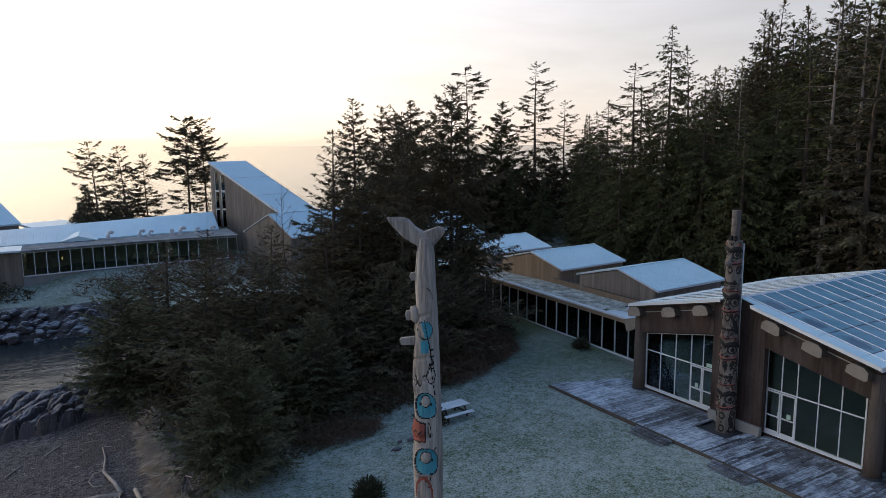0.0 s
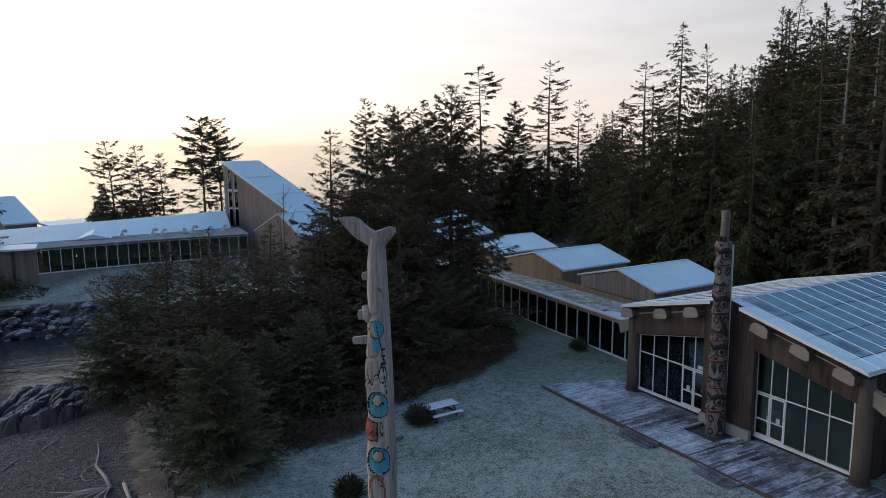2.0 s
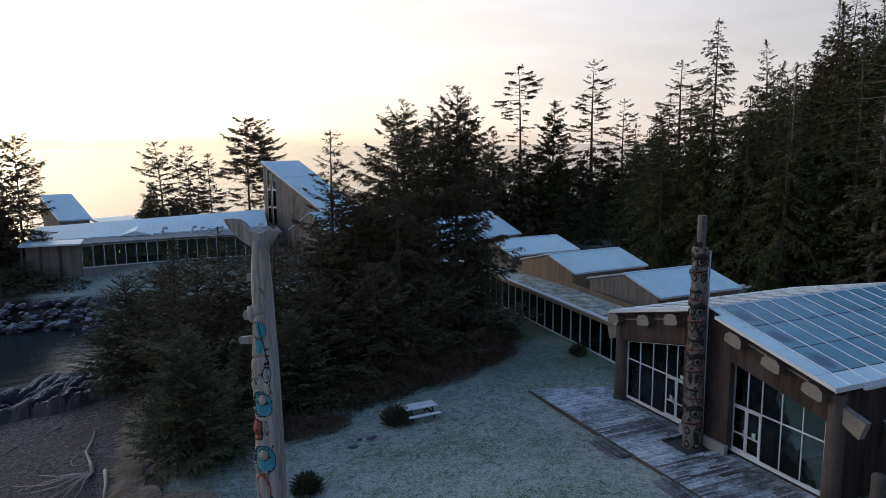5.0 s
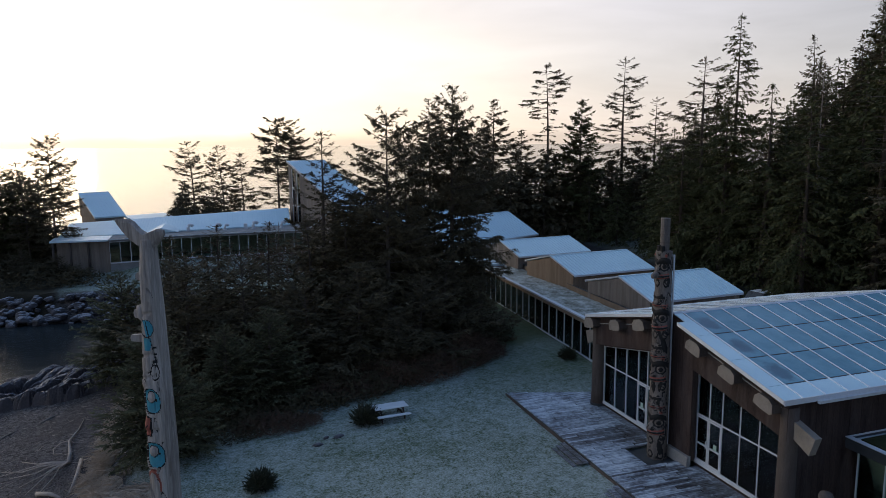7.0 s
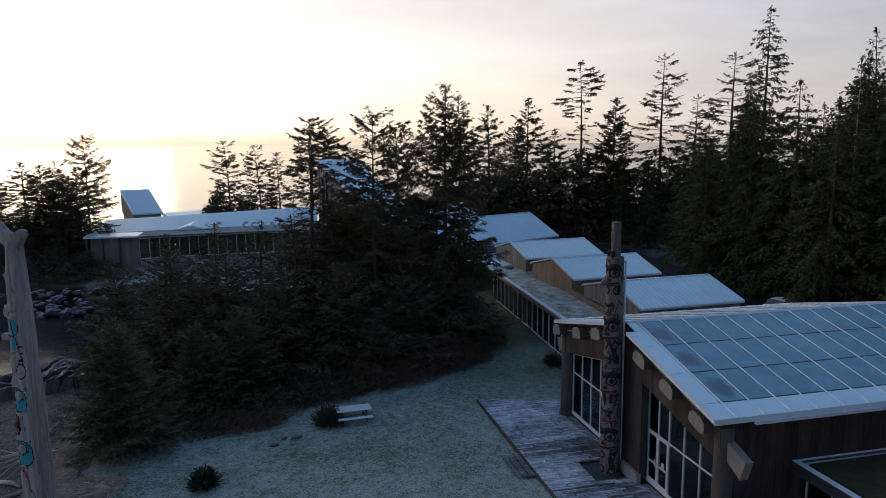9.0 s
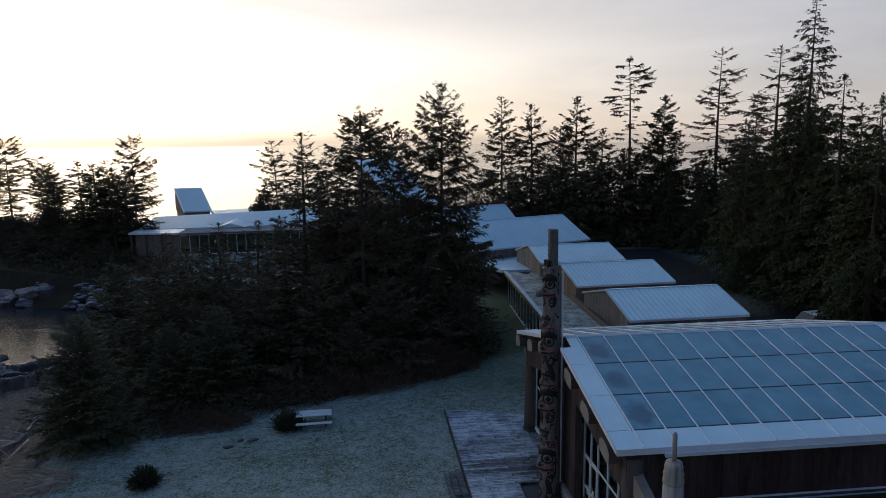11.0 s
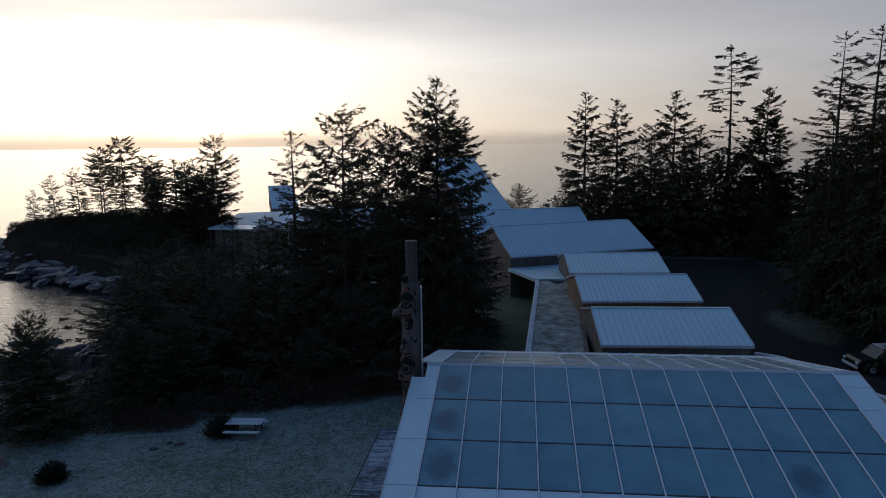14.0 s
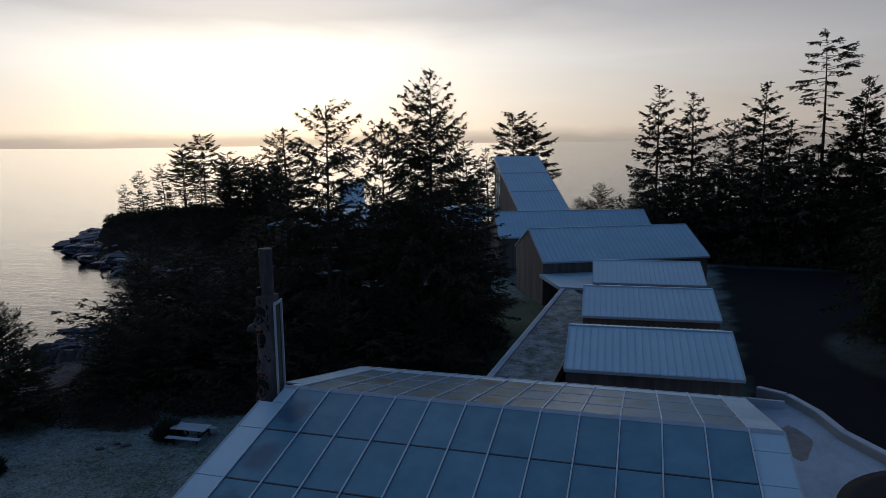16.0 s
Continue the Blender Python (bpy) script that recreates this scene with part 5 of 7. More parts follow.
def conifer(seed, height, crown_from, radius, profile, limbs, elev=(-0.2, 0.8), sag=0.45, up_tip=0.35, gaps=0.2, bare=0.0, density=10.0, needle=0.3, thin=0.1, hang=0.2, lean=0.02, trunk_r=None, twig_gap=0.17, lump_amt=0.25, clear=0.15):
    """Returns (wood Shape, needle vertices, needle faces, tip weights) of one conifer standing at the origin.
    profile gives the crown's half width, as shares of radius, at even steps from the crown's foot to its top."""
    g = np.random.RandomState(seed)
    trunk_r = trunk_r or height * 0.013
    wood = Shape()
    bend = g.uniform(-lean, lean, 2) * height
    wave = g.uniform(0, 6.28, 2)
    up = np.array([0, 0, 1.0])

    def axis(z):
        f = z / height
        return np.array([bend[0] * f * f + 0.006 * height * np.sin(5 * f + wave[0]) * f, bend[1] * f * f + 0.006 * height * np.sin(4 * f + wave[1]) * f, z])
    zs = np.linspace(-0.4, height, 12)
    wood.tube([axis(z) for z in zs], [max(0.018, trunk_r * (1 - 0.98 * max(z, 0) / height) ** 0.9) for z in zs], 7)
    V, TIP = [], []
    lobes = g.uniform(0, 2 * np.pi, 3), g.uniform(0.5, 1.0, 3)
    steps = np.linspace(0, 1, len(profile))
    s = np.linspace(0, 1, 6)
    for i in range(limbs):
        rel = min(0.985, max(0.0, (i + g.uniform(-1.5, 1.5)) / limbs))
        z = height * (crown_from + (1 - crown_from) * rel)
        az = i * 2.39996 + g.uniform(-0.5, 0.5)
        lump = 1 + lump_amt * sum(a * np.cos(az - p + 8 * rel * (j + 1)) for j, (p, a) in enumerate(zip(*lobes))) / 1.5
        L = radius * np.interp(rel, steps, profile) * lump * g.uniform(0.72, 1.15) + 0.1
        if g.rand() < gaps:
            L *= g.uniform(0.25, 0.7)
        e = np.interp(rel, [0, 1], elev) + g.uniform(-0.2, 0.2)
        out = np.array([np.cos(az), np.sin(az), 0.0])
        side = np.array([-np.sin(az), np.cos(az), 0.0])
        lift = e * s - sag * (1 - 0.4 * rel) * s ** 2 + up_tip * s ** 3
        curve = axis(z)[None] + L * (s[:, None] * out + side * (g.uniform(-0.2, 0.2) * s[:, None] ** 2) + up * lift[:, None])
        if L > 0.4:
            wood.tube(curve[[0, 2, 5]], list(np.linspace(max(0.016, min(trunk_r * 0.32, 0.014 * L + 0.008)), 0.006, 3)), 3, cap=False)
        if g.rand() < bare:
            for j in range(4):
                q = g.uniform(0.35, 0.95)
                p0 = np.array([np.interp(q, s, curve[:, k]) for k in range(3)])
                wood.tube([p0, p0 + (out * 0.5 + side * g.choice((-1, 1)) * 0.6 + up * g.uniform(-0.5, 0.1)) * L * 0.3], [0.012, 0.005], 3, cap=False)
            continue
        slope = np.gradient(lift, s)
        nt = int(np.clip(L / twig_gap, 4, 26))
        tq = clear + (1 - clear) * np.sort(np.append(g.uniform(0, 1, nt - 1) ** 0.85, 1.0))
        root = np.stack([np.interp(tq, s, curve[:, k]) for k in range(3)], 1)
        rise = np.interp(tq, s, slope)
        sgn = np.where(np.arange(nt) % 2, 1.0, -1.0) * np.where(tq > 0.97, 0.1, 1.0)
        tl = np.minimum((0.46 * L * (1 - tq) + 0.14 + 0.05 * L) * g.uniform(0.55, 1.25, nt), 1.45) * np.minimum(1, 0.45 + 1.8 * tq)
        td = unit(out * g.uniform(0.55, 1.0, (nt, 1)) + side * (sgn * g.uniform(0.45, 0.95, nt))[:, None] + up * (0.7 * rise + g.uniform(-0.3, 0.12, nt) - 0.5 * hang)[:, None])
        m = max(8, int(density * (tl.sum() + 0.5 * L) * g.uniform(0.75, 1.2)))
        on_limb = g.rand(m) < 0.5 * L / (tl.sum() + 0.5 * L)
        pick = g.choice(nt, m, p=tl / tl.sum())
        r = g.uniform(0.02, 1.0, m)
        at = root[pick] + td[pick] * (tl[pick] * r)[:, None] - up * ((0.10 + 0.5 * hang) * tl[pick] * r * r)[:, None]
        way = td[pick].copy()
        lq = g.uniform(clear + 0.1, 1.0, m)
        limb_at = np.stack([np.interp(lq, s, curve[:, k]) for k in range(3)], 1)
        at = np.where(on_limb[:, None], limb_at, at) + g.normal(size=(m, 3)) * 0.10 * needle
        way = np.where(on_limb[:, None], out + up * np.interp(lq, s, slope)[:, None], way)
        cross = unit(np.cross(way, up))
        drop = (g.rand(m) < hang) * g.uniform(0.5, 1.8, m)
        way = unit(way + cross * g.uniform(-0.85, 0.85, (m, 1)) + up * (g.uniform(-0.35, 0.40, m) - drop)[:, None])
        ln = needle * g.uniform(0.5, 1.25, m) * (1.1 - 0.35 * r) * (0.55 + 0.45 * min(1, L / 1.5))
        a = unit(np.cross(way, g.normal(size=(m, 3)) * 0.7 + up))
        w = ln * thin * g.uniform(0.7, 1.3, m)
        V.append(np.stack([at + a * w[:, None], at + way * ln[:, None], at - a * w[:, None]], 1).reshape(-1, 3))
        # weight of the painted tip light: nothing deep inside, full at the limb's end
        reach = np.where(on_limb, lq, tq[pick] + 0.4 * r * (1 - tq[pick]))
        TIP.append(np.repeat(np.clip((reach - 0.4) / 0.6, 0, 1) * (0.35 + 0.65 * r), 3))
    # leader
    m = 14
    d = unit(np.stack([g.uniform(-1, 1, m), g.uniform(-1, 1, m), g.uniform(0.4, 1.8, m)], 1))
    a = unit(np.cross(d, g.normal(size=(m, 3))))
    st = axis(height) - up * g.uniform(0, 0.9, (m, 1))
    V.append(np.stack([st + a * needle * thin, st + d * needle, st - a * needle * thin], 1).reshape(-1, 3))
    TIP.append(np.full(m * 3, 0.6))
    V = np.concatenate(V)
    return wood, V, np.arange(len(V)).reshape(-1, 3), np.concatenate(TIP)


def tree_model(name, label, needles, bark=None, **kw):
    wood, v, f, tip = conifer(**kw)
    t = thing(name, pose(0, 0, -200), label, "tree")
    part("trunk", wood, bark or M_bark, t, "rough dark bark", smooth=True)
    me = mesh_from_arrays("crown", v, f, needles)
    col = me.color_attributes.new("tip", "FLOAT_COLOR", "POINT")
    col.data.foreach_set("color", np.stack([tip, tip, tip, np.ones(len(tip))], 1).astype(np.float32).ravel())
    part("crown", me, None, t)
    t["h"] = float(kw["height"])
    return t


CONE = (0.55, 0.95, 1.0, 0.92, 0.80, 0.66, 0.52, 0.36, 0.20, 0.03)
MODELS = {
    "spruce_a": tree_model("conifer_tree", "tall dark spruce with a pointed ragged crown", M_spruce, seed=11, height=20, crown_from=0.05, radius=4.4, profile=(0.6, 0.95, 1.0, 0.95, 0.88, 0.8, 0.66, 0.56, 0.30, 0.05), limbs=185, elev=(-0.05, 0.62), sag=0.55, up_tip=0.42, gaps=0.25, density=34, needle=0.27, thin=0.18, hang=0.34, lump_amt=0.16, clear=0.06),
    "spruce_b": tree_model("conifer_tree", "broad dark spruce with an open rounded crown", M_spruce, seed=15, height=18, crown_from=0.08, radius=3.7, profile=(0.6, 0.9, 1.0, 1.0, 0.97, 0.92, 0.86, 0.76, 0.6, 0.24), limbs=120, elev=(-0.1, 0.55), sag=0.35, up_tip=0.25, gaps=0.3, density=18, needle=0.34, thin=0.2, hang=0.28, lump_amt=0.16, clear=0.12),
    "spruce_k": tree_model("conifer_tree", "broad dark spruce with an open rounded crown", M_spruce, seed=18, height=18, crown_from=0.08, radius=3.7, profile=(0.6, 0.9, 1.0, 1.0, 0.97, 0.92, 0.86, 0.76, 0.6, 0.24), limbs=135, elev=(-0.1, 0.55), sag=0.35, up_tip=0.25, gaps=0.3, density=28, needle=0.28, thin=0.18, hang=0.28, lump_amt=0.16, clear=0.12),
    "spruce_c": tree_model("conifer_tree", "slender dark spruce with short limbs", M_spruce, seed=13, height=17, crown_from=0.06, radius=2.5, profile=(0.7, 1.0, 1.0, 0.9, 0.85, 0.72, 0.6, 0.46, 0.30, 0.05), limbs=125, elev=(-0.1, 0.6), sag=0.4, up_tip=0.35, gaps=0.3, density=24, needle=0.28, thin=0.2, hang=0.25, lump_amt=0.16, clear=0.05),
    "wood_a": tree_model("conifer_tree", "tall dark spruce at the forest edge", M_spruce, seed=21, height=26, crown_from=0.08, radius=4.4, profile=CONE, limbs=135, elev=(-0.2, 0.5), sag=0.45, up_tip=0.3, gaps=0.2, density=8, needle=0.44, thin=0.26, hang=0.35),
    "wood_b": tree_model("conifer_tree", "tall forest hemlock with drooping green limbs", M_cedar_leaf, seed=22, height=24, crown_from=0.03, radius=4.8, profile=(0.7, 1.0, 1.0, 0.95, 0.85, 0.72, 0.58, 0.42, 0.25, 0.04), limbs=145, elev=(-0.15, 0.4), sag=0.6, up_tip=0.15, gaps=0.15, density=8, needle=0.38, thin=0.27, hang=0.5, lump_amt=0.15),
    "wood_c": tree_model("conifer_tree", "narrow dense cedar at the forest edge", M_cedar_leaf, seed=23, height=22, crown_from=0.02, radius=3.6, profile=(0.85, 1.0, 0.98, 0.92, 0.84, 0.72, 0.58, 0.44, 0.26, 0.05), limbs=135, elev=(-0.1, 0.5), sag=0.5, up_tip=0.1, gaps=0.12, density=8.5, needle=0.36, thin=0.27, hang=0.45, lump_amt=0.12),
    "sparse_a": tree_model("conifer_tree", "tall thin pine with a sparse flat-topped crown", M_spruce, seed=31, height=26, crown_from=0.30, radius=3.6, profile=(0.3, 0.25, 0.4, 0.35, 0.6, 0.55, 0.75, 0.95, 0.92, 0.5), limbs=92, elev=(-0.15, 0.12), sag=0.15, up_tip=0.1, gaps=0.35, bare=0.22, density=15, needle=0.36, thin=0.22, hang=0.12, lump_amt=0.32, clear=0.35),
    "sparse_b": tree_model("conifer_tree", "tall thin spruce with sparse short limbs", M_spruce, seed=32, height=27, crown_from=0.16, radius=3.4, profile=(0.5, 0.7, 0.8, 1.0, 0.9, 1.0, 0.85, 0.75, 0.6, 0.2), limbs=120, elev=(-0.15, 0.25), sag=0.2, up_tip=0.2, gaps=0.4, bare=0.18, density=16, needle=0.36, thin=0.2, hang=0.2, lump_amt=0.25, clear=0.25),
    "shore_a": tree_model("conifer_tree", "wind-shaped shore spruce with a round top", M_spruce, seed=41, height=17, crown_from=0.22, radius=3.9, profile=(0.4, 0.7, 0.75, 0.9, 1.0, 0.95, 0.95, 0.85, 0.7, 0.4), limbs=115, elev=(-0.1, 0.4), sag=0.15, up_tip=0.15, gaps=0.35, bare=0.1, density=15, needle=0.36, thin=0.22, hang=0.12, lump_amt=0.22, clear=0.3),
    "shore_b": tree_model("conifer_tree", "wind-shaped shore spruce, thin and leaning", M_spruce, seed=42, height=15, crown_from=0.16, radius=3.4, profile=(0.5, 0.8, 0.9, 1.0, 0.9, 0.8, 0.75, 0.6, 0.42, 0.12), limbs=115, elev=(-0.1, 0.4), sag=0.2, up_tip=0.2, gaps=0.38, lean=0.05, bare=0.1, density=14, needle=0.36, thin=0.22, hang=0.15, lump_amt=0.25, clear=0.25),
    "young_a": tree_model("young_spruce", "young green spruce with dense limbs to the ground", M_young, seed=51, height=7.4, crown_from=0.02, radius=2.9, profile=(0.8, 1.0, 0.95, 0.85, 0.74, 0.62, 0.48, 0.34, 0.19, 0.03), limbs=230, elev=(0.0, 0.75), sag=0.3, up_tip=0.25, gaps=0.12, density=36, needle=0.17, thin=0.2, hang=0.05, twig_gap=0.12, lump_amt=0.1, clear=0.05),
    "young_b": tree_model("young_spruce", "young spruce with loose spreading limbs", M_spruce, seed=52, height=6.4, crown_from=0.02, radius=2.5, profile=(0.85, 1.0, 1.0, 0.95, 0.85, 0.75, 0.6, 0.42, 0.25, 0.04), limbs=130, elev=(0.0, 0.8), sag=0.35, up_tip=0.35, gaps=0.2, density=15, needle=0.235, thin=0.2, hang=0.12, twig_gap=0.15, clear=0.05),
    "young_c": tree_model("young_spruce", "young spruce with pale limb tips", M_young, seed=53, height=6.4, crown_from=0.02, radius=2.5, profile=(0.8, 1.0, 0.95, 0.85, 0.74, 0.62, 0.48, 0.34, 0.19, 0.03), limbs=200, elev=(0.0, 0.75), sag=0.3, up_tip=0.25, gaps=0.14, density=32, needle=0.17, thin=0.2, hang=0.05, twig_gap=0.12, lump_amt=0.1, clear=0.05),
    "thicket": tree_model("conifer_tree", "dense dark young conifer in the wood's edge", M_spruce, seed=71, height=12, crown_from=0.0, radius=3.1, profile=(0.9, 1.0, 1.0, 0.95, 0.9, 0.8, 0.7, 0.55, 0.35, 0.06), limbs=80, elev=(-0.1, 0.6), sag=0.4, up_tip=0.2, gaps=0.2, density=6.5, needle=0.62, thin=0.3, hang=0.4, clear=0.05, twig_gap=0.3),
    "spire": tree_model("conifer_tree", "great green cedar with a broad skirt and a thin spire", M_cedar_leaf, seed=24, height=28, crown_from=0.02, radius=5.6, profile=(0.9, 1.0, 1.0, 0.98, 0.94, 0.86, 0.70, 0.46, 0.36, 0.28, 0.20, 0.05), limbs=240, elev=(-0.15, 0.35), sag=0.5, up_tip=0.15, gaps=0.2, density=22, needle=0.27, thin=0.2, hang=0.45, lump_amt=0.15),
    "edge": tree_model("conifer_tree", "dark hemlock with drooping limbs beside the road", M_spruce, seed=27, height=15, crown_from=0.03, radius=4.0, profile=(0.7, 1.0, 1.0, 0.95, 0.85, 0.72, 0.58, 0.42, 0.25, 0.04), limbs=150, elev=(-0.15, 0.4), sag=0.6, up_tip=0.15, gaps=0.15, density=20, needle=0.26, thin=0.19, hang=0.5, lump_amt=0.15),
    "spruce_d": tree_model("conifer_tree", "tall dark spruce with a dense tapering crown", M_spruce, seed=14, height=20, crown_from=0.04, radius=3.1, profile=(0.8, 1.0, 1.0, 0.95, 0.9, 0.84, 0.74, 0.6, 0.38, 0.06), limbs=130, elev=(-0.15, 0.45), sag=0.3, up_tip=0.25, gaps=0.28, density=14, needle=0.42, thin=0.24, hang=0.25, lump_amt=0.25),
    "cedar": tree_model("conifer_tree", "dense dark cedar with a blunt pointed crown", M_cedar_leaf, seed=26, height=20, crown_from=0.02, radius=3.4, profile=(0.9, 1.0, 1.0, 0.98, 0.92, 0.84, 0.74, 0.6, 0.42, 0.1), limbs=190, elev=(0.0, 0.6), sag=0.35, up_tip=0.2, gaps=0.15, density=12, needle=0.42, thin=0.26, hang=0.2, lump_amt=0.12),
    "snag": tree_model("conifer_tree", "bleached bare-limbed spruce trunk with few needles", M_spruce, bark=M_snag, seed=61, height=27, crown_from=0.2, radius=3.6, profile=(0.8, 1.0, 1.0, 0.95, 0.9, 0.8, 0.7, 0.5, 0.3, 0.1), limbs=95, elev=(-0.2, 0.3), sag=0.3, up_tip=0.25, gaps=0.3, bare=0.62, density=8, needle=0.6, thin=0.2, hang=0.3),
}


def plant(kind, x, y, top=None, height=None, turn=0.0, wide=1.0):
    """Stands a copy of a model at (x, y), its tip at the height top, or that tall."""
    src = MODELS[kind]
    z = ground_z(x, y)
    k = ((top - z) if top is not None else height) / src["h"]
    t = copy_thing(src, pose(x, y, z - 0.1, 0, 0, turn))
    t.scale = (k * wide, k * wide, k)
    return t


rnd = random.Random(7)
# the clump between the lawn and the cove
plant("spruce_a", 27.0, 49.6, 19.8, turn=40, wide=1.0)
plant("spruce_k", 21.0, 45.9, 17.4, turn=110, wide=1.0)
plant("spruce_c", 16.4, 48.2, 16.2, turn=10, wide=1.3)
plant("young_a", 6.0, 33.8, 6.1, turn=30, wide=1.0)
plant("young_c", 9.4, 38.3, 4.5, turn=80)
plant("young_c", 12.1, 39.0, 5.3, turn=200, wide=1.05)
for i, (k, x, y, top, w) in enumerate((
        ("young_b", 6.8, 45.0, 7.9, 1.25), ("spruce_c", 5.2, 51.0, 8.6, 1.75), ("young_b", 10.5, 45.2, 7.7, 1.25), ("young_b", 14.6, 42.0, 6.4, 1.2),
        ("young_b", 18.2, 42.2, 7.0, 1.2), ("young_b", 22.6, 42.6, 6.0, 1.2), ("young_b", 25.2, 45.6, 6.6, 1.2), ("spruce_c", 12.5, 50.5, 9.4, 1.8), ("spruce_c", 8.8, 54.0, 9.0, 1.8),
        ("spruce_b", 19.0, 52.5, 9.8, 1.2), ("spruce_b", 24.6, 53.8, 11.0, 1.2), ("young_b", 14.0, 46.0, 7.0, 1.3), ("young_b", 28.0, 45.6, 5.0, 1.2), ("spruce_c", 29.2, 52.2, 12.0, 1.5), ("spruce_b", 23.4, 49.8, 16.3, 0.75),
        ("spruce_b", 20.5, 57.5, 11.0, 1.5), ("spruce_b", 24.0, 60.0, 11.4, 1.5), ("spruce_b", 27.6, 58.0, 10.6, 1.4), ("spruce_c", 18.2, 56.0, 10.4, 1.9), ("spruce_b", 22.0, 54.6, 10.2, 1.4), ("spruce_c", 15.4, 46.4, 10.2, 1.9), ("spruce_c", 17.9, 46.9, 10.8, 1.9), ("spruce_b", 19.5, 48.6, 11.4, 1.4), ("young_b", 4.8, 57.5, 6.0, 1.3), ("young_c", 2.3, 49.0, 6.4, 1.15), ("young_b", 20.5, 40.4, 3.6, 1.2))):
    plant(k, x, y, top, turn=i * 67, wide=w)
# behind the west building and on the shore beyond
for i, (k, x, y, top) in enumerate((("shore_a", 16.5, 118.3, 19.3), ("shore_b", 3.1, 114.7, 16.0), ("shore_b", 7.4, 122.5, 15.3), ("shore_b", 10.6, 124.0, 14.0), ("shore_a", 19.5, 121.0, 17.5), ("young_b", 28.4, 141.0, 7.0), ("young_b", 24.5, 139.0, 4.5),
        ("young_b", 6.5, 112.5, 4.4), ("young_b", -2.5, 112.0, 3.2), ("young_b", 9.6, 113.5, 4.2), ("young_b", 33.5, 138.0, 3.5), ("young_b", 38.5, 134.0, 5.5))):
    plant(k, x, y, top, turn=i * 49, wide=1.0 if k[0] == "s" else 1.2)
# the point to the west
plant("spruce_k", -12.3, 92.8, 16.5, turn=20, wide=0.95)
for i, (k, x, y, top, w) in enumerate((("shore_a", -36.8, 108.0, 16.6, 1.0), ("shore_a", -40.5, 107.0, 15.0, 0.9), ("shore_b", -44.0, 106.0, 12.0, 1.0), ("shore_b", -47.5, 104.5, 10.8, 1.0), ("shore_b", -51.0, 104.0, 8.4, 1.0), ("shore_a", -33.0, 110.0, 13.6, 1.1), ("shore_a", -38.6, 105.0, 13.5, 1.0), ("shore_a", -30.5, 106.5, 12.0, 1.1),
        ("spruce_d", -22.0, 98.8, 13.4, 1.7), ("cedar", -19.0, 96.6, 13.0, 1.5), ("spruce_d", -25.2, 97.8, 11.6, 1.7), ("spruce_d", -14.6, 96.0, 12.6, 1.6), ("spruce_b", -28.4, 102.5, 12.2, 1.2), ("spruce_b", -35.0, 104.6, 12.2, 1.1), ("cedar", -17.0, 98.0, 12.4, 1.6), ("shore_b", -15.5, 93.5, 13.5, 0.9), ("wood_c", -17.2, 96.0, 9.8, 1.5), ("young_b", -28.0, 101.0, 7.0, 1.3),
        ("young_b", -32.5, 99.5, 5.6, 1.4), ("young_b", -38.0, 101.0, 5.0, 1.5), ("young_b", -44.0, 103.0, 4.5, 1.5), ("young_b", -21.0, 91.5, 5.0, 1.3), ("young_b", -15.0, 88.0, 3.4, 1.3), ("young_b", -11.0, 87.5, 2.6, 1.4), ("young_b", -26.5, 92.5, 4.5, 1.4),
        ("young_b", -9.0, 85.5, 1.4, 1.3), ("young_b", -31.5, 93.5, 3.4, 1.5), ("young_b", -49.5, 101.5, 3.0, 1.5), ("wood_c", -28.5, 105.5, 10.0, 1.5))):
    plant(k, x, y, top, turn=i * 53, wide=w)
# tall ones behind the halls
for i, (k, x, y, top, w) in enumerate((("sparse_a", 59.2, 102.3, 27.5, 1.0), ("sparse_b", 73.2, 102.9, 29.4, 1.05), ("cedar", 62.5, 97.3, 21.8, 1.0), ("spruce_d", 53.4, 113.0, 22.9, 1.2), ("spruce_d", 39.5, 104.5, 22.4, 1.0), ("spruce_d", 44.0, 103.0, 21.2, 1.2), ("sparse_b", 78.7, 101.7, 22.8, 1.0),
        ("spruce_b", 49.2, 106.0, 17.5, 0.9), ("spruce_d", 56.0, 106.5, 17.5, 1.3), ("wood_c", 84.3, 96.8, 22.6, 1.1), ("wood_c", 47.0, 108.0, 14.5, 1.2), ("wood_c", 42.0, 108.5, 13.0, 1.2), ("wood_c", 37.0, 108.0, 10.5, 1.3),
        ("wood_c", 53.0, 103.0, 12.5, 1.4), ("wood_c", 58.0, 99.0, 12.0, 1.4), ("wood_c", 66.0, 101.0, 11.5, 1.4), ("wood_c", 70.5, 97.0, 11.0, 1.4), ("wood_c", 76.0, 94.0, 13.0, 1.4), ("wood_b", 88.0, 104.0, 21.0, 1.1), ("wood_b", 98.0, 118.0, 21.0, 1.1), ("wood_a", 105.0, 127.0, 21.5, 1.0))):
    plant(k, x, y, top, turn=i * 71, wide=w)
# a dense belt of young conifers behind the halls and the road
for i in range(26):
    x = 35.5 + 1.9 * i
    plant("thicket", x, 98.5 + 2.2 * math.sin(i * 2.1) + 0.05 * (x - 36), float(np.interp(x, (35, 42, 50, 56, 62, 66, 75, 84), (7.5, 10.2, 12.0, 13.0, 14.2, 11.4, 13.0, 14.0))) + 1.4 * math.sin(i * 3.7), turn=i * 47, wide=1.15)
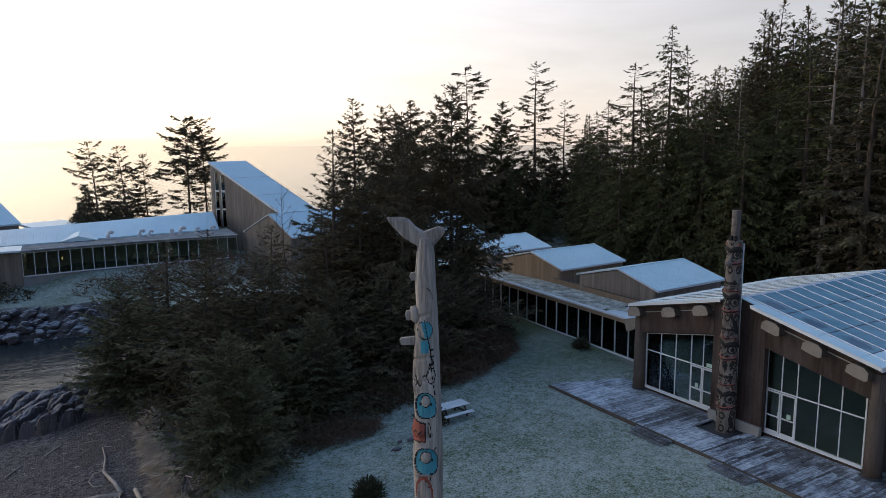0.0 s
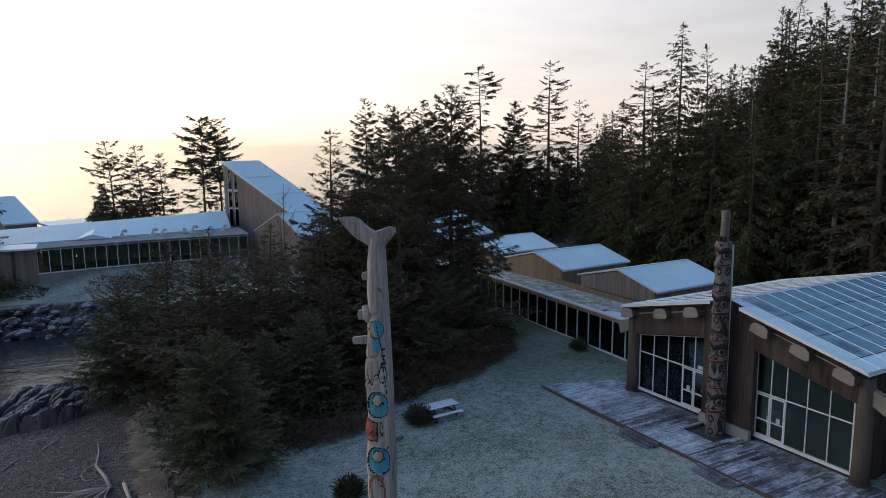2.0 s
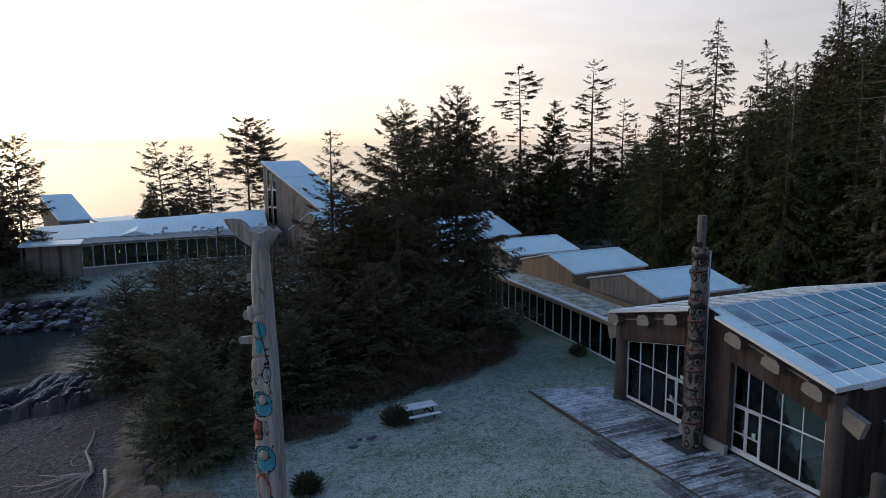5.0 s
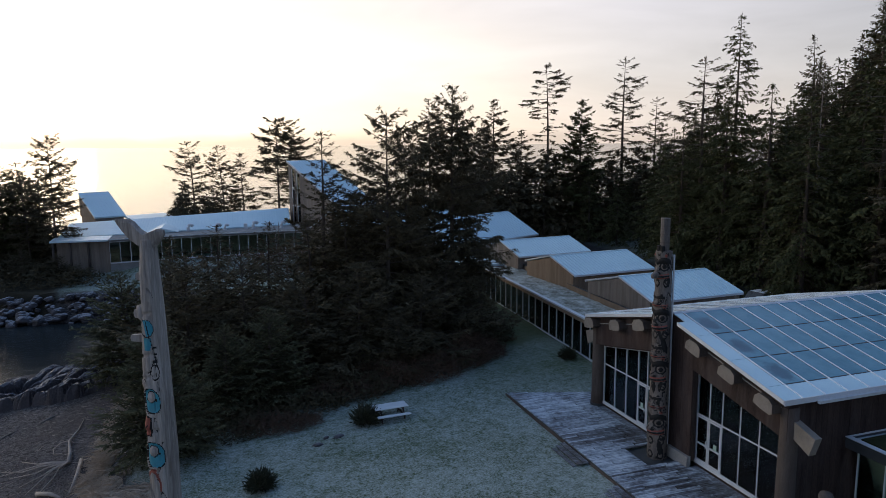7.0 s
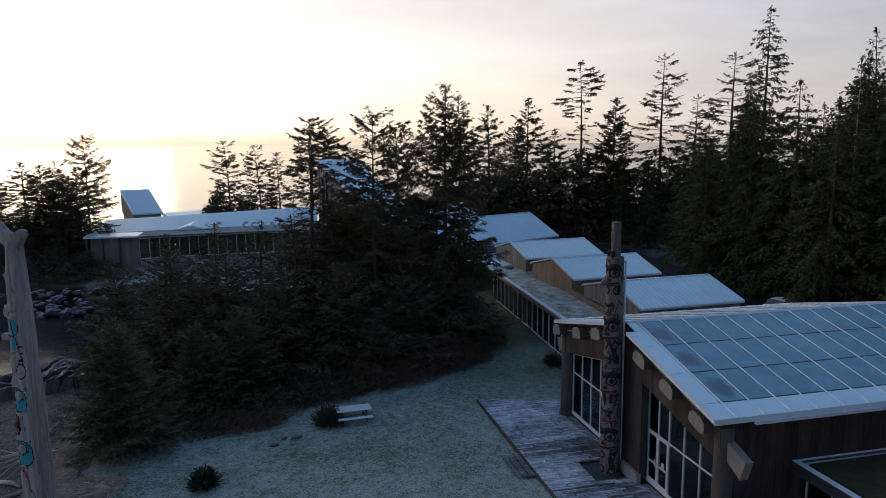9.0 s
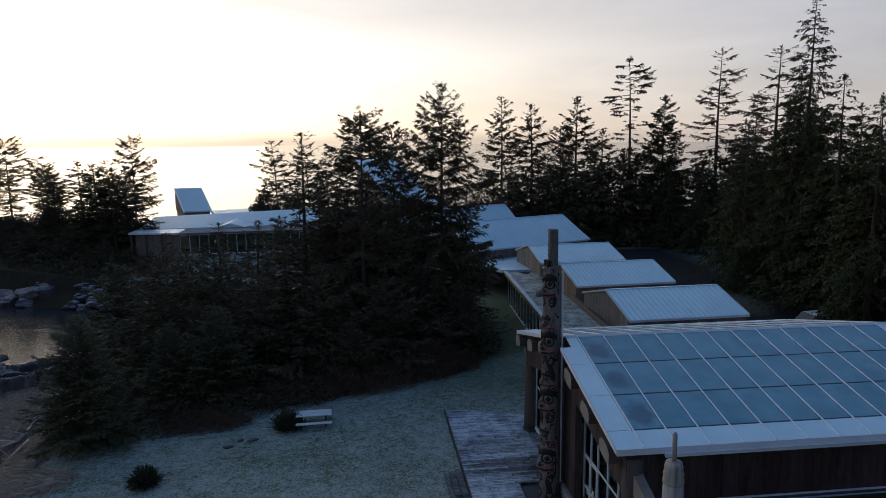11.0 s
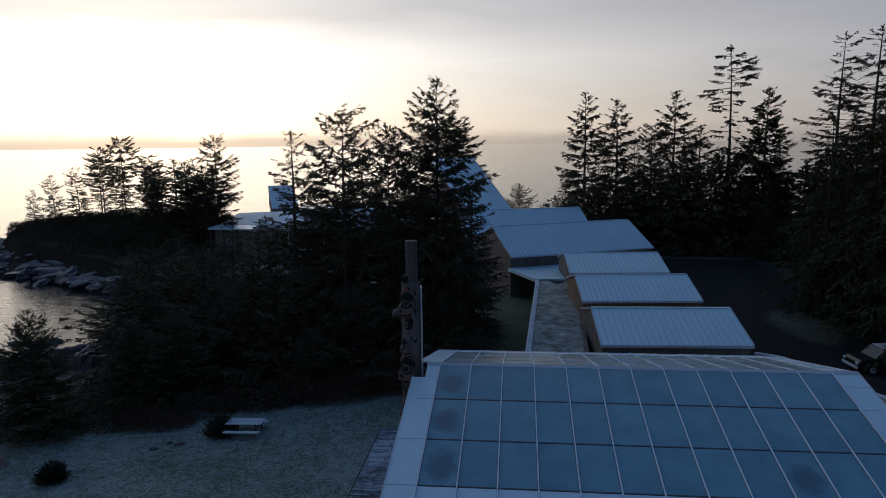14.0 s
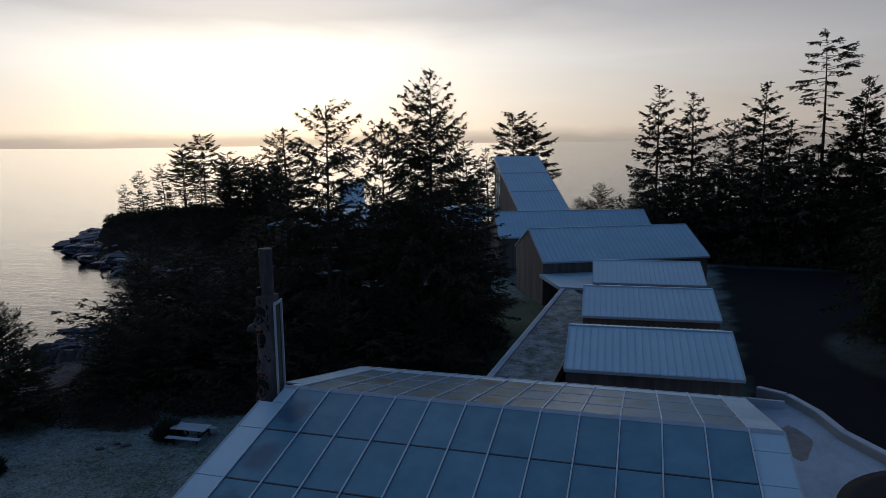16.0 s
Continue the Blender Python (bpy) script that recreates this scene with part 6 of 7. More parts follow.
# woods on the rise to the east
for i, (k, x, y, top, w) in enumerate((("spire", 62.8, 61.5, 28.8, 0.95), ("sparse_b", 63.2, 67.4, 25.0, 1.25), ("wood_c", 93.3, 87.6, 21.5, 1.3), ("wood_b", 87.0, 79.7, 21.0, 1.3), ("wood_c", 94.0, 83.9, 26.1, 1.3), ("wood_b", 90.4, 78.9, 26.2, 1.3), ("wood_c", 98.9, 84.3, 27.6, 1.3), ("wood_b", 93.8, 78.0, 26.5, 1.3), ("wood_c", 102.6, 83.1, 27.5, 1.3), ("wood_b", 98.8, 78.2, 26.4, 1.3), ("wood_c", 96.7, 74.3, 34.0, 1.3), ("wood_b", 90.5, 65.9, 31.8, 1.3), ("wood_c", 101.3, 71.5, 34.7, 1.3), ("wood_a", 98.6, 76.8, 35.4, 1.1), ("wood_a", 94.1, 71.2, 35.7, 1.1), ("wood_b", 87.9, 62.7, 30.8, 1.1), ("wood_a", 94.4, 65.7, 34.0, 1.1), ("wood_a", 96.5, 62.5, 38.0, 1.2), ("wood_a", 92.6, 55.6, 38.0, 1.2), ("wood_a", 100.4, 82.6, 29.2, 1.1), ("wood_a", 88.0, 69.3, 28.5, 1.1), ("wood_b", 80.0, 49.0, 26.0, 1.2), ("wood_b", 76.0, 57.0, 21.0, 1.2), ("wood_a", 84.0, 44.0, 32.0, 1.2), ("wood_b", 67.5, 71.0, 22.5, 1.1), ("wood_a", 124.8, 116.0, 36.4, 1.0), ("snag", 67.5, 44.5, 29.0, 0.9), ("snag", 69.4, 42.5, 28.0, 0.9), ("snag", 71.4, 58.2, 23.5, 0.7), ("wood_b", 72.0, 64.0, 19.2, 1.1),
        ("wood_a", 92.0, 70.0, 33.5, 1.1), ("wood_a", 97.0, 62.0, 37.0, 1.1), ("wood_a", 86.0, 75.0, 26.3, 1.1), ("wood_a", 104.0, 60.0, 40.0, 1.1), ("wood_b", 90.0, 46.0, 34.0, 1.1), ("wood_a", 99.0, 48.0, 40.0, 1.1))):
    plant(k, x, y, top, turn=i * 83, wide=w)
for i, (bearing, dist, top) in enumerate(((47.5, 96, 18.8), (50.5, 98, 23), (53.2, 92, 23.4),
        (56, 94, 28), (57.2, 110, 33), (58.5, 90, 31), (60, 102, 36), (61.5, 88, 33), (63, 98, 37), (48.2, 84, 21), (51.2, 80, 18.8), (55.3, 82, 26), (59.2, 78, 27), (45.2, 86, 19), (42.2, 88, 17))):
    plant(("wood_a", "wood_b", "wood_b", "wood_c")[i % 4], dist * math.sin(radians(bearing)), dist * math.cos(radians(bearing)), top, turn=i * 97, wide=1.25)
for i, (x, y, top) in enumerate(((64.5, 53, 13), (66, 57, 16), (65, 76, 17), (67, 82, 18), (64, 88, 10), (70.5, 47.5, 14), (70, 38.5, 16), (62, 93, 11))):
    plant("edge" if y < 60 else ("wood_b", "wood_c")[i % 2], x, y, top, turn=i * 61, wide=1.3 if y > 60 else 1.1)
for t in MODELS.values():
    for o in (*t.children, t):
        bpy.data.objects.remove(o)


# ---- carved poles ----
def near(a, c):
    """The turn from c to a, in half turns, -1 to 1."""
    return (a - c + 1) % 2 - 1


def carved_pole(name, m, label, z0, z1, radius, carve, materials, sides=96, step=0.028, flat_back=None):
    """An upright log whose surface carve(a, z) gives (relief in metres, paint slot); a is the turn from the front in half turns."""
    n = int((z1 - z0) / step)
    A = (np.arange(sides) / sides * 2 - 1)
    Z = np.linspace(z0, z1, n + 1)
    a, z = np.meshgrid(A, Z)
    d, slot = carve(a, z)
    r = radius(z) + d + 0.012 * wobble(a * 9, z, 1.6, 2.0) + 0.006 * wobble(a * 40, z, 0.9, 5.0)
    x, y = -r * np.cos(a * np.pi), -r * np.sin(a * np.pi)
    if flat_back is not None:
        x = np.minimum(x, flat_back)
    v = np.stack([x, y, z], -1).reshape(-1, 3)
    i, j = np.meshgrid(np.arange(n), np.arange(sides), indexing="ij")
    k = (j + 1) % sides
    f = np.stack([i * sides + j, (i + 1) * sides + j, (i + 1) * sides + k, i * sides + k], -1).reshape(-1, 4)
    centre = (slot[:-1, :]).reshape(-1)
    me = bpy.data.meshes.new("shaft")
    top = [tuple(range(n * sides, (n + 1) * sides))[::-1]]
    me.from_pydata(v.tolist(), [], f.tolist() + top)
    for q in materials:
        me.materials.append(q)
    me.polygons.foreach_set("material_index", np.concatenate([centre, [0]]).astype(np.int32))
    me.polygons.foreach_set("use_smooth", [True] * (len(f)) + [False])
    me.update()
    t = thing(name, m, label, "totem pole")
    part("shaft", me, None, t)
    return t


def ellipse(a, z, ca, cz, ra, rz):
    return np.sqrt((near(a, ca) / ra) ** 2 + ((z - cz) / rz) ** 2)


def bump01(e):
    return np.clip(1 - e, 0, 1) ** 0.6


def old_carving(a, z):
    d, slot = np.zeros_like(a), np.zeros(a.shape, int)
    # (eye height, size): great figures, with small ones crouched between
    for ez, k in ((1.5, 1.0), (2.55, 0.55), (4.2, 1.0), (5.1, 0.55), (6.75, 1.0), (7.6, 0.5), (9.25, 0.95)):
        h = np.clip(1 - (np.abs(z - ez + 0.1) / (1.0 * k)) ** 4, 0, 1)
        d += 0.02 * h
        for sd in (-1, 1):
            ea = sd * (0.26 if k > 0.8 else 0.17)
            ra = 0.20 if k > 0.8 else 0.12
            sock = ellipse(a, z, ea, ez, ra, 0.24 * k)
            d += -0.035 * k * np.clip(1 - sock, 0, 1) ** 0.3 * (sock < 1)
            ball = ellipse(a, z, ea, ez, ra * 0.52, 0.15 * k)
            d += 0.075 * k * bump01(ball)
            slot = np.where((sock < 1.0) & (sock > 0.72), 1, slot)
            slot = np.where(ball < 0.75, 1, slot)
            brow_z = ez + 0.33 * k - 0.5 * k * (near(a, ea)) ** 2 * 4
            brow = np.abs(z - brow_z) / (0.13 * k)
            on = (np.abs(near(a, ea)) < ra * 1.35) & (brow < 1)
            d += np.where(on, 0.05 * k * (1 - brow ** 2), 0)
            slot = np.where(on, 1, slot)
            ear = ellipse(a, z, ea * 1.2, ez + 0.56 * k, 0.09, 0.16 * k)
            d += 0.06 * k * bump01(ear)
            slot = np.where((ear < 0.55), 2 if k > 0.8 else 1, slot)
            nost = ellipse(a, z, sd * 0.085, ez - 0.34 * k, 0.05, 0.07 * k)
            slot = np.where(nost < 1, 1, slot)
            paw = ellipse(a, z, sd * 0.40, ez - 0.72 * k, 0.12, 0.2 * k)
            d += 0.05 * k * bump01(paw)
            slot = np.where((paw < 1.0) & (paw > 0.72), 1, slot)
            slot = np.where((paw < 0.35), 1, slot)
        snout = ellipse(a, z, 0.0, ez - 0.30 * k, 0.17, 0.30 * k)
        d += 0.17 * k * bump01(snout) ** 1.2
        lip = np.abs(z - (ez - 0.52 * k + 0.9 * k * np.abs(a) ** 2 * 0.5)) / (0.11 * k)
        on = (lip < 1) & (np.abs(a) < 0.44)
        d += np.where(on, 0.07 * k * (1 - lip ** 2), 0)
        slot = np.where(on & (lip > 0.55), 2, slot)
        slot = np.where(on & (lip <= 0.35), 1, slot)
    for cz in (0.55, -0.15, 3.35, 5.9, 8.45):
        for ca in (-0.34, 0.34, 0.0):
            o = ellipse(a, z, ca, cz, 0.11, 0.21)
            d += 0.03 * bump01(o)
            slot = np.where((o < 1.0) & (o > 0.58), 1, slot)
    field = wobble(a * 3.4, z, 1.9, 3.0) + 0.35 * wobble(a * 7, z, 3.1, 1.0)
    cut = (np.abs(field) < 0.055) & (slot == 0) & (z < 9.9)
    d += np.where(cut, -0.03, 0)
    slot = np.where(cut, 1, slot)
    slot = np.where((slot == 0) & (field > 0.8) & (z < 9.9), 1, slot)
    # rings of the plain upper shaft
    for cz in (10.35, 10.75, 11.15):
        d += np.where(np.abs(z - cz) < 0.03, -0.02, 0)
    back = np.abs(a) > 0.62
    return np.where(back, 0, d), np.where(back, 0, slot)


def old_radius(z):
    r = np.interp(z, [-0.75, 0.5, 5.0, 9.95], [0.50, 0.475, 0.42, 0.375])
    return np.where(z > 10.0, 0.215, r)


pole = carved_pole("totem_pole", HOUSE @ pose(-0.55, 0.1, 0, 0, 0, 8), "tall old carved cedar pole with black and red figures", -0.75, 11.55, old_radius, old_carving, [M_totem_old, M_black, M_red], flat_back=0.30)
q = Shape()
q.tube([(-0.28, 0, 8.82), (-0.52, 0, 8.86), (-0.66, 0, 8.80), (-0.74, 0, 8.72)], [0.19, 0.17, 0.14, 0.05], 14)
part("carved_head", q, M_totem_old, pole, "rounded carved beak", smooth=True)
for y in (-0.3, 0.3):
    part("brace_rail", Shape().box(0.31, 0.37, y - 0.035, y + 0.035, 0.3, 9.8), M_trim, pole, "pale steel brace up the back")
part("brace_tie", Shape().box(0.31, 0.37, -0.265, 0.265, 9.7, 9.78), M_trim, pole)
for y in (-0.22, 0.02):
    part("crest_ear", Shape().box(-0.34, -0.16, y, y + 0.18, 9.9, 10.25, c=0.03), M_black, pole)
# solid dark block; its colour stands for the shade down in the open pit
pit = solo("pole_footing", Shape().box(-1.62, 0.0, -0.8, 1.15, -0.75, -0.40), M_dark_trim, "dark block in place of the shade inside the open footing around the old pole", "footing", m=HOUSE)


def whale_carving(a, z):
    d, slot = np.zeros_like(a), np.zeros(a.shape, int)
    for sd in (-1, 1):
        ea = sd * 0.36
        # two great eyes: a rounded blue socket, flat below, with a round wooden pupil high in it
        for ez, ra, rz in ((7.88, 0.245, 0.36), (6.26, 0.265, 0.38)):
            u, w = near(a, ea) / ra, (z - ez) / rz
            e = np.where(w > 0, np.hypot(u, w), (np.abs(u) ** 3.2 + np.abs(w) ** 3.2) ** (1 / 3.2))
            d += np.where(e < 1.0, -0.03, 0) + np.where((e > 1.0) & (e < 1.16), 0.02, 0)
            slot = np.where(e < 1.0, 1, slot)
            slot = np.where((e >= 1.0) & (e < 1.06), 3, slot)
            b = ellipse(a, z, ea, ez + 0.11, 0.115, 0.155)
            d += 0.075 * bump01(b)
            lid = (np.abs(z - ez - 0.05 + 0.5 * np.abs(near(a, ea)) ** 1.5) < 0.035) & (np.abs(near(a, ea)) < 0.175)
            slot = np.where((b < 1.2) | lid, 3, slot)
            slot = np.where(b < 1.0, 0, slot)
        # a smaller face above, its cheek painted
        e = ellipse(a, z, ea, 10.02, 0.2, 0.24)
        d += np.where(e < 1.0, 0.02, 0) + np.where((e > 1.0) & (e < 1.2), 0.03, 0)
        slot = np.where((e < 1.0) & (near(a, ea) * sd > -0.04 - 0.25 * (z - 10.02)), 1, slot)
        slot = np.where((e >= 1.0) & (e < 1.08), 3, slot)
        tear = (np.abs(near(a, ea)) < 0.13 - 0.12 * (9.72 - z)) & (z < 9.74) & (z > 9.36)
        slot = np.where(tear, 1, slot)
        d += 0.06 * bump01(ellipse(a, z, ea * 0.6, 8.45, 0.2, 0.25))
        # mouth: a red gape with jagged teeth
        gape = (z < 7.46 - 0.25 * np.abs(a)) & (z > 6.78 + 0.12 * np.abs(a)) & (np.abs(a) < 0.36)
        edge = gape & ((np.abs(a) > 0.335) | (z > 7.42 - 0.25 * np.abs(a)) | (z < 6.82 + 0.12 * np.abs(a)))
        d += np.where(gape, 0.035 * np.clip(1 - np.abs(z - 7.1) / 0.4, 0, 1), 0)
        slot = np.where(gape, 2, slot)
        jag = np.abs(z - 7.10 - 0.10 * (2 * np.abs((a * 7.0) % 1 - 0.5) - 0.5)) < 0.022
        slot = np.where(edge | (gape & jag & (np.abs(a) < 0.28)), 3, slot)
        arc = ellipse(a, z, sd * 0.30, 5.2, 0.22, 0.62)
        slot = np.where((arc < 1.0) & (arc > 0.80) & (z > 5.15), 2, slot)
        ring = ellipse(a, z, sd * 0.52, 8.72, 0.13, 0.24)
        slot = np.where((ring < 1.0) & (ring > 0.84), 3, slot)
        d += np.where((ring < 1.0) & (ring > 0.8), -0.02, 0)
        for cz in (9.05, 9.25, 9.45):
            slot = np.where((np.abs(z - cz) < 0.03) & (np.abs(near(a, sd * 0.56)) < 0.06), 3, slot)
    field = wobble(a * 3.0, z, 1.5, 6.0) + 0.4 * wobble(a * 6, z, 2.6, 2.0)
    cut = (np.abs(field) < 0.05) & (slot == 0) & (np.abs(a) < 0.62) & (z < 11.2)
    d += np.where(cut, -0.045, 0)
    slot = np.where(cut & (np.abs(field) < 0.03), 3, slot)
    grain = np.sin(a * 46 + 2.5 * np.sin(z * 0.7) + 1.5 * np.sin(z * 1.9 + a * 9)) * np.sin(z * 0.8 + a * 17)
    d += np.where(grain > 0.8, -0.028, 0) + 0.006 * wobble(a * 22, z, 1.1, 9.0)
    line = np.abs(near(a, 0.60 - 0.18 * (z - 8.9)))
    slot = np.where((line < 0.012) & (z > 8.9) & (z < 10.3), 3, slot)
    # seams between the figures, and a long drying crack
    for cz in (10.35, 9.15, 8.5, 6.9, 5.7):
        d += np.where((np.abs(z - cz - 0.25 * np.abs(a)) < 0.05) & (np.abs(a) < 0.55), -0.035, 0)
    d += np.where(np.abs(near(a, 0.9 + 0.01 * np.sin(z * 3))) < 0.012, -0.03, 0)
    d += 0.02 * wobble(a * 6, z, 1.1, 7.0) + 0.055 * np.clip(1 - np.abs(a) * 2.2, 0, 1) * (0.5 + 0.5 * np.sin(z * 2.3))
    return d, slot


def whale_radius(z):
    return np.interp(z, [-1.3, 5.0, 8.0, 11.0, 12.1, 12.55], [0.50, 0.41, 0.37, 0.285, 0.235, 0.20])


whale = carved_pole("totem_pole", pose(8.38, 16.82, 0, 0, 0, -14), "silvery carved cedar pole with whale tail top, blue and red paint", -1.4, 12.55, whale_radius, whale_carving, [M_totem, M_blue, M_red, M_black])
tail = [(-0.2, -0.25), (-0.24, 0.12), (-0.43, 0.33), (-0.55, 0.5), (-0.53, 0.62), (-0.35, 0.66), (-0.15, 0.58), (0.05, 0.52), (0.25, 0.64), (0.45, 0.85), (0.6, 0.92), (0.85, 0.93), (1.08, 0.91), (1.02, 0.78), (0.84, 0.57), (0.6, 0.33), (0.24, 0.12), (0.2, -0.25)]
fl = Shape()
layers = ((-0.14, 0.80), (-0.07, 0.97), (0.07, 0.97), (0.14, 0.80))
cx, cz = 0.25, 0.32
pts = []
for dep, ins in layers:
    pts += [(dep * (0.35 + 0.65 * max(0.0, 1 - abs(px_) / 1.2)), cx + (px_ - cx) * ins, cz + (pz_ - cz) * ins) for px_, pz_ in tail]
nt = len(tail)
faces = [tuple(range(nt - 1, -1, -1)), tuple(range(3 * nt, 4 * nt))] + [(l * nt + i, l * nt + (i + 1) % nt, (l + 1) * nt + (i + 1) % nt, (l + 1) * nt + i) for l in range(3) for i in range(nt)]
fl.add(pts, faces)
fluke = part("tail_fluke", fl, M_totem, whale, "broad carved whale tail")
# the tail lies along the way from the long lobe to the short one
fluke.matrix_basis = pose(0, 0, 12.2, 0, 0, 150 - 90 + 14)
for z, ln, hh, az in ((11.5, 0.16, 0.26, -10), (10.42, 0.26, 0.32, -10), (9.68, 0.40, 0.24, -10)):
    f = Shape()
    r = float(whale_radius(np.array(z)))
    f.prism([(-r + 0.1, -0.07, -hh / 2), (-r + 0.1, -0.07, hh / 2), (-r - ln, -0.05, hh * 0.28), (-r - ln - 0.04, -0.05, -hh * 0.05), (-r - ln, -0.05, -hh * 0.5)], (0, 0.13, 0), pose(0, 0, z, 0, 0, az))
    part("carved_fin", f, M_totem, whale)
part("carved_head", Shape().tube([(-0.16, 0, 10.15), (-0.33, 0, 10.35), (-0.34, 0, 10.6), (-0.2, 0, 10.78)], [0.12, 0.15, 0.13, 0.06], 10), M_totem, whale, smooth=True)


# ---- picnic table, bushes, small things on the lawn ----
def picnic_table():
    z = ground_z(19.0, 34.6)
    t = thing("picnic_table", pose(18.6, 34.25, z - 0.08, 0, 0, 6), "wooden picnic table with frosted top", "picnic table")
    for i in range(5):
        y = -0.36 + 0.18 * i
        part("top_plank", Shape().box(-1.0, 1.0, y - 0.083, y + 0.083, 0.73, 0.77, c=0.005), M_frost_top, t, "frost-white plank")
    for y in (-0.78, 0.78):
        for j in (0, 1):
            part("seat_plank", Shape().box(-1.0, 1.0, y - 0.15 + 0.155 * j, y - 0.005 + 0.155 * j, 0.42, 0.46, c=0.005), M_frost_top, t)
    for x in (-0.68, 0.68):
        for sgn in (-1, 1):
            part("leg", Shape().prism([(x - 0.03, sgn * 0.30, 0.72), (x - 0.03, sgn * 0.40, 0.72), (x - 0.03, sgn * 0.78, -0.06), (x - 0.03, sgn * 0.68, -0.06)], (0.06, 0, 0)), M_brown, t)
        part("seat_bearer", Shape().box(x - 0.075, x - 0.035, -0.86, 0.86, 0.32, 0.42), M_brown, t)
        part("top_cleat", Shape().box(x - 0.07, x - 0.03, -0.42, 0.42, 0.63, 0.72), M_brown, t)


picnic_table()


def spiky_bush(x, y, r, h, label, n=420, seed=3, material=None):
    g = np.random.RandomState(seed)
    z = ground_z(x, y)
    t = thing("bush", pose(x, y, z), label, "bush")
    d = unit(np.stack([g.normal(size=n), g.normal(size=n), np.abs(g.normal(size=n)) * 0.9 + 0.25], 1))
    st = np.stack([d[:, 0] * r * 0.35, d[:, 1] * r * 0.35, np.zeros(n)], 1) * g.uniform(0, 1, (n, 1))
    tip = st + d * np.array([r, r, h]) * g.uniform(0.55, 1.05, (n, 1)) * np.array([0.75, 0.75, 1.0])
    a = unit(np.cross(tip - st, g.normal(size=(n, 3))))
    V, F = [], []
    for k in range(6):
        f0 = 0.25 + 0.13 * k
        p = st + (tip - st) * f0
        w = unit(tip - st) * 0.20 + unit(g.normal(size=(n, 3))) * 0.13
        b = unit(np.cross(w, g.normal(size=(n, 3)))) * 0.03
        V.append(np.stack([p, p + w * 0.5 + b, p + w, p + w * 0.5 - b], 1).reshape(-1, 3))
    V = np.concatenate(V)
    F = np.arange(len(V)).reshape(-1, 4)
    part("leaves", mesh_from_arrays("leaves", V, F, material or M_bush), None, t)
    q = Shape()
    for i in range(0, n, 9):
        q.tube([st[i], tip[i] * 0.92], [0.012, 0.005], 3, cap=False)
    part("stems", q, M_twig, t)


spiky_bush(11.05, 28.5, 0.85, 1.0, "dark spiky evergreen bush on the frosted lawn", seed=3)
spiky_bush(17.15, 34.1, 1.05, 1.15, "dark rounded bush beside the picnic table", 560, 4)
spiky_bush(32.7, 39.8, 0.7, 0.9, "small dark shrub against the glazed corridor", 260, 5)
for i, (x, y, r) in enumerate(((14.2, 32.3, 0.32), (15.4, 32.9, 0.36), (14.7, 33.0, 0.2))):
    q = Shape()
    n = 14
    for lv, (rr, zz) in enumerate(((1.0, -0.05), (0.75, 0.08), (0.35, 0.14))):
        q.v += [(r * rr * math.cos(2 * math.pi * k / n) * (1 + 0.2 * math.sin(3 * k)), r * rr * 0.7 * math.sin(2 * math.pi * k / n), zz) for k in range(n)]
    q.f += [(l * n + k, l * n + (k + 1) % n, (l + 1) * n + (k + 1) % n, (l + 1) * n + k) for l in range(2) for k in range(n)] + [tuple(range(2 * n, 3 * n))]
    q.s += [0] * len(q.f)
    solo("earth_clod", q, M_rock, "low dark tuft of earth on the lawn", "earth mound", "earth clods", m=pose(x, y, ground_z(x, y), 0, 0, 20 * i), smooth=True)
# a third pole out on the lawn, its ringed hat and thin top shaft
b = thing("totem_pole", pose(27.7, 5.1, 0), "weathered grey cedar pole with a ringed hat and thin top", "totem pole")
part("shaft", Shape().tube([(0, 0, -1.6), (0, 0, 3.0), (0, 0, 7.0), (0, 0, 10.22)], [0.36, 0.30, 0.22, 0.145], 28), M_totem, b, smooth=True)
hat = Shape()
hat.tube([(0, 0, 10.22), (0, 0, 10.25), (0, 0, 10.36), (0, 0, 10.375), (0, 0, 10.46), (0, 0, 10.475), (0, 0, 10.55), (0, 0, 10.56)], [0.145, 0.155, 0.14, 0.15, 0.125, 0.135, 0.115, 0.05], 28)
part("ringed_hat", hat, M_totem, b, "turned rings below the top shaft", smooth=True)
part("top_shaft", Shape().tube([(0, 0, 10.55), (0, 0, 10.97), (0, 0, 11.0)], [0.035, 0.034, 0.02], 12), M_totem, b, smooth=True)


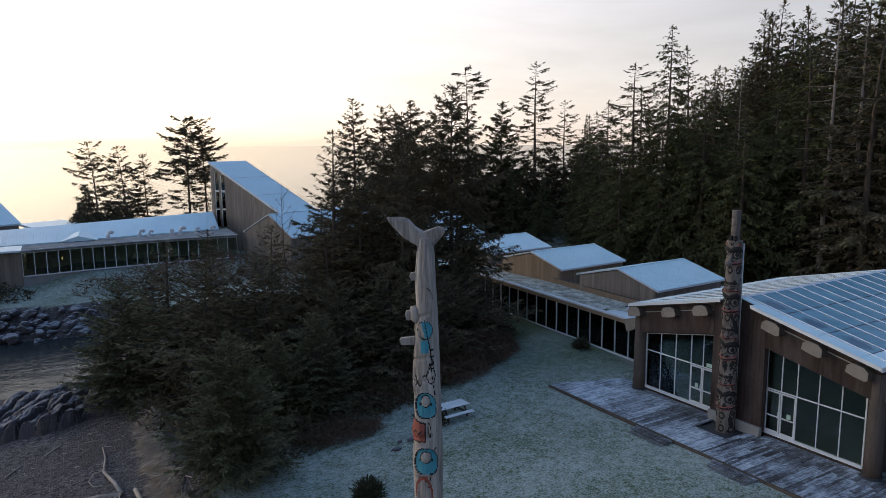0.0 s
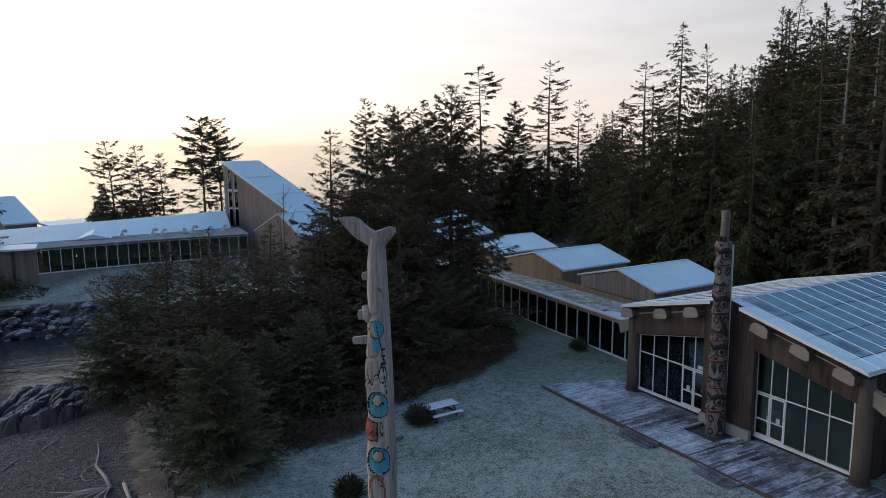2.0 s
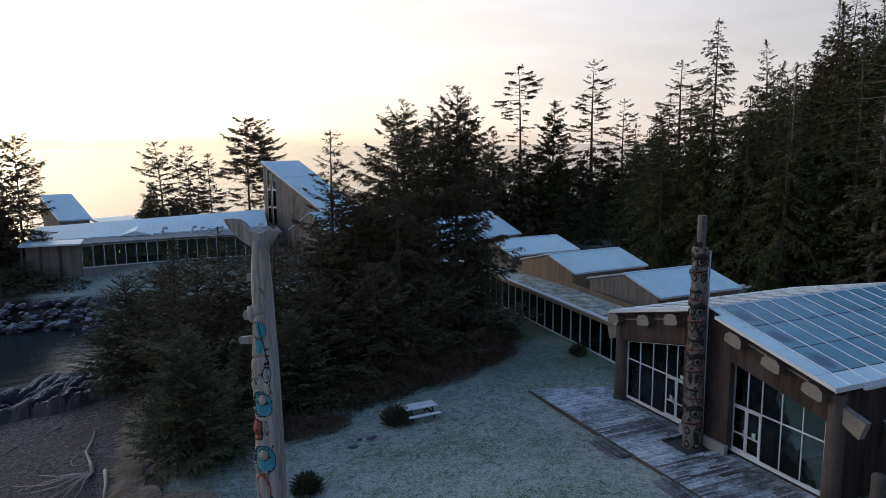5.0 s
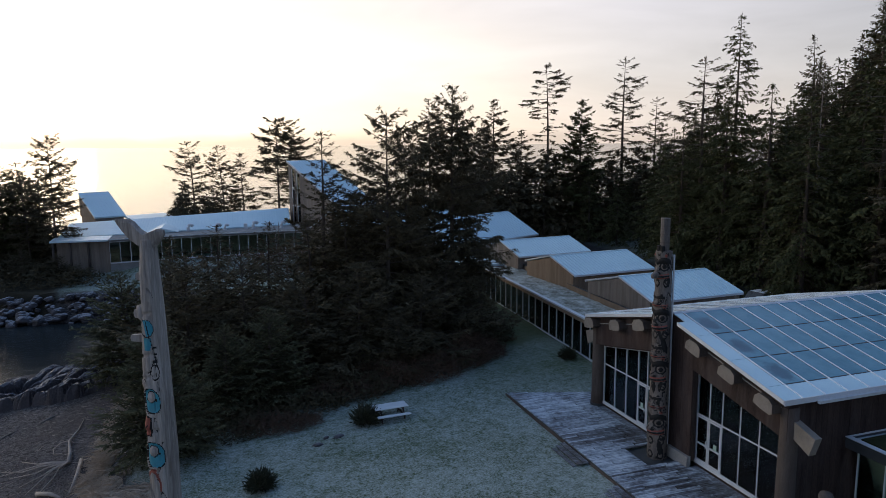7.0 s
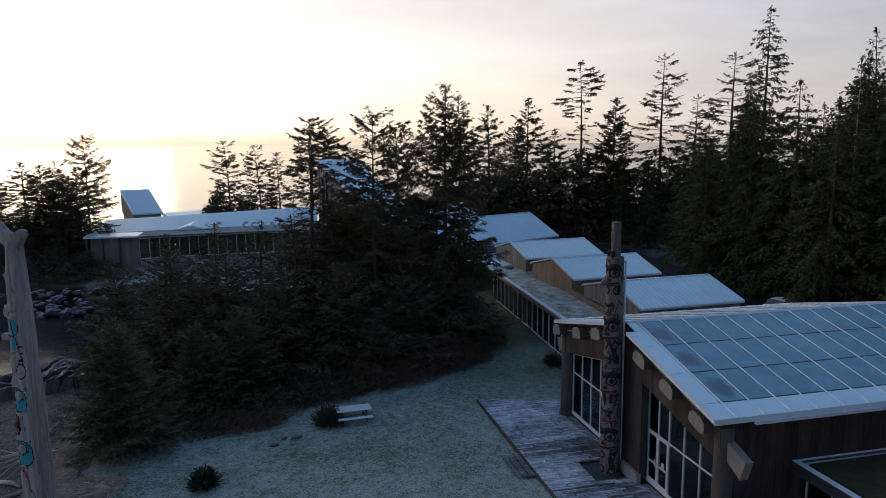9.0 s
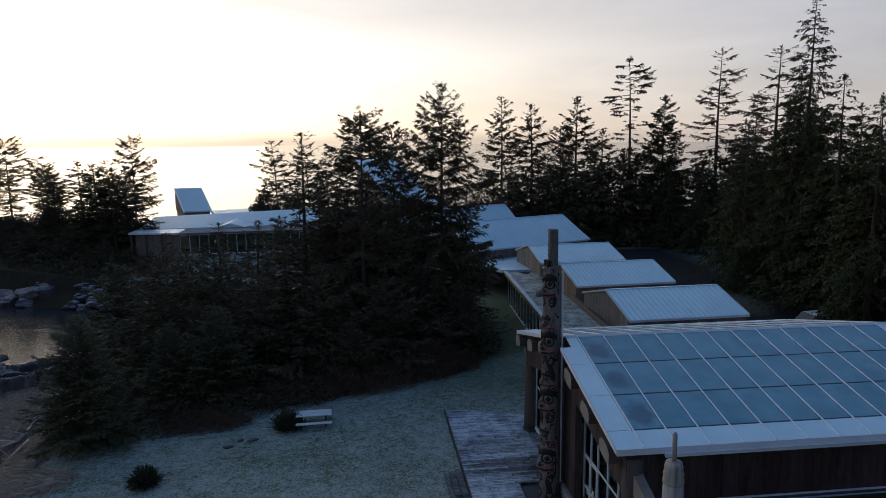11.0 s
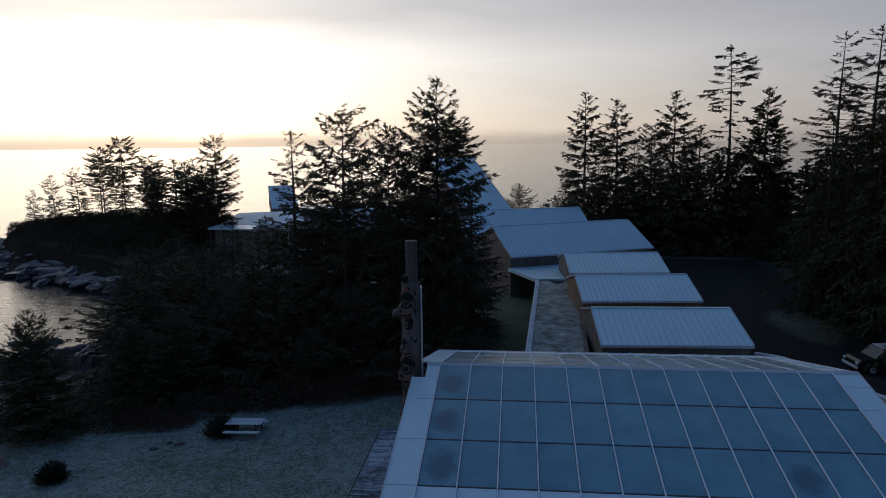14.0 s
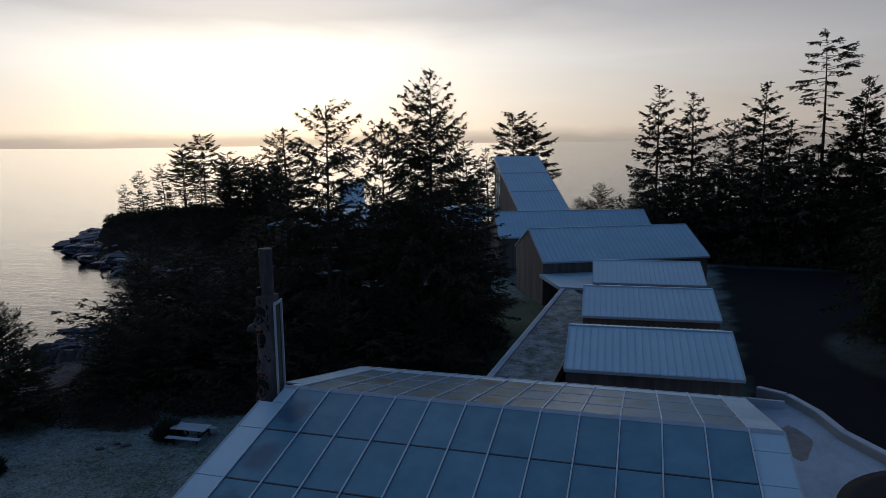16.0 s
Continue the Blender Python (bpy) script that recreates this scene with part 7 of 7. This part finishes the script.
# ---- undergrowth ----
def leaf_cover(name, label, spots, material, count, size, height, seed, thin=0.14, lie=0.5, comb=None):
    """Loose leaves and twigs over a stretch of ground: spots are (x, y, spread x, spread y, height)."""
    g = np.random.RandomState(seed)
    P = []
    for x, y, sx, sy, hh in spots:
        n = int(count * sx * sy)
        px_ = x + sx * g.uniform(-1, 1, n) * 1.0
        py_ = y + sy * g.uniform(-1, 1, n)
        keep = ((px_ - x) / sx) ** 2 + ((py_ - y) / sy) ** 2 < 1
        px_, py_ = px_[keep], py_[keep]
        e = 1 - ((px_ - x) / sx) ** 2 - ((py_ - y) / sy) ** 2
        lift = hh * np.sqrt(np.clip(e, 0, 1)) * g.uniform(0.15, 1.0, len(px_)) * (0.75 + 0.35 * wobble(px_, py_, 1.3, seed))
        P.append(np.stack([px_, py_, ground_height(px_, py_) + lift], 1))
    P = np.concatenate(P)
    n = len(P)
    d = unit(np.stack([g.normal(size=n), g.normal(size=n), g.uniform(-lie, 1.0, n)], 1)) * (size * g.uniform(0.5, 1.3, (n, 1)))
    if comb:
        d = unit(np.array(comb) + 0.45 * g.normal(size=(n, 3))) * np.linalg.norm(d, axis=1, keepdims=True)
    a = unit(np.cross(d, g.normal(size=(n, 3)))) * (np.linalg.norm(d, axis=1, keepdims=True) * thin)
    V = np.stack([P + a, P + d, P - a], 1).reshape(-1, 3)
    me = mesh_from_arrays(name, V, np.arange(len(V)).reshape(-1, 3), material)
    return tagged(new(name, me), label, "undergrowth", kind="stuff")


leaf_cover("undergrowth", "dark evergreen undergrowth beneath the spruces", [(8, 44, 5.5, 6, 2.6), (15, 45, 6, 5.5, 2.6), (22, 47, 6, 5.5, 2.4), (12, 53, 9, 6, 2.6), (24, 55, 7, 6, 2.6), (9, 61, 6, 5, 2.4), (18, 61, 8, 5, 2.4), (27.5, 48, 4, 4, 2.0)], M_spruce, 120, 0.5, 2.0, 5)
leaf_cover("undergrowth", "low dark scrub where the spruces meet the lawn", [(8.5, 36.2, 3.5, 2.2, 1.5), (12.5, 37.6, 3.8, 2.0, 1.7), (16.5, 39.0, 3.6, 2.0, 1.9), (20.5, 40.8, 3.6, 2.0, 2.0), (24.5, 42.6, 3.2, 2.0, 2.0)], M_spruce, 420, 0.30, 1.0, 25, thin=0.16)
leaf_cover("undergrowth", "dark scrub covering the rocky point", [(-20, 92, 9, 7, 2.4), (-30, 97, 10, 8, 2.6), (-42, 103, 12, 8, 2.4), (-54, 108, 9, 6, 1.8), (-28, 107, 14, 12, 3.2), (-14, 86.5, 7, 4, 2.2), (-46, 110, 12, 8, 2.4), (-8, 85.5, 3.5, 2.5, 1.8)], M_spruce, 75, 0.6, 2.0, 6)
leaf_cover("undergrowth", "dark undergrowth along the woods behind the halls", [(50, 104, 16, 9, 3.5), (75, 98, 14, 10, 4.0), (72, 80, 6, 16, 3.0), (70, 58, 4, 16, 3.0), (74, 36, 7, 14, 3.5), (38, 112, 8, 8, 2.5)], M_spruce, 34, 0.9, 2.0, 8)
leaf_cover("undergrowth", "dark thicket of young conifers behind the road", [(64, 98, 6, 6, 9), (72, 98, 7, 6, 10), (80, 97, 7, 6, 11), (88, 100, 8, 7, 13), (56, 102, 6, 5, 9), (98, 108, 10, 8, 14), (48, 106, 7, 5, 8)], M_spruce, 75, 0.9, 2.0, 18, thin=0.2)
leaf_cover("undergrowth", "dense dark rounded shrub behind the roof", [(1.6, 111.0, 3.6, 3.5, 9.6), (5.4, 112.0, 3.2, 3.0, 9.0)], M_spruce, 900, 0.5, 2.0, 16, thin=0.25)
leaf_cover("winter_brush", "bare brown winter brush at the lawn's edge", [(20.5, 40.0, 4.2, 1.8, 2.3), (24.5, 42.2, 3.2, 2.0, 2.6), (27.0, 43.4, 2.2, 1.8, 2.4), (16.5, 38.6, 3.0, 1.2, 1.5), (12.2, 35.6, 2.6, 1.2, 0.9), (26.8, 44.0, 2.0, 2.0, 1.2)], M_brush, 820, 0.6, 1.0, 9, thin=0.03, lie=-0.3)
leaf_cover("winter_brush", "brown brush before the west building", [(9, 84, 7, 3.5, 2.4), (16, 86, 5, 4, 2.4), (2, 84, 3, 2.0, 1.6), (20, 80, 5, 5, 3.0)], M_brush, 60, 0.7, 1.0, 10, thin=0.08, lie=-0.1)
leaf_cover("dead_grass", "pale dead grass hanging over the beach bank", [(3.1, 43.6, 0.7, 1.5, 0.6), (2.9, 41.0, 0.7, 1.3, 0.65), (3.0, 38.4, 0.75, 1.5, 0.6), (3.1, 35.6, 0.8, 1.5, 0.65), (3.0, 33.0, 0.8, 1.5, 0.6), (3.6, 30.8, 1.0, 1.6, 0.5), (5.6, 29.4, 1.8, 1.4, 0.35), (3.8, 27.5, 1.4, 2.2, 0.5)], M_straw, 1100, 0.75, 1.0, 11, thin=0.035, comb=(-0.75, -0.55, -0.45))


def bare_tree(x, y, h, seed):
    """A leafless alder: a thin trunk with upswept limbs and twigs."""
    g = random.Random(seed)
    z = ground_z(x, y)
    t = thing("bare_tree", pose(x, y, z), "leafless grey alder with thin upswept twigs", "tree")
    q, tw = Shape(), Shape()
    q.tube([(0, 0, -0.2), (0.1, 0.05, h * 0.4), (0.0, 0.1, h * 0.75), (0.1, 0, h)], [0.09, 0.06, 0.035, 0.012], 6)
    for i in range(34):
        f = g.uniform(0.12, 0.95)
        az, L = g.uniform(0, 6.28), h * 0.2 * (1.15 - f) * g.uniform(0.6, 1.3)
        o = Vector((math.cos(az), math.sin(az), 0))
        b0 = Vector((0.05, 0.05, h * f))
        b1, b2 = b0 + o * L * 0.5 + Vector((0, 0, L * 0.4)), b0 + o * L * 0.85 + Vector((0, 0, L * 1.0))
        tw.tube([b0, b1, b2], [0.022, 0.015, 0.006], 4, cap=False)
        for j in range(5):
            s = g.uniform(0.3, 1.0)
            c0 = b1.lerp(b2, s)
            d = Vector((g.uniform(-1, 1), g.uniform(-1, 1), g.uniform(0.2, 1.2))) * L * 0.3
            tw.tube([c0, c0 + d], [0.009, 0.005], 3, cap=False)
    part("trunk", q, M_twig, t, smooth=True)
    part("twig_spray", tw, M_twig, t)


for i, (x, y, h) in enumerate(((15.0, 56.5, 12.4), (13.6, 58.0, 9.0), (17.5, 60.0, 8.5), (12.0, 55.0, 7.5), (16.2, 63.0, 10.0), (19.5, 64.0, 9.0), (11.0, 62.0, 6.5))):
    bare_tree(x, y, h, i)


# ---- shore rocks and driftwood ----
def rock_mesh(seed, flat=0.6, long=1.0, material=None):
    g = np.random.RandomState(seed)
    bm = bmesh.new()
    bmesh.ops.create_icosphere(bm, subdivisions=3, radius=1.0)
    off = Vector(g.uniform(-20, 20, 3))
    planes = [(Vector(g.normal(size=3)).normalized(), g.uniform(0.55, 0.85)) for _ in range(9)]
    for v in bm.verts:
        p = v.co.copy()
        for nrm, lim in planes:
            k = p.dot(nrm)
            if k > lim:
                p -= nrm * (k - lim) * 0.85
        rib = abs(noise.noise(Vector((p.x * 0.8 * long, p.y * 2.6, p.z * 2.6)) + off))
        p *= 1 + 0.26 * noise.noise(p * 1.3 + off) + 0.12 * noise.noise(p * 3.7 + off) - 0.30 * max(0, 0.22 - rib)
        v.co = (p.x * long, p.y, p.z * flat)
    me = bpy.data.meshes.new("rock")
    bm.to_mesh(me)
    bm.free()
    me.materials.append(material or M_rock)
    return me


ROCKS = [rock_mesh(i, 0.62, 1.2) for i in range(6)]
WALL = [rock_mesh(40 + i, 0.7, 1.15, M_boulder) for i in range(6)]
LONG = [rock_mesh(20 + i, 0.62, 2.2) for i in range(5)]


def rock(x, y, z, size, turn, mesh, label, group, tilt=0.0):
    ob = new("rock", mesh)
    ob.matrix_basis = pose(x, y, z, tilt, tilt * 0.6, turn) @ Matrix.Diagonal((size, size, size, 1))
    tagged(ob, label, "rock", group)


rg = random.Random(15)
for i in range(120):
    x = rg.uniform(-15, 2.5)
    f = rg.random()
    y = 76.8 + 3.6 * f + max(0, -x - 8) * 0.12
    rock(x, y, SEA - 0.1 + 2.5 * f + rg.uniform(-0.15, 0.2), rg.uniform(0.3, 0.8), rg.uniform(0, 360), rg.choice(WALL), "grey angular boulder in the shore wall", "shore wall boulders", rg.uniform(-25, 25))
# fractured bedrock between the beach and the cove
def bedrock():
    g = np.random.RandomState(77)
    xs, ys = np.arange(-15, 4.2, 0.13), np.arange(46.0, 62.0, 0.13)
    gx, gy = np.meshgrid(xs, ys)
    south = 48.3 + 0.05 * np.maximum(0, -gx - 4) ** 1.5 + 0.5 * wobble(gx, gy * 0, 0.9, 3.0) + 0.22 * wobble(gx, gy * 0, 3.1, 1.0)
    north = 57.6 - 0.30 * np.maximum(0, gx + 3.5) + 0.15 * np.minimum(0, gx + 3.5) + 0.6 * wobble(gx, gy * 0, 0.8, 5.0)
    mask = smooth01((gy - south) / 0.7) * smooth01((north - gy) / 2.2) * smooth01((4.0 - gx) / 1.5) * smooth01((gx + 14.5) / 4)
    # cells drawn out along the strike of the rock
    th = math.radians(48)
    u = (gx * math.cos(th) + gy * math.sin(th)) / 3.0 + 0.12 * wobble(gx, gy, 0.9, 7.0)
    v = (-gx * math.sin(th) + gy * math.cos(th)) / 1.0 + 0.18 * wobble(gx, gy, 1.1, 2.0)
    f1, f2, cell = np.full(u.shape, 9.0), np.full(u.shape, 9.0), np.zeros(u.shape)
    iu, iv = np.floor(u), np.floor(v)
    jit = g.rand(64, 64, 3)
    for du in (-1, 0, 1):
        for dv in (-1, 0, 1):
            a, b = ((iu + du) % 64).astype(int), ((iv + dv) % 64).astype(int)
            d = np.hypot(iu + du + jit[a, b, 0] - u, iv + dv + jit[a, b, 1] - v)
            new_best = d < f1
            f2 = np.where(new_best, f1, np.minimum(f2, d))
            cell = np.where(new_best, jit[a, b, 2], cell)
            f1 = np.where(new_best, d, f1)
    crack = np.exp(-(f2 - f1) / 0.10)
    ledge = np.round((0.5 * wobble(gx, gy, 1.6, 9.0) + 0.3 * wobble(gx, gy, 3.3, 4.0)) * 3) / 3
    h = 0.95 + 0.85 * (cell - 0.5) - 0.5 * f1 ** 2 - 0.55 * crack + 0.22 * ledge + 0.09 * wobble(gx, gy, 2.7, 3.0) + 0.10 * (g.rand(*gx.shape) - 0.5)
    z = np.maximum(ground_height(gx, gy), SEA + 0.25) + mask * h - 0.7 * (1 - mask)
    nx, ny = len(xs), len(ys)
    i = np.arange((ny - 1) * (nx - 1))
    r, c = i // (nx - 1), i % (nx - 1)
    keep = (mask.ravel()[r * nx + c] + mask.ravel()[(r + 1) * nx + c + 1]) > 0.002
    q = np.stack([r * nx + c, r * nx + c + 1, (r + 1) * nx + c + 1, (r + 1) * nx + c], 1)[keep]
    used, q = np.unique(q, return_inverse=True)
    vv = np.stack([gx, gy, z], -1).reshape(-1, 3)[used]
    me = bpy.data.meshes.new("bedrock")
    me.from_pydata(vv.tolist(), [], q.reshape(-1, 4).tolist())
    me.materials.append(M_rock)
    tagged(new("bedrock", me), "dark fractured wet bedrock between beach and cove", "rock")


bedrock()
rock(-15.2, 57.9, SEA + 0.02, 0.8, 10, LONG[0], "low dark reef awash in the cove", "reef rocks")
rock(-13.0, 58.4, SEA + 0.05, 0.7, 20, LONG[1], "low dark reef awash in the cove", "reef rocks")
pts = [Vector((*p, 0)) for p in ((-14, 79), (-24, 82), (-33, 86), (-47, 92.5), (-58, 101), (-68, 107.5))]
for a, c in zip(pts, pts[1:]):
    for i in range(int((c - a).length * 2.2)):
        p = a.lerp(c, rg.random())
        u = rg.random()
        nrm = Vector(((c - a).y, -(c - a).x, 0)).normalized()
        p += nrm * (u * 6.0 - 0.8)
        rock(p.x, p.y, SEA + 0.1 + 1.9 * u * rg.uniform(0.7, 1.2), rg.uniform(0.7, 2.1), rg.gauss(30, 40), rg.choice(ROCKS + LONG), "dark shore boulder on the rocky point", "point boulders", rg.uniform(-20, 20))


def driftwood():
    def on(x, y, up=0.0):
        return Vector((x, y, ground_z(x, y) + up))
    t = thing("driftwood", pose(0, 0, 0), "bleached uprooted sapling with a fan of roots on the beach", "driftwood")
    part("stem", Shape().tube([on(0.98, 36.2, 0.12), on(0.75, 37.6, 0.16), on(0.3, 39.4, 0.14), on(0.45, 41.2, 0.1), on(0.37, 43.0, 0.06)], [0.12, 0.10, 0.075, 0.05, 0.02], 7), M_drift, t, smooth=True)
    g = random.Random(4)
    for i, (x, y, bow) in enumerate(((-3.0, 37.4, 0.5), (-1.9, 38.1, 0.3), (-0.4, 33.3, -0.2), (-1.9, 36.0, 0.6), (-1.0, 34.4, 0.2), (-2.6, 36.6, -0.4), (0.2, 33.0, 0.1))):
        a, c = Vector((0.95, 36.2)), Vector((x, y))
        m = a.lerp(c, 0.55) + Vector((-(c - a).y, (c - a).x)) * bow * 0.25
        part("root", Shape().tube([on(*a, 0.14), on(*a.lerp(m, 0.6), 0.18 + 0.1 * g.random()), on(*m, 0.12), on(*c, 0.05)], [0.05, 0.042, 0.032, 0.015], 5), M_drift, t, smooth=True)
    loop = [on(0.1 + 0.55 * math.cos(k), 38.9 + 0.9 * math.sin(k), 0.08) for k in (0.3, 1.2, 2.2, 3.1, 4.0, 4.9)]
    part("root", Shape().tube(loop, 0.03, 5), M_drift, t, smooth=True)
    for i, (x0, y0, x1, y1, r) in enumerate(((1.6, 36.2, 1.85, 32.4, 0.11), (3.4, 45.4, 3.35, 42.2, 0.13), (0.2, 33.0, 1.5, 32.0, 0.12), (-4.5, 43.0, -3.8, 44.0, 0.05), (-2.6, 44.6, -1.7, 45.4, 0.05), (1.9, 31.2, -0.6, 30.2, 0.10), (2.5, 29.5, 2.2, 26.0, 0.14))):
        lg = thing("driftwood", pose(0, 0, 0), "pale worn drift log lying on the shingle", "driftwood", "drift logs")
        m = (on(x0, y0) + on(x1, y1)) / 2 + Vector((0.08, 0.05, r + 0.03))
        part("log", Shape().tube([on(x0, y0, r * 0.8), m, on(x1, y1, r * 0.6)], [r, r * 0.9, r * 0.55], 9), M_drift, lg, smooth=True)
    sticks = Shape()
    for i in range(260):
        x, y = g.uniform(-7, 3.2), g.uniform(30, 50)
        L, az = g.uniform(0.12, 0.6), g.uniform(0, 6.28)
        sticks.tube([on(x, y, 0.02), on(x + L * math.cos(az), y + L * math.sin(az), 0.03)], [0.014, 0.008], 4, cap=False)
    solo("beach_litter", sticks, M_drift, "scattered small sticks along the tide line", "driftwood", kind="stuff")


driftwood()


# ---- parked cars ----
def pickup(m, label, paint, roof_frost):
    c = thing("car", m, label, "car")
    b = Shape()
    prof = [(-2.6, 0.45), (-2.6, 0.98), (-0.9, 1.02), (-0.75, 1.72), (0.75, 1.74), (1.35, 1.12), (2.45, 1.02), (2.62, 0.8), (2.62, 0.45)]
    b.prism([(x, -0.92, z) for x, z in prof], (0, 1.84, 0))
    bm = bmesh.new()
    me = b.mesh("body", paint)
    bm.from_mesh(me)
    bmesh.ops.bevel(bm, geom=bm.edges[:], offset=0.07, segments=2, affect="EDGES")
    bm.to_mesh(me)
    bm.free()
    part("body", me, None, c)
    part("roof", Shape().box(-0.68, 0.68, -0.8, 0.8, 1.72, 1.765, c=0.015), roof_frost, c, "frost-covered roof")
    for sg in (-1, 1):
        w = Shape()
        w.prism([(-0.72, sg * 0.925, 1.08), (-0.62, sg * 0.925, 1.62), (0.68, sg * 0.925, 1.63), (1.1, sg * 0.925, 1.1)], (0, sg * 0.012, 0))
        part("side_window", w, M_glass_dark, c)
        for x in (-1.65, 1.62):
            wheel = part("wheel", Shape().tube([(x, sg * 0.72, 0.38), (x, sg * 0.97, 0.38)], 0.38, 20), M_black, c)
            part("rim", Shape().tube([(x, sg * 0.96, 0.38), (x, sg * 0.985, 0.38)], 0.22, 16), M_trim, wheel)
        part("headlight", Shape().box(2.58, 2.66, min(sg * 0.58, sg * 0.88), max(sg * 0.58, sg * 0.88), 0.72, 0.92, c=0.02), M_roof, c)
        part("mirror", Shape().box(0.95, 1.1, min(sg * 0.95, sg * 1.15), max(sg * 0.95, sg * 1.15), 1.1, 1.28, c=0.03), M_black, c)
    w = Shape()
    w.prism([(0.80, -0.78, 1.69), (0.80, 0.78, 1.69), (1.36, 0.82, 1.14), (1.36, -0.82, 1.14)], (0.012, 0, 0.012))
    part("windscreen", w, M_glass_dark, c)
    part("bumper", Shape().box(2.6, 2.72, -0.9, 0.9, 0.42, 0.62, c=0.03), M_trim, c)
    part("grille", Shape().box(2.61, 2.65, -0.55, 0.55, 0.68, 0.92), M_black, c)


M_glass_dark = surface("dark_car_glass", (0.01, 0.012, 0.014), (0.02, 0.022, 0.025), 2.0, 0.1, 0.0, spec=0.4)
M_paint = surface("dark_car_paint", (0.012, 0.014, 0.018), (0.03, 0.032, 0.036), 1.0, 0.3, 0.001, metal=0.2, spec=0.4)
pickup(pose(58.4, 50.7, ground_z(58.4, 50.7), 0, 0, 190), "dark parked pickup truck with a frosted roof", M_paint, M_frost_top)
